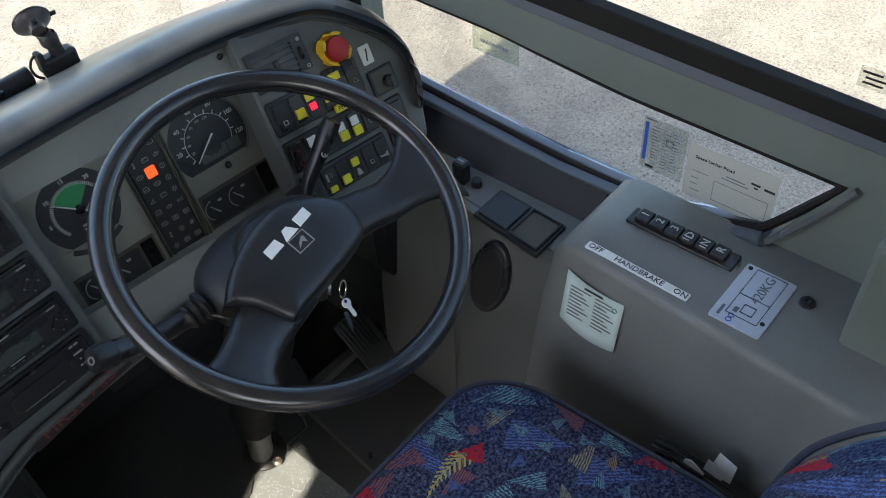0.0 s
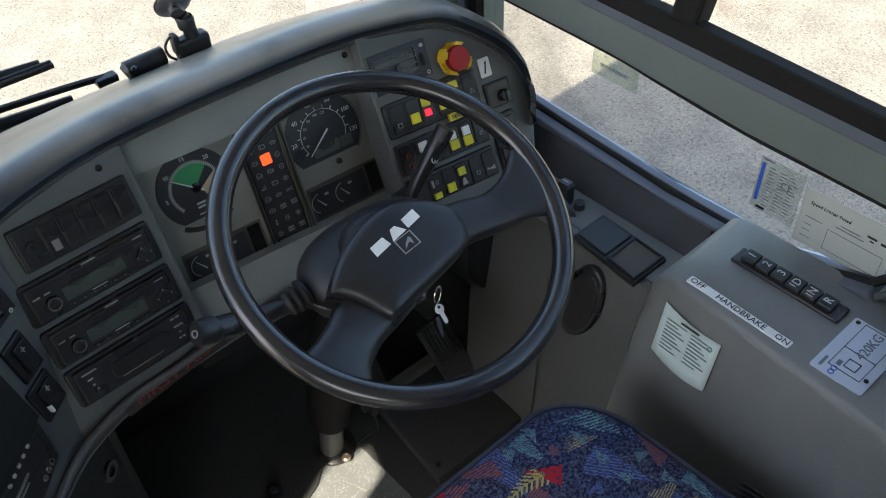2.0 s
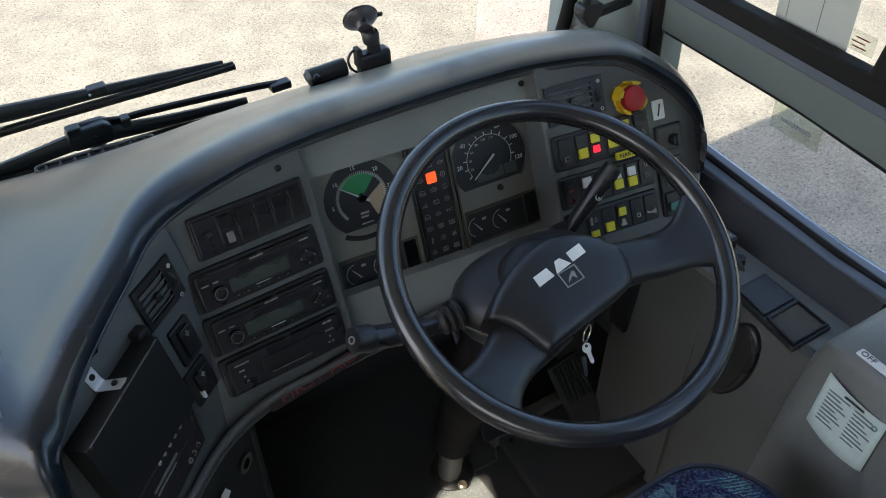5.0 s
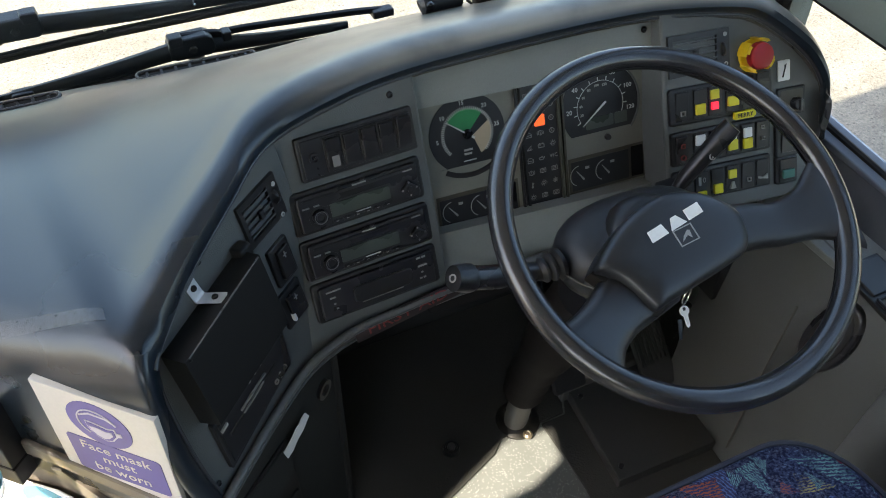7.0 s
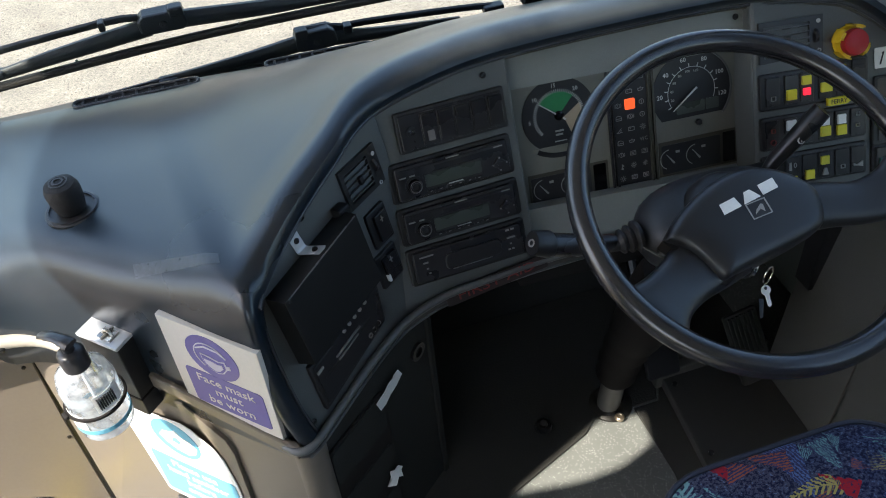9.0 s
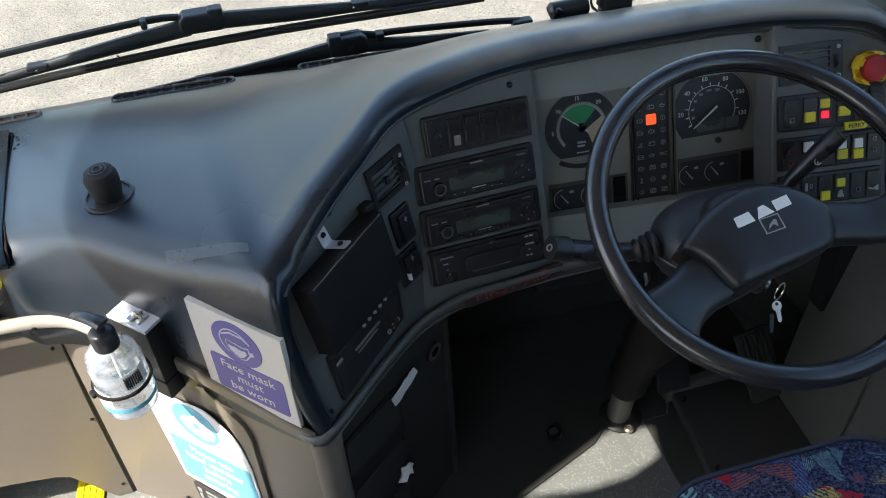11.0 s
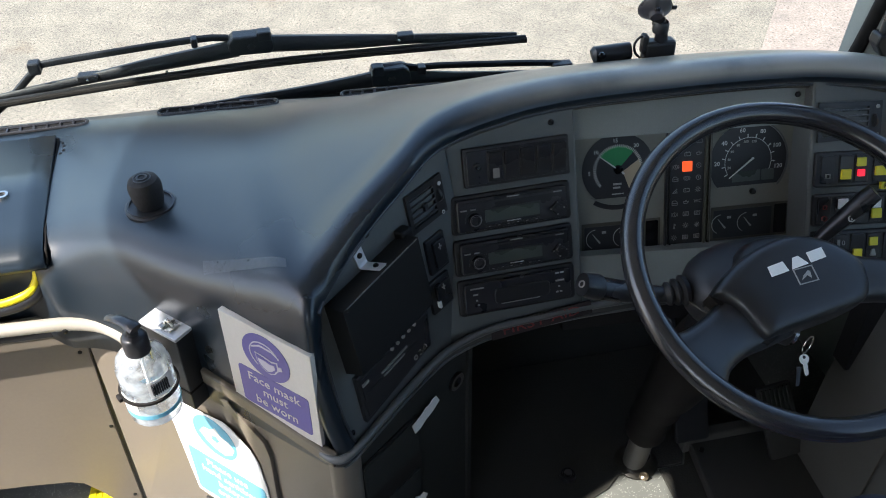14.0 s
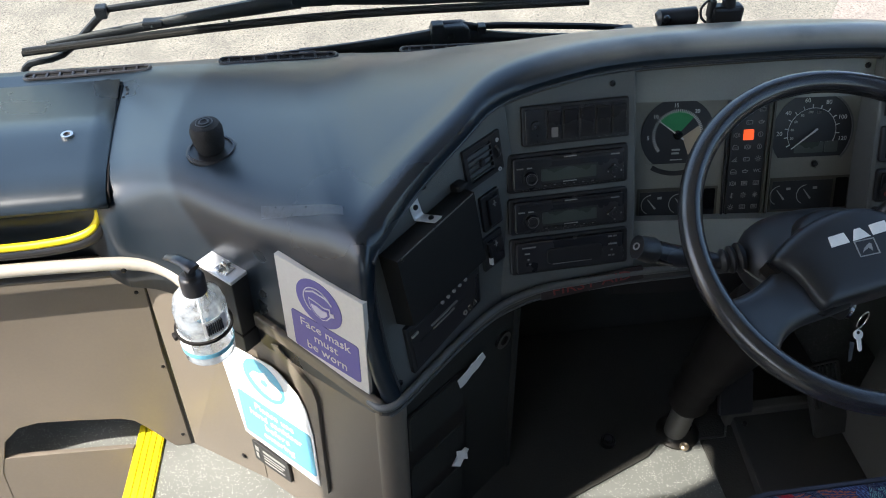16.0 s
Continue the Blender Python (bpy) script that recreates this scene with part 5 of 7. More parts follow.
ra = switch_row(-.118, .057, -.041, .016, "black switch row with yellow and lit red keys")
for k, u in enumerate((-.098, -.068, -.043, -.013, .016, .040)):
    rocker(ra, u, -.012, .022, .044)
part("symbol", ring(-.098, -.022, .004, .0052, .0115, .006, 4, 45, 405), GREYMARK, ra)
key_cap(ra, -.069, -.020, YKEY)
key_cap(ra, -.045, -.001, YSYM, .015, .014)
part("red_lamp", slab(rounded(-.050, -.039, -.024, -.013, .001), .0125, .006, .0006), REDLAMP, ra, "lit red switch lamp")
part("key_cap", slab([(-.022, -.024), (-.004, -.024), (-.004, -.017), (-.010, -.009), (-.022, -.009)], .0125, .006, .0008), YSYM, ra)
rb = switch_row(-.118, .055, -.104, -.051, "black switch row with white and yellow keys")
for u in (-.100, -.070, -.043, -.014, .012, .038):
    rocker(rb, u, -.078, .022, .042)
for v, s in ((-.072, 0), (-.090, 1)):
    part("red_symbol", ring(-.100, v, .0034, .0046, .0115, .006, 4 if s == 0 else 12, 45, 405), REDPRINT, rb)
key_cap(rb, -.071, -.067, WKEY)
key_cap(rb, -.016, -.069, WKEY, .014, .014)
key_cap(rb, .011, -.070, WKEY, .014, .015)
key_cap(rb, -.015, -.085, YSYM)
key_cap(rb, .011, -.087, YKEY)
for v in (-.066, -.084):
    part("print", ring(.038, v, .0028, .0042, .0115, .006, 4, 45, 405), GREYMARK, rb)
rc = switch_row(-.118, .055, -.164, -.112, "black switch row with yellow keys and pale symbols")
for u in (-.098, -.070, -.042, -.016, .012, .038):
    rocker(rc, u, -.139, .022, .042)
part("print", lettering("0", .012, -.066, -.132, .0102), GREYMARK, rc)
part("print", bars([(-.076, -.072, -.139, -.126)], .0112, .006), GREYMARK, rc)
key_cap(rc, -.017, -.131, YSYM, .014, .014)
key_cap(rc, -.042, -.150, YKEY, .015, .015)
key_cap(rc, -.070, -.154, YSYM, .014, .010)
part("symbol", ring(.013, -.146, .0035, .0047, .0112, .006, 4, 45, 405), GREYMARK, rc)
part("horn_symbol", slab([(.030, -.144), (.038, -.147), (.046, -.142), (.046, -.151), (.038, -.149), (.030, -.148)], .0112, .006), GREYMARK, rc)
part("symbol", slab([(-.021, -.155), (-.011, -.155), (-.014, -.144), (-.018, -.144)], .0112, .006), GREYMARK, rc)
ru = switch_row(-.008, .058, -.034, .022, "short black switch panel below the emergency button")
for u in (.012, .040):
    rocker(ru, u, -.004, .022, .044)
part("key_cap", slab(rounded(.000, .018, .002, .014, .001), .0125, .006), YSYM, ru)
part("hazard_symbol", ring(.042, -.014, .004, .0055, .0118, .006, 3, 90, 450), GREYMARK, ru)
rd = switch_row(.064, .112, -.124, -.068, "small black blank switch panel", "rocker_switch_unit")
rocker(rd, .088, -.096, .030, .040)
rd = switch_row(.064, .104, -.168, -.122, "small black switch panel with a green key", "rocker_switch_unit")
rocker(rd, .084, -.145, .030, .038)
key_cap(rd, .084, -.150, GKEY, .020, .014, "dark green key")
fl = thing("ferry_label", RIGHT_FASCIA @ Matrix.Translation((.006, -.041, .006)), "small yellow label with black lettering", "label")
part("tape", slab([(-.018, -.0055), (.013, -.0055), (.018, -.002), (.017, .006), (-.018, .006)], .008, 0, .0005), YKEY, fl)
part("wording", lettering("FERRY", .0095, -.001, .0002, .0088), INK, fl)

es = thing("emergency_button", RIGHT_FASCIA @ Matrix.Translation((.027, .046, 0)), "red emergency stop button in a yellow toothed guard", "emergency button")
part("base", lathe([(.0240, -.01), (.0240, .003), (.0225, .005), (0, .005)], 28), YELLOWP, es)
for a, top in ((152, .024), (75, .023), (235, .020), (-35, .020)):
    part("guard_tooth", ring(0, 0, .0245, .0265, top, .001, 6, a - 24, a + 24), YELLOWP, es)
    part("guard_tab", ring(0, 0, .0215, .0265, top + .002, top, 4, a - 15, a + 15), YELLOWP, es)
part("mushroom", lathe([(.012, .004), (.012, .012), (.0200, .015), (.0210, .020), (.0190, .027), (.012, .0295), (0, .030)], 30), RED, es, "domed red push button", smooth=True)

tg = thing("info_tag", RIGHT_FASCIA @ Matrix.Translation((.081, .013, 0)), "white plastic tag with a dark arrow", "tag")
part("plate", slab(rounded(-.011, .011, -.016, .016, .0025), .0025, 0, .0006), WKEY, tg)
part("arrow", slab([(-.0035, -.010), (-.001, -.010), (.0035, .006), (.0045, .010), (.0005, .008), (.001, .005)], .0032, .002), INK, tg)
tp = thing("small_tape", RIGHT_FASCIA @ Matrix.Translation((.068, .066, 0)), "strip of clear tape beside the emergency button", "tape")
part("film", slab([(-.030, .020), (.022, .006), (.026, -.012), (-.012, .004)], .0008, 0), TRIM, tp)
kn = thing("knob_switch", RIGHT_FASCIA @ Matrix.Translation((.093, -.036, 0)), "black recessed mirror switch with a round knob", "switch")
part("housing", slab(rounded(-.025, .025, -.022, .022, .003), .005, -.02, .002), BLACK, kn)
part("well", slab(rounded(-.020, .020, -.018, .018, .003), .0056, .002), DARK, kn)
part("knob", lathe([(.010, .004), (.010, .014), (.008, .018), (0, .019)], 18), SATIN, kn, at=Matrix.Translation((.006, -.004, 0)), smooth=True)
part("pointer", block(.004, .008, -.014, .004, .017, .021, .001), BLACK, kn)

# ---- left fascia: ticket machine cradle, tachograph, small switches ----
tk = thing("ticket_cradle", LEFT_FASCIA, "flat black metal cradle box screwed to the fascia", "cradle")
bm = bmesh.new()
front = [(-.2465, -.049), (-.0885, -.028), (-.0870, -.142), (-.2440, -.158)]
back = [(-.240, -.058), (-.076, -.039), (-.060, -.165), (-.238, -.178)]
fv = [bm.verts.new((u, v, .045)) for u, v in front]
bv = [bm.verts.new((u, v, -.004)) for u, v in back]
bm.faces.new(fv)
bm.faces.new(bv[::-1])
for i in range(4):
    bm.faces.new((bv[i], bv[(i + 1) % 4], fv[(i + 1) % 4], fv[i]))
bevelled(bm, .0016)
part("box", bm, CRADLE, tk)
part("fold_line", tube([(-.240, -.0485, .0455), (-.092, -.0285, .0455)], .0011, 6), TRIM, tk)
for u, v in ((-.2385, -.0525), (-.176, -.0415)):
    part("rivet", lathe([(.0022, 0), (.0018, .0010), (0, .0014)], 8), SCREWM, tk, at=Matrix.Translation((u, v, .045)))
part("corner_tab", block(-.092, -.070, -.046, -.026, 0, .020, .004), CRADLE, tk)
br = thing("angle_bracket", LEFT_FASCIA, "bright steel angle bracket with two screws", "bracket")
bend = [(-.1645, -.0110, .001), (-.1605, -.0390, .001), (-.1600, -.0425, .0025), (-.1590, -.0430, .0060), (-.1540, -.0400, .0360)]
bm = bmesh.new()
rows = [[bm.verts.new(Vector(p) + Vector(d)) for d in ((-.0085, 0, 0), (.0085, .0012, 0), (.0085, .0026, .0016), (-.0085, .0014, .0016))] for p in bend]
for p, q in zip(rows, rows[1:]):
    for j in range(4):
        bm.faces.new((p[j], p[(j + 1) % 4], q[(j + 1) % 4], q[j]))
bm.faces.new(rows[0])
bm.faces.new(rows[-1][::-1])
part("strap", bm, GALVANISED, br)
for p, a in (((-.1625, -.0240, .0026), 0), ((-.1555, -.0395, .0230), -94)):
    part("screw", lathe([(.0042, 0), (.0042, .0016), (.0028, .0032), (0, .0034)], 12), SCREWM, br, at=Matrix.Translation(p) @ Matrix.Rotation(radians(a), 4, "X"))
un = thing("tachograph_unit", LEFT_FASCIA, "black slot-in unit with rows of silver buttons", "tachograph")
part("body", slab([(-.234, -.272), (-.232, -.190), (-.066, -.172), (-.076, -.241)], .008, -.03, .002), BLACK, un)
part("face", slab([(-.228, -.264), (-.226, -.196), (-.072, -.179), (-.081, -.238)], .0095, .006, .001), SATIN, un)
part("slot", slab([(-.215, -.226), (-.215, -.222), (-.105, -.209), (-.105, -.213)], .0105, .0085), BLACK, un)
part("card_edge", slab([(-.186, -.2130), (-.186, -.2105), (-.128, -.2035), (-.128, -.2060)], .0120, .0090), DIMMARK, un)
part("card_edge", slab([(-.184, -.2200), (-.184, -.2180), (-.136, -.2120), (-.136, -.2140)], .0120, .0090), DIMMARK, un)
part("latch", slab([(-.226, -.2085), (-.226, -.2045), (-.213, -.2025), (-.213, -.2065)], .0120, .0080), GREYMARK, un)
for k in range(5):
    part("button", lathe([(.0032, .007), (.0032, .0115), (.002, .0125), (0, .0125)], 12), STEEL, un, at=Matrix.Translation((-.1562 + .0132 * k, -.1890 + .0019 * k, 0)))
for k in range(3):
    part("port", ring(-.1155 + .0110 * k, -.2359 + .0024 * k, .0022, .0044, .0108, .007, 14), STEEL, un)
for u0, u1, v0, v1 in ((-.040, .003, -.1385, -.0775), (-.053, -.004, -.2035, -.1460)):
    sc = thing("rocker_switch_unit", LEFT_FASCIA, "small black switch panel beside the cradle", "switch panel")
    part("housing", slab(rounded(u0, u1, v0, v1, .003), .005, -.02, .002), BLACK, sc)
    part("rocker", slab(rounded(u0 + .011, u1 - .007, v0 + .008, v1 - .008, .002), .010, .004, .0015), SATIN, sc)
    part("mark", bars([((u0 + u1) / 2 + .001, (u0 + u1) / 2 + .0025, (v0 + v1) / 2 + .008, (v0 + v1) / 2 + .018), ((u0 + u1) / 2 - .002, (u0 + u1) / 2 + .0055, (v0 + v1) / 2 + .012, (v0 + v1) / 2 + .0135)], .0112, .0095), GREYMARK, sc)
    if v0 < -.2:
        part("slide", block(u0 + .010, u0 + .0145, v0 + .010, v0 + .022, .005, .0115, .001), WKEY, sc)
fa = thing("first_aid_label", RADIO_FASCIA @ Matrix.Translation((.030, -.2245, .0118)) @ Matrix.Rotation(radians(5.5), 4, "Z"), "faded dark red lettering strip under the radios", "label")
part("backing", slab(rounded(-.086, .086, -.0115, .0115, .002), .0005, -.003), mat("maroon_tape", (.022, .014, .013), .5, var=.3, vs=40), fa)
part("wording", lettering("FIRST AID", .0215, 0, 0, .0008, stretch=1.45), REDPRINT, fa)

# ---- on the left console ----
sg = thing("mask_sign", LEFT_WALL @ Matrix.Translation((-.091, -.054, -.0015)) @ Matrix.Rotation(radians(-1.0), 4, "Z"), "cream and purple face mask sign board", "sign")
part("board", slab([(-.082, -.094), (.082, -.094), (.082, .094), (-.082, .094)], .006, -.003, .0008), SIGNWHITE, sg)
part("roundel", slab(disc(-.002, .043, .043, 40), .0068, .0055), PURPLE, sg)
part("head_outline", ring(-.003, .044, .0265, .0283, .0076, .0062, 30, 20, 235), PALEPRINT, sg)
part("cap_line", slab([(-.026, .056), (-.010, .0655), (.012, .0645), (.024, .056), (.024, .0535), (.012, .0615), (-.010, .0625), (-.026, .0535)], .0076, .0062), PALEPRINT, sg)
part("mask_shape", slab([(-.021, .047), (-.006, .0455), (.008, .0425), (.0195, .046), (.0205, .030), (.012, .018), (.002, .0135), (-.010, .018), (-.019, .030)], .0076, .0062), PALEPRINT, sg)
part("mask_inside", slab([(-.019, .0448), (-.006, .0434), (.008, .0402), (.0175, .0432), (.0183, .031), (.011, .020), (.002, .016), (-.009, .020), (-.0172, .031)], .0082, .0070), PURPLE, sg)
part("mask_face", slab([(-.016, .038), (-.004, .0385), (.006, .036), (.014, .038), (.0148, .031), (.008, .023), (.001, .0195), (-.007, .023), (-.0142, .031)], .0088, .0076), PALEPRINT, sg)
part("mask_strap", slab([(.0195, .038), (.026, .040), (.027, .033), (.0195, .030)], .0076, .0062), PALEPRINT, sg)
part("text_panel", slab(rounded(-.062, .068, -.078, .000, .006), .0068, .0055), PURPLE, sg)
for k, line in enumerate(("Face mask", "must", "be worn")):
    part("wording", lettering(line, .0235, .003, -.016 - .0225 * k, .0070), SIGNWHITE, sg)

hold = thing("bottle_holder", LEFT_WALL @ Matrix.Translation((-.286, -.117, 0)), "dark grey bottle holder with a bright steel top", "holder")
part("body", slab(rounded(-.0375, .0375, -.078, .074, .003), .031, -.004, .002), BLACK, hold)
part("cap", block(-.0385, .0385, .073, .079, -.004, .0325, .001), GALVANISED, hold, "bright steel top plate")
part("catch", block(-.004, .022, .079, .0815, .006, .026, .001), STEEL, hold)
part("catch_bridge", tube(smooth_path([(.000, .080, .016), (.004, .088, .016), (.014, .088, .016), (.018, .080, .016)], 4), .0026, 8), STEEL, hold, smooth=True)
part("catch_pin", tube([(.009, .083, .004), (.009, .083, .029)], .0022, 8), STEEL, hold)
part("strap", block(-.0385, .0385, -.040, -.036, -.003, .0325, .0005), RUBBER, hold, "black tie round the holder")

bt = thing("sanitiser_bottle", LEFT_WALL @ Matrix.Translation((-.268, -.153, .080)) @ Matrix.Rotation(radians(-90), 4, "X") @ Matrix.Diagonal((1.12, 1.12, 1.02, 1)), "clear plastic hand gel bottle with a black pump", "bottle")
part("bottle_body", lathe([(0, 0), (.030, 0), (.034, .004), (.035, .05), (.035, .095), (.031, .112), (.018, .122), (.013, .126), (.013, .134)], 30), CLEAR, bt, smooth=True)
part("label_band", ring(0, 0, .0354, .0357, .028, .020, 32), SKYBLUE, bt)
part("label_sheet", ring(0, 0, .0354, .0357, .094, .062, 14, -36, 26), PAPER, bt)
part("print_panel", ring(0, 0, .0354, .0357, .060, .030, 10, -120, -70), PAPER, bt)
part("barcode", bars([(-.012 + .003 * i, -.0105 + .003 * i, .069, .089) for i in range(8)], .0376, .0340), INK, bt, at=Matrix.Rotation(radians(80), 4, "Z") @ Matrix.Rotation(radians(90), 4, "X"))
part("collar", lathe([(.0165, .124), (.0165, .150), (.013, .154), (.007, .155), (.007, .166), (0, .166)], 22), SATIN, bt, smooth=True)
part("spout", tube(smooth_path([(.010, 0, .170), (-.002, 0, .172), (-.022, 0, .170), (-.045, 0, .160)], 4), [.0095] * 5 + [.008] * 5 + [.006] * 3, 10, flat=.6), SATIN, bt, smooth=True)
part("dip_tube", tube([(0, 0, .01), (.002, 0, .13)], .003, 8), PAPER, bt)
part("tie", ring(0, 0, .0358, .0390, .0575, .0535, 30), RUBBER, bt)
part("tie_knot", block(-.006, .006, -.0435, -.0375, .0515, .0590, .002), RUBBER, bt, at=Matrix.Rotation(radians(-18), 4, "Z"))

po = thing("hygiene_poster", LEFT_WALL @ Matrix.Translation((-.240, -.390, .004)), "white and light blue hygiene poster on the console", "poster")
part("sheet", slab([(-.126, .092), (-.090, .140), (.012, .153), (.030, .147), (.067, .116), (.079, .092), (.087, .031), (.084, -.126), (-.106, -.112)], .0015, 0), PAPER, po)
part("roundel", slab(disc(-.017, .095, .049, 36), .0021, .0013), SKYBLUE, po)
part("hand_shape", slab([(-.052, .092), (-.040, .108), (-.024, .112), (-.010, .124), (.000, .110), (.016, .104), (.026, .090), (.018, .072), (.000, .060), (-.022, .064), (-.040, .076)], .0026, .0018), PAPER, po)
part("drop_shape", slab([(-.022, .098), (-.012, .102), (-.006, .092), (-.014, .084), (-.024, .088)], .0032, .0022), SKYBLUE, po)
part("panel", slab(rounded(-.100, .080, -.101, .022, .008), .0021, .0013), SKYBLUE, po)
for k, line in enumerate(("Please use", "hand sanitiser", "before", "entering")):
    part("wording", lettering(line, .0235, -.010, .002 - .0255 * k, .0026), PAPER, po)

# ---- on top of the dash ----
mm = on_dash(-.868, .424)
mic = thing("microphone", mm, "stubby black foam microphone in a round socket", "microphone")
part("flange", lathe([(.040, .0), (.040, .003), (.036, .005), (.030, .004), (0, .004)], 28), BLACK, mic, smooth=True)
part("rim", ring(0, 0, .033, .036, .007, .003, 28), SATIN, mic)
lean = mm.to_3x3().inverted().to_4x4() @ Matrix.Rotation(radians(-3), 4, "Y") @ Matrix.Diagonal((1, 1, .88, 1))
part("foam_head", lathe([(.018, .0), (.021, .008), (.024, .022), (.0255, .038), (.0255, .048), (.022, .058), (.012, .062), (0, .0625)], 28), mat("mic_foam", (.010, .010, .011), .8, bump=.6, bs=300), mic, at=lean, smooth=True)
part("grille", ring(0, 0, .006, .0085, .0640, .0610, 18), SATIN, mic, at=lean)
part("grille_ring", ring(0, 0, .012, .0135, .0628, .0595, 22), SATIN, mic, at=lean)
patch = bmesh.new()
grid = {}
for i in range(15):
    for j in range(4):
        x, y = -.788 + i * .0083, .237 + j * .0065 - i * .0052
        q = on_dash(x, y).translation
        grid[i, j] = patch.verts.new((q.x, q.y, q.z + .0005))
for i in range(14):
    for j in range(3):
        patch.faces.new((grid[i, j], grid[i + 1, j], grid[i + 1, j + 1], grid[i, j + 1]))
single("scuff_patch", patch, SCUFF, label="worn scuffed patch of old tape on the padding", category="mark", smooth=True)


def screen_vent(x0, x1, y0, y1):
    a, b = Vector((x0, y0, 0)), Vector((x1, y1, 0))
    mid = (a + b) / 2
    m = on_dash(mid.x, mid.y)
    n = Vector(m.col[2][:3])
    along = (on_dash(x1 - .02, y1).translation - on_dash(x0 + .02, y0).translation).normalized()
    m2 = Matrix((along, n.cross(along), n)).transposed().to_4x4()
    m2.translation = m.translation
    L2 = (b - a).length / 2
    ob = thing("screen_vent", m2, "long black windscreen vent slot with ribs", "air vent", "windscreen vents")
    rim_line = [(u, v, .0028) for u, v in rounded(-L2 + .003, L2 - .003, -.0105, .0105, .0100, 6)]
    part("frame", tube(rim_line + rim_line[:1], .0033, 8), SATIN, ob, smooth=True)
    part("opening", slab(rounded(-L2 + .003, L2 - .003, -.0105, .0105, .010), .0012, -.004), CRADLE, ob)
    for k in range(int(L2 * 2 / .024)):
        u = -L2 + .02 + k * .024
        part("rib", block(u - .0022, u + .0022, -.0095, .0095, .001, .0042, .0005), SATIN, ob)
    return ob


screen_vent(-1.255, -1.015, .819, .820)
screen_vent(-.888, -.655, .817, .807)
screen_vent(-.536, -.33, .797, .780)

dm = on_dash(-.080, .565)
dc = thing("dash_camera", Matrix.Translation(dm.translation), "small black dash camera lying on the dash", "dash camera")
part("case", tube([(-.034, 0, .014), (-.030, 0, .015), (.034, 0, .016)], [.010, .015, .015], 16), BLACK, dc, smooth=True)
part("lens", lathe([(.007, 0), (.007, .004), (.004, .006), (0, .006)], 16, at=Matrix.Translation((-.022, -.013, .020)) @ Matrix.Rotation(radians(90), 4, "X")), GLOSSY, dc)
part("foot", block(-.025, .025, -.012, .012, -.004, .004, .002), BLACK, dc)
sm = thing("suction_mount", Matrix.Translation(on_dash(-.004, .545).translation), "black suction cup phone mount on the windscreen side", "mount")
part("clamp", block(-.026, .030, -.012, .014, -.005, .032, .006), BLACK, sm)
part("jaw", block(-.030, -.020, -.008, .010, .010, .044, .003), BLACK, sm)
part("neck", tube([(.004, 0, .03), (.003, 0, .050), (-.004, .003, .066)], [.012, .011, .012], 14), SATIN, sm, smooth=True)
part("ball_nut", lathe([(.0125, -.010), (.0140, -.006), (.0140, .006), (.012, .010)], 16), BLACK, sm, at=Matrix.Translation((.0, 0, .056)), smooth=True)
cup_at = Matrix.Translation((-.008, .005, .073)) @ Vector((.16, .86, .40)).to_track_quat("Z", "Y").to_matrix().to_4x4()
cup = part("cup", lathe([(0, -.003), (.0105, -.003), (.0115, .003), (.0135, .006), (.0200, .0095), (.0262, .0145), (.0282, .0175), (.0282, .0190), (.0262, .0175), (.0190, .0130), (.0100, .0110), (0, .0105)], 36), CUPGREY, sm, "dark translucent dish of the cup", at=cup_at, smooth=True)
part("cup_rim", ring(0, 0, .0268, .0290, .0195, .0172, 36), BLACK, sm, at=cup_at)
part("cup_lever", block(-.004, .004, .006, .017, .001, .007, .0015), SATIN, sm, at=cup_at)
part("cup_tab", block(-.037, -.028, -.004, .004, .0165, .0200, .001), BLACK, sm, at=cup_at)
part("cable_loop", tube(smooth_path([(-.020, 0, .034), (-.032, .002, .040), (-.042, .002, .028), (-.040, .0, .012), (-.030, 0, .002)], 5), .0022, 8), BLACK, sm, smooth=True)


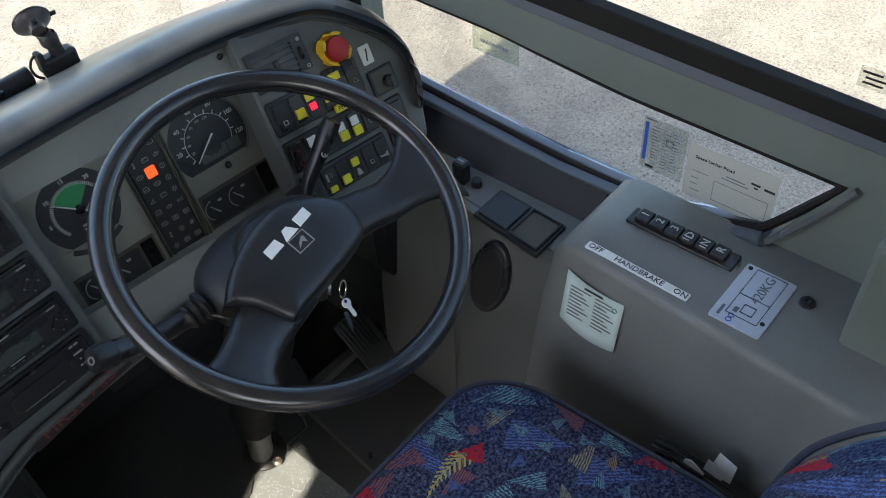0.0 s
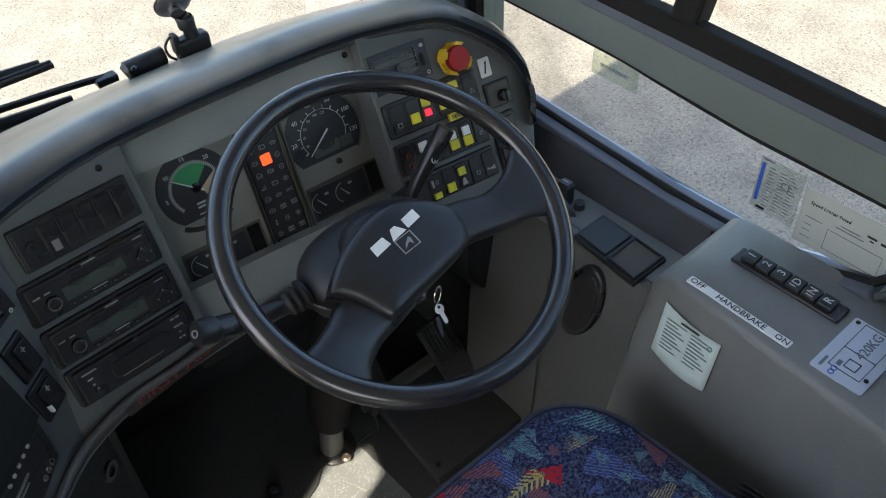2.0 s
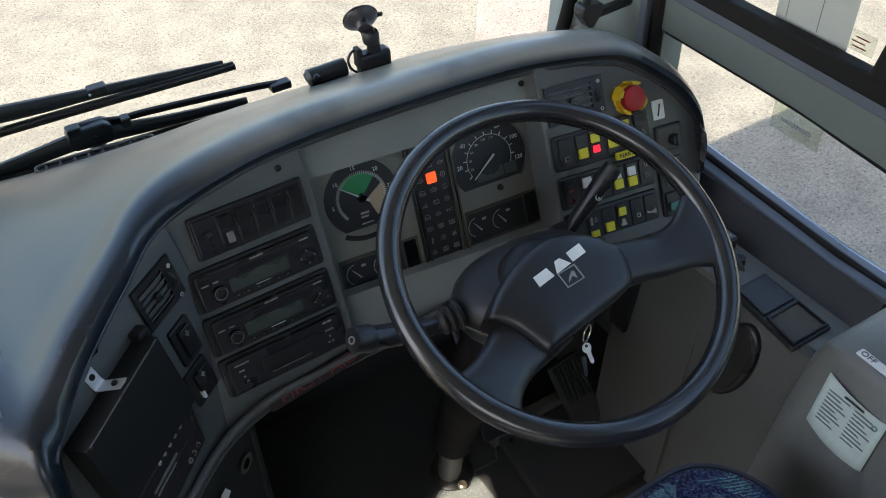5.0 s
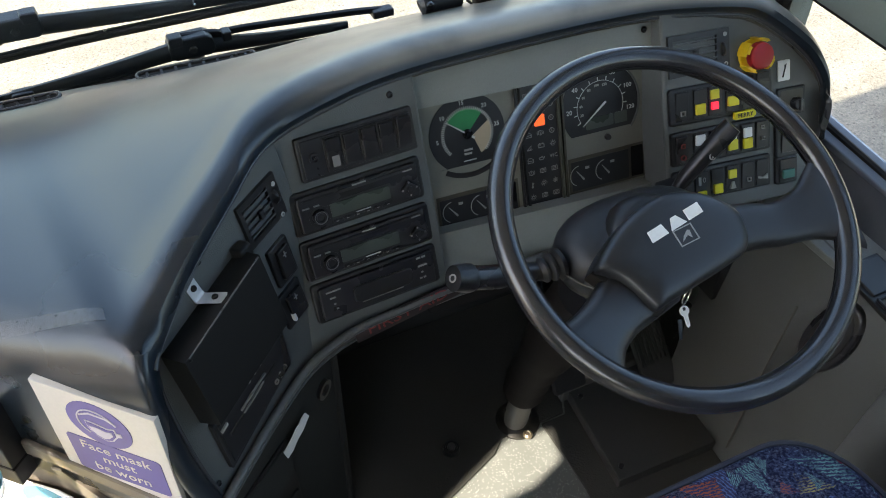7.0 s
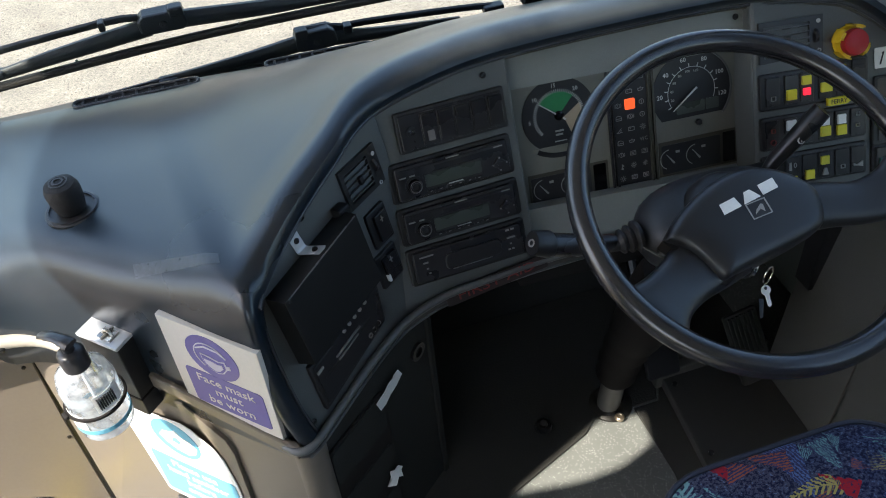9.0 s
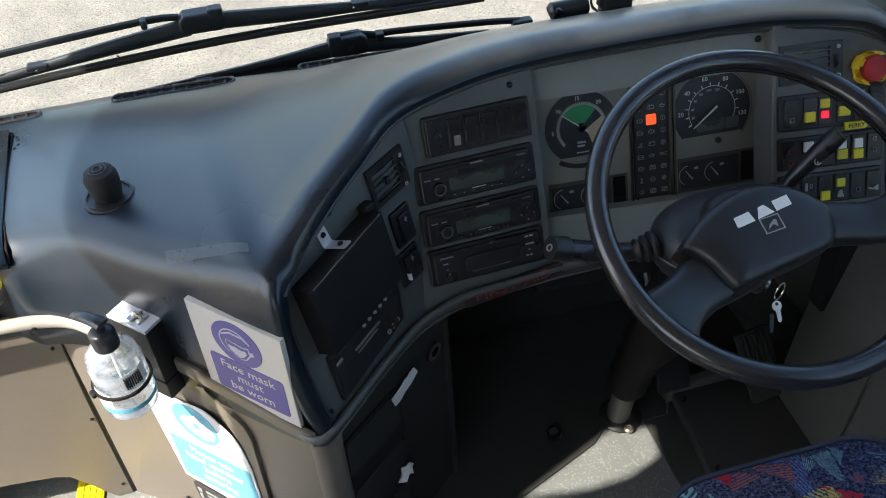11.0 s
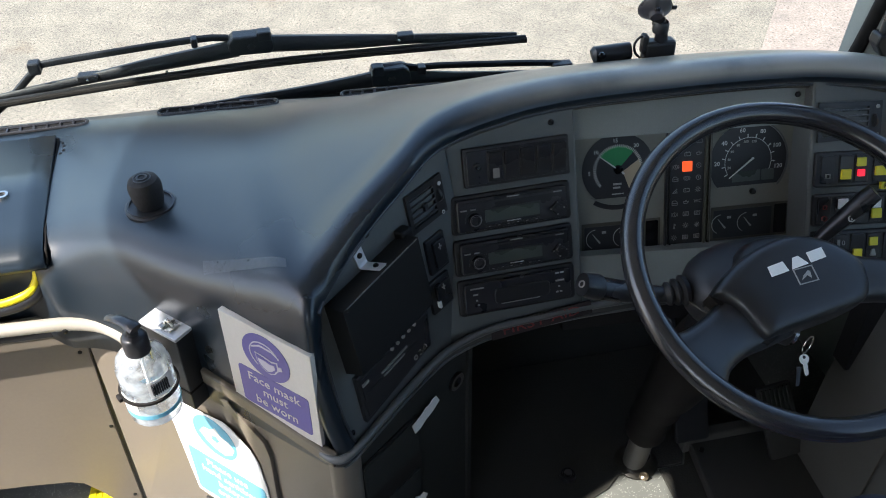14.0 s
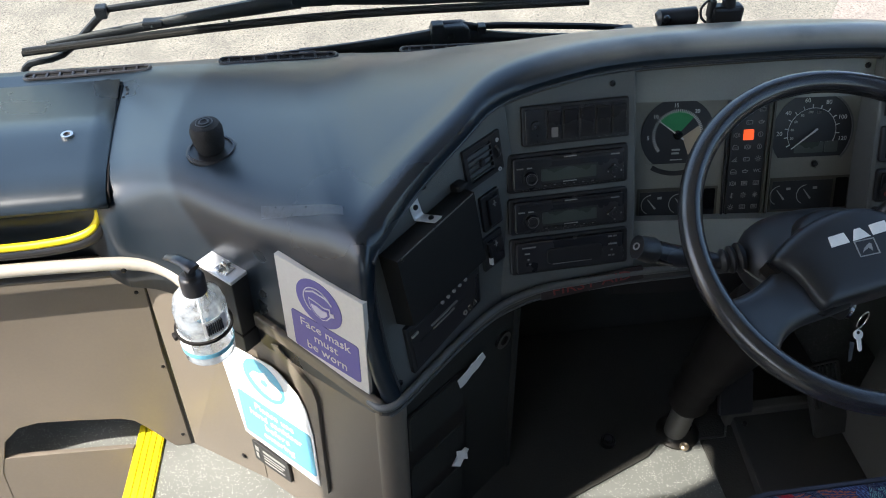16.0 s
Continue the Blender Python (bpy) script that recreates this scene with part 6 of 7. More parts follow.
# ---- wipers outside ----
def wiper(blade, arms, link, head, cap, clips, rivets, label):
    """Blade on a two-armed yoke with its head, the thin parallel rod and the joints. All in x, z of the outer face."""
    ob = thing("windscreen_wiper", Matrix(), label, "wiper", "wipers")
    y = .90
    part("blade", tube(smooth_path([(x, y - .012, z) for x, z in blade], 4), .0052, 8, flat=1.2), RUBBER, ob)
    part("blade_spine", tube(smooth_path([(x, y - .004, z + .0048) for x, z in blade], 4), .0042, 8, flat=.8), WIPERBLACK, ob)
    for pts, radii in arms:
        line = smooth_path([(x, y + .004, z) for x, z in pts], 4)
        wide = [v.x for v in smooth_path([(r, 0, 0) for r in radii], 4)]
        part("arm", tube(line, wide, 10, flat=1.25), WIPERBLACK, ob, smooth=True)
    part("link_rod", tube(smooth_path([(x, y + .010, z) for x, z in link], 3), .0068, 8, flat=1.1), WIPERBLACK, ob, smooth=True)
    x0, x1, z0, z1 = head
    body = part("head", slab([(x0, z0 + .006), (x0 + .010, z0), (x1 - .010, z0 - .002), (x1, z0 + .008), (x1 - .004, z1 - .006), (x1 - .016, z1), (x0 + .012, z1), (x0, z1 - .010)], .012, -.026, .005), WIPERBLACK, ob, at=Matrix.Translation((0, y, 0)) @ Matrix.Rotation(radians(90), 4, "X"))
    part("bolt", lathe([(.0075, .011), (.0068, .015), (.003, .016), (0, .0155)], 14), BLACK, body, at=Matrix.Translation(((x0 + x1) / 2, (z0 + z1) / 2 - .002, 0)))
    part("head_cap", block(cap[0], cap[1], y - .013, y + .014, cap[2], cap[3], .004), WIPERBLACK, ob)
    for a, c, d, e in clips:
        part("clip", block(a, c, y - .008, y + .016, d, e, .003), WIPERBLACK, ob)
    for x, z in rivets:
        part("rivet", lathe([(.003, 0), (.0026, .0012), (0, .0016)], 8, at=Matrix.Translation((x, y - .0165, z)) @ Matrix.Rotation(radians(90), 4, "X")), STEEL, ob)
    return ob


wiper([(-1.266, .659), (-1.05, .673), (-.797, .686), (-.55, .690), (-.132, .682)],
      [([(-1.22, .667), (-1.12, .680), (-1.015, .692), (-.90, .706), (-.80, .716), (-.72, .724)], [.005, .007, .008, .011, .013, .014]), ([(-.66, .727), (-.50, .713), (-.397, .706), (-.25, .695), (-.15, .688)], [.014, .012, .009, .007, .005])],
      [(-1.285, .600), (-1.267, .625), (-1.198, .640), (-1.120, .705), (-1.094, .725), (-1.060, .732), (-.805, .748), (-.735, .744)],
      (-.738, -.648, .714, .752), (-.680, -.652, .738, .758), [(-.806, -.794, .738, .756), (-1.112, -1.090, .716, .740), (-1.03, -.990, .690, .7035), (-.402, -.368, .7055, .7185)],
      [(-.861, .700), (-1.01, .699), (-.401, .714), (-.558, .703)], "black windscreen wiper with a double arm")
wiper([(-.89, .589), (-.727, .594), (-.583, .597), (-.30, .588), (-.12, .575)],
      [([(-.87, .600), (-.727, .606), (-.583, .612), (-.455, .622)], [.006, .008, .011, .014]), ([(-.385, .618), (-.27, .604), (-.118, .593)], [.013, .010, .007])],
      [(-.438, .645), (-.385, .640), (-.355, .633), (-.318, .634), (-.119, .616), (-.045, .606)],
      (-.462, -.377, .608, .648), (-.460, -.434, .634, .655), [(-.066, -.022, .596, .612), (-.362, -.345, .624, .642), (-.735, -.700, .602, .614)],
      [(-.712, .611)], "shorter black windscreen wiper with a double arm")
wp = thing("wiper_pivot", label="black wiper spindle on the front panel", category="wiper spindle")
part("spindle", tube([(-1.32, .90, .46), (-1.32, .945, .49), (-1.30, .955, .52)], .016, 12), SATIN, wp, smooth=True)
part("spindle_foot", block(-1.36, -1.28, .88, .95, .44, .49, .01), SATIN, wp)
wp2 = thing("wiper_pivot", label="black wiper spindle on the front panel", category="wiper spindle")
part("spindle", tube([(-.41, .90, .48), (-.41, .945, .58)], .016, 12), SATIN, wp2, smooth=True)
part("spindle_foot", block(-.45, -.37, .88, .95, .46, .51, .01), SATIN, wp2)


# ---- steering wheel and column ----
WHEEL = Matrix(((1, 0, 0, 0), (0, .89988, -.43614, .040), (0, .43614, .89988, .7608), (0, 0, 0, 1)))


def loft(path, half_width, half_depth, k=16):
    """Flattened limb along a path in the wheel's plane."""
    bm = bmesh.new()
    pts = smooth_path(path, 5)
    ws = [p.x for p in smooth_path([(v, 0, 0) for v in half_width], 5)]
    ds = [p.x for p in smooth_path([(v, 0, 0) for v in half_depth], 5)]
    rows = []
    for i, p in enumerate(pts):
        t = pts[min(i + 1, len(pts) - 1)] - pts[max(i - 1, 0)]
        side = Vector((-t.y, t.x, 0)).normalized()
        row = []
        for j in range(k):
            a = 2 * math.pi * j / k
            c, s = math.cos(a), math.sin(a)
            row.append(bm.verts.new(p + side * ws[i] * math.copysign(abs(c) ** .75, c) + Vector((0, 0, 1)) * ds[i] * math.copysign(abs(s) ** .75, s)))
        rows.append(row)
    for p, q in zip(rows, rows[1:]):
        for j in range(k):
            bm.faces.new((p[j], p[(j + 1) % k], q[(j + 1) % k], q[j]))
    bm.faces.new(rows[0][::-1])
    bm.faces.new(rows[-1])
    return bm


wheel = thing("steering_wheel", WHEEL, "large black two-spoke coach steering wheel with a padded hub", "steering wheel")
bm = bmesh.new()
rows = []
for i in range(96):
    a = 2 * math.pi * i / 96
    d = Vector((math.cos(a), math.sin(a), 0))
    rows.append([bm.verts.new(d * (.2297 + .0155 * math.cos(b)) + Vector((0, 0, .0165 * math.sin(b)))) for b in [2 * math.pi * j / 18 for j in range(18)]])
for i in range(96):
    p, q = rows[i], rows[(i + 1) % 96]
    for j in range(18):
        bm.faces.new((p[j], q[j], q[(j + 1) % 18], p[(j + 1) % 18]))
rim = part("rim", bm, RIMBLACK, wheel, "worn shiny black rim", smooth=True)
part("grip_seam", ring(0, 0, .2138, .2146, .0012, -.0012, 96), BLACK, rim)
part("spoke", loft([(.045, -.030, -.020), (.095, -.038, -.020), (.135, -.048, -.018), (.175, -.050, -.010), (.205, -.050, -.003), (.226, -.050, 0)], [.036, .031, .030, .036, .055, .072], [.020, .020, .018, .015, .012, .009]), WHEELBLACK, wheel, smooth=True)
part("spoke", loft([(-.050, -.050, -.032), (-.095, -.066, -.030), (-.130, -.082, -.024), (-.160, -.098, -.014), (-.182, -.112, -.005), (-.196, -.122, 0)], [.046, .042, .036, .037, .046, .056], [.022, .021, .018, .015, .012, .009]), WHEELBLACK, wheel, smooth=True)
pad_outline = [(-.128, -.020), (-.132, -.028), (-.124, -.034), (-.108, -.050), (-.0965, -.073), (-.088, -.092), (-.080, -.0975), (-.066, -.0945), (-.012, -.085), (.045, -.075), (.070, -.066), (.083, -.046), (.085, -.020), (.074, -.002), (.059, .013), (.040, .025), (.018, .033), (-.010, .035), (-.045, .028), (-.080, .014), (-.108, -.003)]
dense = smooth_path([(u, v, 0) for u, v in pad_outline + pad_outline[:1]], 3)[:-1]
mid = sum(dense, Vector()) / len(dense)
bm = bmesh.new()
rows = [[bm.verts.new((mid.x + (p.x - mid.x) * k, mid.y + (p.y - mid.y) * k, n)) for p in dense] for k, n in ((.96, -.060), (1.0, -.030), (1.0, -.010), (.988, -.0045), (.965, -.0008), (.93, .0018), (.87, .0042), (.76, .0060), (.58, .0070), (.30, .0072))]
for p, q in zip(rows, rows[1:]):
    for j in range(len(dense)):
        bm.faces.new((p[j], p[(j + 1) % len(dense)], q[(j + 1) % len(dense)], q[j]))
bm.faces.new(rows[-1])
part("hub_pad", bm, WHEELBLACK, wheel, smooth=True)
# black sheet paints the shade in the gap below the pad's edge
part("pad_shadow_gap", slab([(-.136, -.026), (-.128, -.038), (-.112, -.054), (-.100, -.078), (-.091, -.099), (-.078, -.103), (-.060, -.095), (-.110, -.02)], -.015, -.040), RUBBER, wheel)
turn6 = Matrix.Translation((-.0135, -.0065, .0072)) @ Matrix.Rotation(radians(11), 4, "Z") @ Matrix.Diagonal((.96, .86, 1, 1))
for u, poly in ((-.031, [(-.0145, -.0085), (.0135, -.0085), (.0115, .0085), (-.0125, .0085)]), (.001, [(-.0135, -.0085), (.0135, -.0085), (.0045, .0085), (-.0045, .0085)]), (.031, [(-.0125, -.0085), (.0125, -.0085), (.0135, .0085), (-.0115, .0085)])):
    part("emblem_block", slab([(u + x, y) for x, y in poly], .0012, -.001, .0004), PAPER, wheel, "plain white emblem block", at=turn6)
frame_bm = bmesh.new()
for r in ((-.015, .015, .0115, .0130), (-.015, .015, -.0130, -.0115), (-.015, -.0135, -.0115, .0115), (.0135, .015, -.0115, .0115)):
    slab([(r[0], r[2]), (r[1], r[2]), (r[1], r[3]), (r[0], r[3])], .0010, -.001, bm=frame_bm)
logo_at = turn6 @ Matrix.Translation((.0015, -.0235, 0)) @ Matrix.Rotation(radians(-5), 4, "Z")
part("emblem_frame", frame_bm, GREYMARK, wheel, at=logo_at)
part("emblem_mark", slab([(-.009, -.007), (-.004, .000), (.005, .006), (.008, .004), (.006, -.007), (.002, -.001)], .0010, -.001), GREYMARK, wheel, at=logo_at)

SHROUD = mat("shroud_plastic", (.020, .021, .023), .42, bump=.15, bs=900)
PEDALGREY = mat("pedal_rubber", (.042, .042, .039), .6, bump=.1)
col = thing("steering_column", label="black steering column with a rubber boot and metal foot", category="steering column")
part("shroud", tube(smooth_path([(0, .062, .715), (-.004, .080, .675), (-.010, .105, .610), (-.015, .135, .55)], 4), [.050, .060, .066, .068, .070, .070, .068, .064, .060, .056, .050, .045, .040], 20), BLACK, col, smooth=True)
bm = bmesh.new()
rows = []
for i in range(1, 14):
    a = math.pi * (i / 14 - .5)
    rows.append([bm.verts.new((.118 * math.cos(a) ** .6 * math.copysign(abs(math.cos(b)) ** .8, math.cos(b)), .108 + .075 * math.cos(a) ** .6 * math.copysign(abs(math.sin(b)) ** .8, math.sin(b)) - .15 * .058 * math.sin(a), .656 + .058 * math.copysign(abs(math.sin(a)) ** .8, math.sin(a)))) for b in [2 * math.pi * j / 28 for j in range(28)]])
for p, q in zip(rows, rows[1:]):
    for j in range(28):
        bm.faces.new((p[j], p[(j + 1) % 28], q[(j + 1) % 28], q[j]))
bm.faces.new(rows[0][::-1])
bm.faces.new(rows[-1])
part("shroud_cover", bm, SHROUD, col, smooth=True)
part("cover_seam", tube(smooth_path([(-.130, .108, .664), (-.105, .050, .668), (-.05, .034, .668)], 4), .0015, 6), DARK, col)
part("boot", tube(smooth_path([(-.036, .277, .115), (-.032, .262, .20), (-.024, .225, .32), (-.012, .165, .50)], 4), [.035, .041, .036, .043, .038, .045, .042, .049, .052, .056, .058, .057, .052], 20), RUBBER, col, smooth=True)
part("tube", tube([(-.040, .288, 0), (-.035, .274, .14)], .024, 18), mat("column_grey", (.105, .102, .090), .5, bump=.1), col, smooth=True)
part("foot_flange", lathe([(.046, 0), (.046, .004), (.038, .009), (.029, .016), (.026, .030)], 24), mat("flange_metal", (.035, .032, .026), .4, metal=.3, var=.4, vs=60), col, at=Matrix.Translation((-.032, .292, 0)), smooth=True)
part("foot_bolt", lathe([(.0095, 0), (.0095, .005), (.006, .008), (.004, .006), (0, .006)], 14), mat("worn_brass_bolt", (.42, .34, .24), .35, metal=.8, var=.2, vs=80), col, at=Matrix.Translation((-.033, .248, .008)))

st = thing("indicator_stalk", Matrix.Translation((.010, .010, -.004)), label="black indicator stalk with a ribbed bellows", category="stalk")
part("arm", tube(smooth_path([(-.10, .100, .664), (-.180, .100, .672), (-.220, .100, .684), (-.264, .099, .702)], 4), [.0100] * 4 + [.0140] * 4 + [.0160] * 5, 14), SATIN, st, smooth=True)
part("tip", tube([(-.262, .100, .702), (-.268, .099, .704), (-.288, .098, .713)], [.0180, .0190, .0165], 16), BLACK, st, smooth=True)
part("tip_mark", ring(0, 0, .0035, .0055, .001, 0, 12), DIMMARK, st, at=look((-.2895, .096, .716), (-.27, .1, .70)))
part("bellows", lathe([(.0, .0), (.026, .0), (.029, .004), (.029, .007), (.021, .011), (.0255, .015), (.0255, .018), (.018, .022), (.0225, .026), (.0225, .029), (.015, .034), (.012, .046), (.010, .056)], 22), BLACK, st, at=Matrix.Translation((-.128, .098, .672)) @ Matrix.Rotation(radians(-96), 4, "Y") @ Matrix.Diagonal((.78, .78, 1, 1)), smooth=True)
lv = thing("retarder_lever", label="flat black lever with a white symbol beside the wheel", category="lever")
part("arm", tube([(.140, .200, .615), (.158, .200, .648), (.208, .200, .705), (.222, .199, .722)], [.009, .013, .0165, .0155], 12, flat=.85), SATIN, lv, smooth=True)
part("root", block(.125, .160, .19, .23, .600, .625, .005), BLACK, lv)
lm = look((.186, .1885, .684), (.186, .28, .62))
part("symbol", ring(0, 0, .0042, .0056, .003, 0, 14), MARK, lv, at=lm)
part("symbol_bar", bars([(-.001, .001, -.003, .003)], .003, 0), MARK, lv, at=lm)

ky = thing("ignition_key", Matrix.Translation((.029, .031, -.014)), label="white headed ignition key on a wire ring", category="key")
part("barrel", tube([(-.010, .060, .600), (.020, .042, .590), (.024, .040, .588)], [.022, .020, .012], 16), BLACK, ky, smooth=True)
part("bezel", tube([(.021, .041, .590), (.026, .038, .588)], .0155, 16), STEEL, ky, smooth=True)
part("wire_ring", tube([(.040 + .010 * math.cos(a), .022 + .004 * math.cos(a), .582 + .016 * math.sin(a)) for a in [2 * math.pi * i / 24 for i in range(25)]], .0012, 6), STEEL, ky)
km = look((.036, .012, .556), (.02, .4, .20)) @ Matrix.Scale(.74, 4)
part("key_head", slab(disc(0, .006, .0105, 18), .0015, -.0015, .0005), PAPER, ky, at=km)
part("key_blade", slab([(-.0045, -.003), (.0045, -.003), (.0045, -.012), (.003, -.014), (.0045, -.017), (.003, -.026), (-.002, -.028), (-.0045, -.024)], .0012, -.0012), PAPER, ky, at=km)
part("key_hole", slab(disc(0, .010, .0035, 12), .0019, .0012), INK, ky, at=km)
part("second_key", slab([(-.006, .002), (.004, .002), (.003, -.035), (-.003, -.038)], .001, -.001), SATIN, ky, at=km @ Matrix.Translation((-.012, -.010, -.004)) @ Matrix.Rotation(radians(-18), 4, "Z"))

# ---- footwell ----
pl = thing("pedal_plate", label="dark raised floor plate under the pedals", category="floor plate")
part("plate", slab([(.065, .075), (.345, .065), (.330, .165), (.300, .30), (.085, .30)], .030, 0, .003), PEDALGREY, pl)
part("hinge_rail", block(.07, .33, .29, .315, .0, .05, .004), DARK, pl)
for x, y in ((.085, .10), (.30, .085), (.10, .27)):
    part("bolt", lathe([(.006, .03), (.005, .034), (0, .035)], 10), SCREWM, pl, at=Matrix.Translation((x, y, 0)))
ac = thing("accelerator_pedal", plane(.252, .258, .095, -6, .55) @ Matrix.Rotation(radians(12), 4, "Z"), "black ribbed accelerator pedal", "pedal")
part("plate", slab(rounded(-.036, .036, -.075, .085, .006), .008, -.004, .003), PEDALGREY, ac)
for k in range(7):
    part("rib", block(-.029 + k * .0088, -.0245 + k * .0088, -.010, .080, .007, .0135, .0008), PEDALGREY, ac)
part("arm", block(-.012, .012, -.09, -.05, -.05, 0, .004), SATIN, ac)
bp_ = thing("brake_pedal", plane(.075, .300, .10, 0, .5), "dark brake pedal beside the column", "pedal")
part("pad", slab(rounded(-.036, .036, -.045, .050, .006), .010, -.004, .003), BLACK, bp_)
part("arm", tube([(0, 0, -.01), (.0, .10, -.06), (0, .24, -.08)], .012, 10), SATIN, bp_)
fs = thing("floor_switch", Matrix.Translation((-.184, .284, .005)), "round black foot switch on the floor", "switch")
part("housing", lathe([(.017, 0), (.016, .012), (.012, .013), (.011, .008), (0, .008)], 18), BLACK, fs, smooth=True)
part("button", lathe([(.008, .006), (.008, .016), (0, .017)], 14), mat("worn_button", (.10, .10, .10), .4, metal=.5), fs, smooth=True)
cb = thing("hanging_cable", label="thin pale cable hanging in the dark footwell", category="cable")
part("cable", tube(smooth_path([(-.20, .58, .50), (-.205, .57, .36), (-.215, .575, .28), (-.235, .57, .20)], 5), .0022, 6), GREYMARK, cb)

# ---- driver's side console ----
sc = thing("side_console", label="grey moulded console beside the driver's seat", category="console")
bm = bmesh.new()
rows = []
for y, top_z, inset in ((-.152, .545, .010), (-.160, .590, .006), (-.172, .612, .003), (-.190, .623, .0), (-.24, .625, .0), (-.60, .625, -.026), (-1.2, .625, -.06)):
    e = .300 + inset
    prof = [(.228 + inset, .0), (.238 + inset, .30), (e - .016, min(.50, top_z - .04)), (e - .003, top_z - .018), (e + .001, top_z - .006), (e + .009, top_z), (.40, top_z), (.482, top_z)]
    rows.append([bm.verts.new((x, y, z)) for x, z in prof])
for p, q in zip(rows, rows[1:]):
    for j in range(len(p) - 1):
        bm.faces.new((p[j], p[j + 1], q[j + 1], q[j]))
bm.faces.new(rows[0])
o = part("body", bm, CONSOLE, sc, smooth=True)
part("shelf", slab([(.140, .345), (.140, .480), (-.24, .480), (-.24, .330)], .540, .525, .003), CONSOLE, sc, at=SHELF_TOP)
bm = bmesh.new()
rows = []
for y, x0 in ((-.158, .318), (-.02, .330), (.10, .338), (.24, .342)):
    rows.append([bm.verts.new((x, y, z)) for x, z in ((x0 - .055, 0), (x0 - .040, .25), (x0 - .008, .45), (x0 + .002, .520), (x0 + .010, .537), (x0 + .022, .541))])
for p, q in zip(rows, rows[1:]):
    for j in range(5):
        bm.faces.new((p[j], p[j + 1], q[j + 1], q[j]))
# same plastic as the body; the darker grey paints the flank's shade
part("flank", bm, FLANKSHADE, sc, "lower console side with shade put into its darker grey", smooth=True)
part("flank_seam", tube([(.292, .03, .46), (.286, .035, .30), (.280, .04, .05)], .0018, 6), DARK, sc)
part("front_well", slab([(-.24, .30), (-.20, .30), (-.20, .55), (-.24, .55)], 0, -.05), BLACK, sc, at=FLANK)
part("rear_riser", block(.362, .484, -1.2, -.560, .60, .80, .008), BARGREY, sc, "grey boxed-in panel under the window")
part("console_plug", lathe([(.011, .0), (.010, .004), (.004, .005), (0, .003)], 18), BLACK, sc, at=Matrix.Translation((.400, -.5035, .625)))
spk = thing("door_speaker", plane(.322, -.030, .436, -90, .15), "oval black loudspeaker grille in the console side", "loudspeaker")
part("rim", slab([(.040 * math.cos(a) * 1.0 + .012 * math.sin(a), .082 * math.sin(a)) for a in [2 * math.pi * i / 36 for i in range(36)]], .016, -.01, .006, 3), SATIN, spk, smooth=True)
part("mesh", slab([(.030 * math.cos(a) + .010 * math.sin(a), .068 * math.sin(a)) for a in [2 * math.pi * i / 30 for i in range(30)]], .0175, .012, .002), BLACK, spk)
tr = thing("storage_tray", SHELF_TOP @ Matrix.Translation((0, 0, .541)), "black two-part storage tray sunk in the console", "tray")
part("base", slab([(-.016, .331), (-.016, .405), (.122, .398), (.122, .316)], .006, -.004, .002), BLACK, tr)
part("front_lid", slab([(-.010, .336), (-.010, .400), (.052, .396), (.052, .330)], .010, .004, .002), BLACK, tr)
part("rear_well", slab([(.060, .331), (.060, .393), (.116, .391), (.116, .323)], .0075, .004, .001), DARK, tr)
part("rear_rim", tube([(.060, .330, .009), (.116, .322, .009), (.117, .392, .009), (.060, .395, .009), (.060, .330, .009)], .003, 8), BLACK, tr)
hb = thing("brake_valve", SHELF_TOP @ Matrix.Translation((-.088, .388, .540)), "small black hand valve with a printed cap", "valve")
part("block", block(-.013, .013, -.010, .010, 0, .040, .003), BLACK, hb)
part("cap", block(-.011, .011, -.0085, .0085, .040, .044, .002), SATIN, hb)
part("mark", bars([(-.006, .006, -.0015, .0015)], .0450, .0435), GREYMARK, hb)
part("stem", lathe([(.010, 0), (.009, .012), (0, .014)], 14), BLACK, hb, at=Matrix.Translation((.028, .006, 0)))

gs = thing("gear_selector", SHELF_TOP @ Matrix.Translation((.313, .4065, .622)), "black push-button gear selector with six keys", "gear selector")
part("base", slab(rounded(-.085, .085, -.0165, .0165, .003), .008, -.002, .002), SATIN, gs)
for k, ch in enumerate("123DNR"):
    u = -.062 + k * .0242
    b = part("button", slab(rounded(u - .0110, u + .0110, -.0115, .0125, .002), .0165, .007, .002), BLACK, gs)
    part("legend", lettering(ch, .0175, u, .001, .0169, 90), MARK, b)
part("under_mark", bars([(.004, .014, -.0098, -.0085), (.030, .040, -.0098, -.0085)], .0174, .0162), MARK, gs)
hs = thing("handbrake_strip", SHELF_TOP @ Matrix.Translation((.294, .3150, .6255)) @ Matrix.Rotation(radians(-1.5), 4, "Z"), "white label strip with black handbrake lettering", "label")
part("strip", slab(rounded(-.083, .083, -.0072, .0072, .002), .0008, -.004), PAPER, hs)
part("wording", lettering("HANDBRAKE", .0135, .004, .0, .0011), INK, hs)
part("wording", lettering("OFF", .0135, -.068, .0, .0011), INK, hs)
part("wording", lettering("ON", .0135, .070, .0, .0011), INK, hs)
wpl = thing("weight_plate", SHELF_TOP @ Matrix.Translation((.4455, .3615, .6255)), "silver plate about luggage weight with a case symbol", "plate")
part("plate", slab(rounded(-.036, .036, -.058, .058, .004), .0016, -.002, .0004), ALU, wpl)
part("wording", lettering("420KG", .019, .004, .022, .0020, 90), GREYINK, wpl)
part("case_symbol", ring(.004, -.022, .0105, .0120, .0023, .0014, 4, 45, 405), INK, wpl)
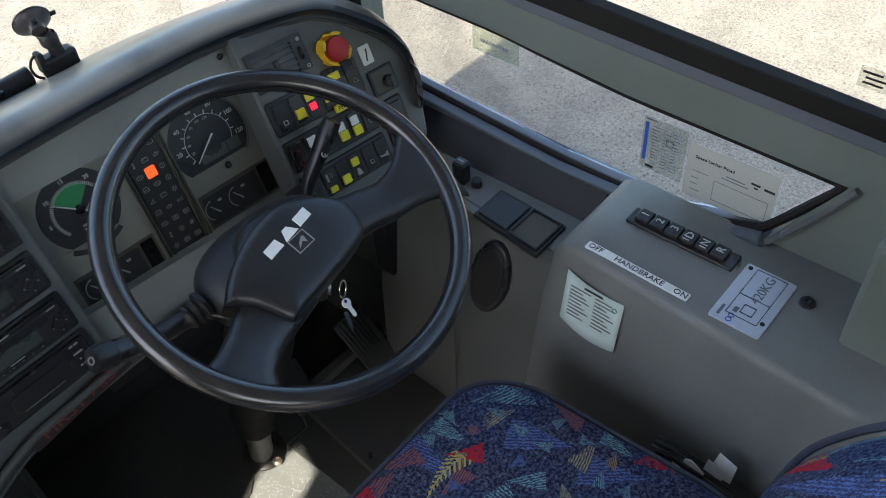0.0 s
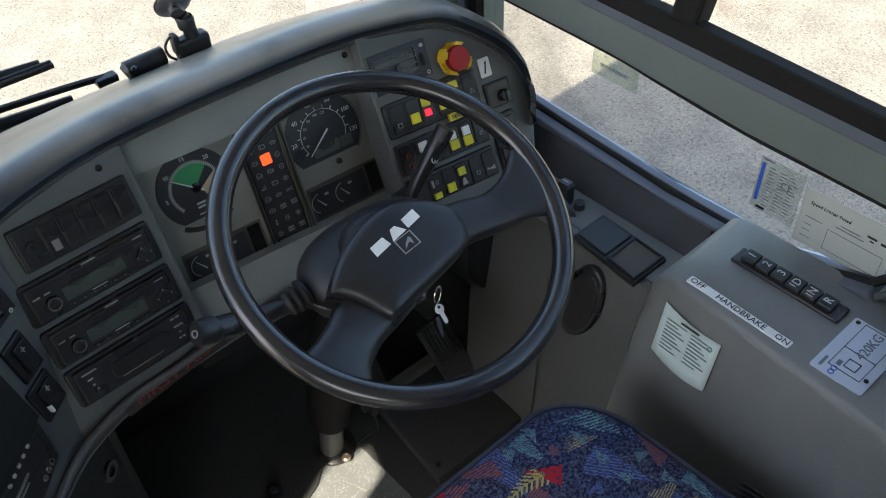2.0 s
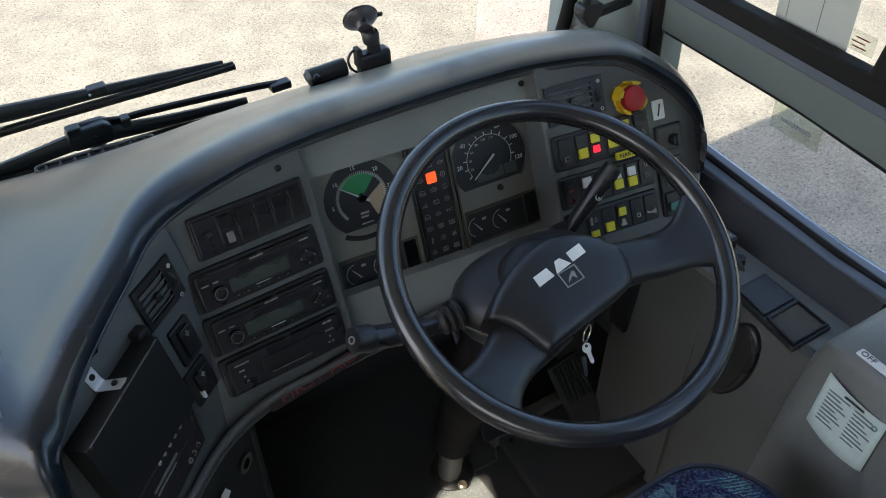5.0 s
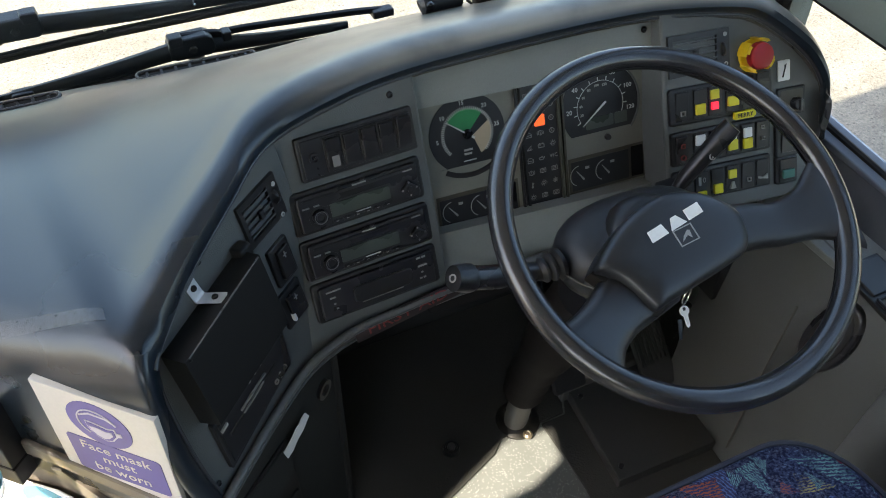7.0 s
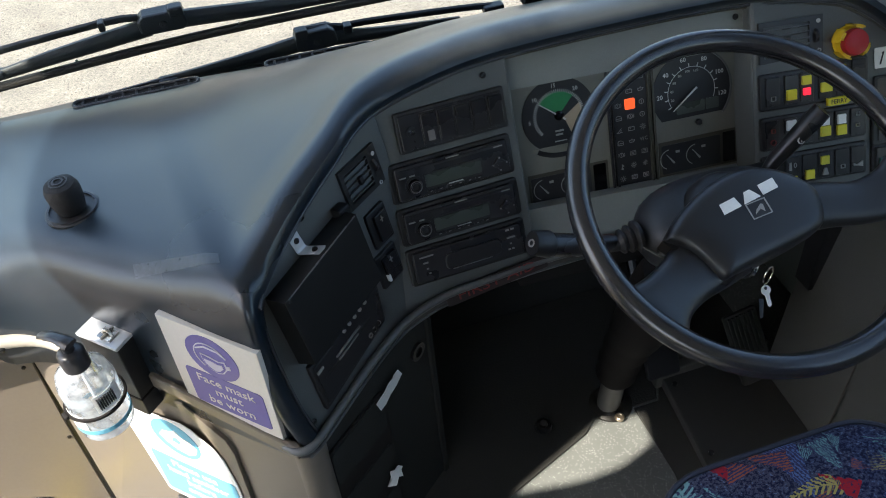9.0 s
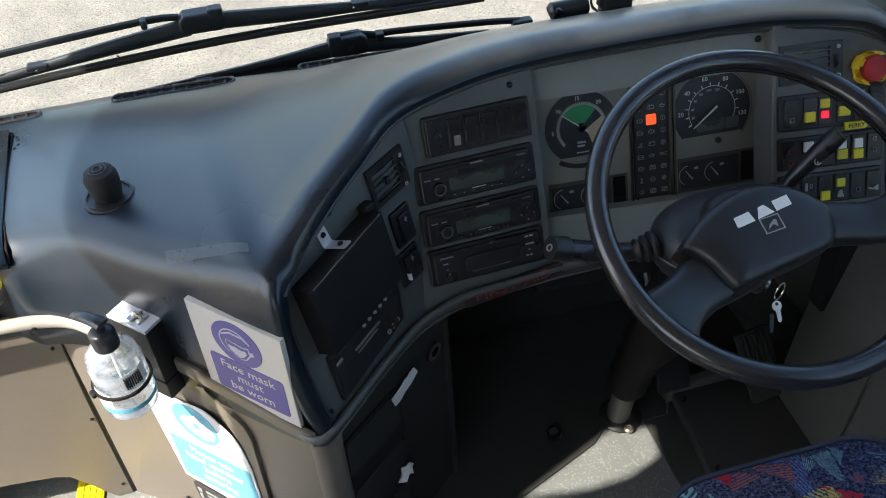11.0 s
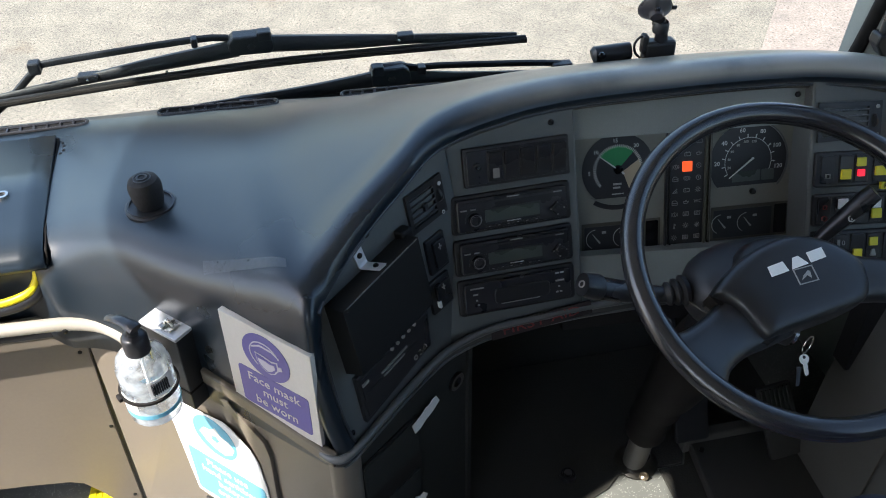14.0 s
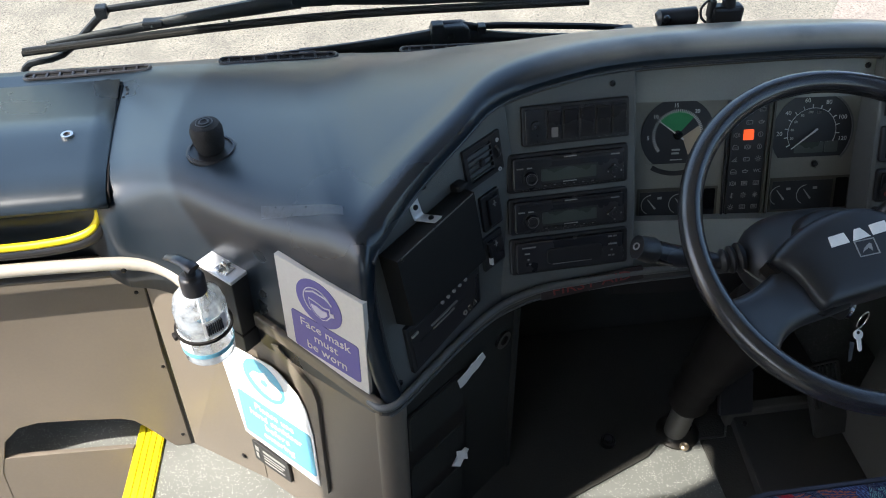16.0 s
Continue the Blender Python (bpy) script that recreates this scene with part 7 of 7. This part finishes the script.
part("border", bars([(-.020, .024, .0530, .0538), (-.020, .024, -.0400, -.0392), (-.020, -.0192, -.040, .0538), (.0232, .024, -.040, .0538), (-.020, .024, .0000, .0008)], .0022, .0014), INK, wpl)
for v in (-.050, -.042):
    part("badge", ring(-.010, v, .0030, .0042, .0022, .0014, 14), BLUEINK, wpl)
part("badge_text", bars([(-.013, -.007, -.034, -.024), (-.028, -.024, -.05, -.03)], .0022, .0014), GREYINK, wpl)
for u, v in ((-.029, .050), (.029, -.032)):
    part("screw", lathe([(.0035, .001), (.003, .003), (0, .0035)], 10), SCREWM, wpl, at=Matrix.Translation((u, v, 0)))
no = thing("driver_notice", plane(.2935, -.1985, .5905, -91, .18) @ Matrix.Scale(.97, 4), "pale green printed notice on the console side", "notice")
bm = bmesh.new()
rows = []
for i in range(9):
    s = i / 8
    rows.append([bm.verts.new((s * .102, -.004 - .014 * s * (1 - s) * 4 * .5 - v * .096 - .010 * s, .0025 + .003 * math.sin(s * 3.1) * (v))) for v in (0, .25, .5, .75, 1)])
for p, q in zip(rows, rows[1:]):
    for j in range(4):
        bm.faces.new((p[j], p[j + 1], q[j + 1], q[j]))
o = part("sheet", bm, GREENPAPER, no, smooth=True)
t = o.modifiers.new("thickness", "SOLIDIFY")
t.thickness = .0006
part("print", bars([(.012 + .044 * c, .012 + .044 * c + .036 - .007 * ((r * 2 + c) % 3), -.028 - .0068 * r, -.0262 - .0068 * r) for r in range(9) for c in (0, 1)], .0062, .0056), GREYINK, no)
part("heading", bars([(.035, .068, -.0215, -.018)], .0062, .0056), INK, no)
part("seal", ring(.090, -.030, .003, .0042, .0064, .0056, 14), mat("green_ink", (.05, .30, .16), .6, var=0), no)

# ---- driver's seat ----
seat = thing("coach_seat", Matrix.Translation((-.04, -.39, 0)), "driver's seat in blue patterned moquette with dark piping", "seat")


def cushion(poly, z0, z1, bev, dome):
    bm = slab(poly, z1, z0)
    top = [f for f in bm.faces if all(v.co.z > (z0 + z1) / 2 for v in f.verts)]
    r = bmesh.ops.inset_region(bm, faces=top, thickness=bev * 2.2, depth=bev * .45)
    inner_faces = top
    r = bmesh.ops.inset_region(bm, faces=inner_faces, thickness=bev * 2.2, depth=dome)
    return bevelled(bm, bev, 4, 30)


outline = [(u * (.93 - .10 * (v + .235) / .46) * (1.09 if u < 0 else 1.0), v + .008) for u, v in rounded(-.228, .226, -.235, .226, .11, 8)]
part("cushion", cushion(outline, .37, .486, .016, .006), SEAT, seat, smooth=True)
part("piping", tube([(u * 1.003, v * 1.003, .479) for u, v in outline + outline[:1]], .0042, 8), PIPING, seat, smooth=True)
part("pan", slab(rounded(-.170, .160, -.225, .212, .08), .372, .30, .01), BLACK, seat)
part("pedestal", block(-.16, .16, -.19, .15, .0, .31, .02), BLACK, seat)
BACK = [(-.165, .40, .205), (-.168, .475, .222), (-.190, .607, .236), (-.224, .682, .240), (-.262, .739, .240), (-.31, .80, .238), (-.35, .90, .232), (-.38, 1.0, .215), (-.40, 1.06, .17), (-.41, 1.08, .10)]


def backrest(k=28):
    """Padded back that leans away, its front lightly hollowed."""
    bm = bmesh.new()
    rows = []
    for p in smooth_path(BACK, 4):
        y, z, w = p
        row = []
        for i in range(k):
            a = 2 * math.pi * i / k
            c, s_ = math.cos(a), math.sin(a)
            row.append(bm.verts.new((w * math.copysign(abs(c) ** .5, c), y - .06 + .06 * math.copysign(abs(s_) ** .6, s_), z)))
        rows.append(row)
    for p, q in zip(rows, rows[1:]):
        for i in range(k):
            bm.faces.new((p[i], p[(i + 1) % k], q[(i + 1) % k], q[i]))
    bm.faces.new(rows[0][::-1])
    bm.faces.new(rows[-1])
    return bm


part("backrest", backrest(), SEAT, seat, smooth=True)
line = smooth_path(BACK, 4)
for side in (-1, 1):
    part("back_piping", tube([(side * p[2] * .985, p[0] - .016, p[1]) for p in line], .005, 8), PIPING, seat, smooth=True)
dp = thing("document_pocket", plane(.214, -.46, .43, -90, .08), "black net pocket stuffed with white papers beside the seat", "pocket")
part("pocket", slab(rounded(-.045, .110, -.15, -.004, .01), .010, -.012, .003), BLACK, dp)
for n in (.012, .002, -.008):
    part("pocket_wire", tube(smooth_path([(-.048, .002, n), (-.02, .006, n), (.05, -.002, n), (.10, -.008, n)], 4), .0022, 8), SATIN, dp, smooth=True)
part("paper", slab([(.030, -.02), (.034, .050), (.062, .044), (.066, -.02)], .0006, 0), PAPER, dp, at=Matrix.Translation((0, 0, -.006)) @ Matrix.Rotation(radians(-6), 4, "Z"))
part("paper", slab([(.024, -.02), (.026, .026), (.052, .022), (.054, -.02)], .0006, 0), PAPER, dp, at=Matrix.Translation((0, 0, -.003)) @ Matrix.Rotation(radians(-4), 4, "Z"))
part("folded_paper", slab([(-.002, -.03), (-.002, .006), (.006, .012), (.030, .004), (.030, -.03)], .003, 0, .001), PAPER, dp, at=Matrix.Translation((0, 0, .003)) @ Matrix.Rotation(radians(-10), 4, "Z"))
part("leaflet", slab([(-.010, -.018), (-.014, -.002), (.040, -.016), (.036, -.030)], .0006, 0), PAPER, dp, at=Matrix.Translation((0, 0, .0135)))
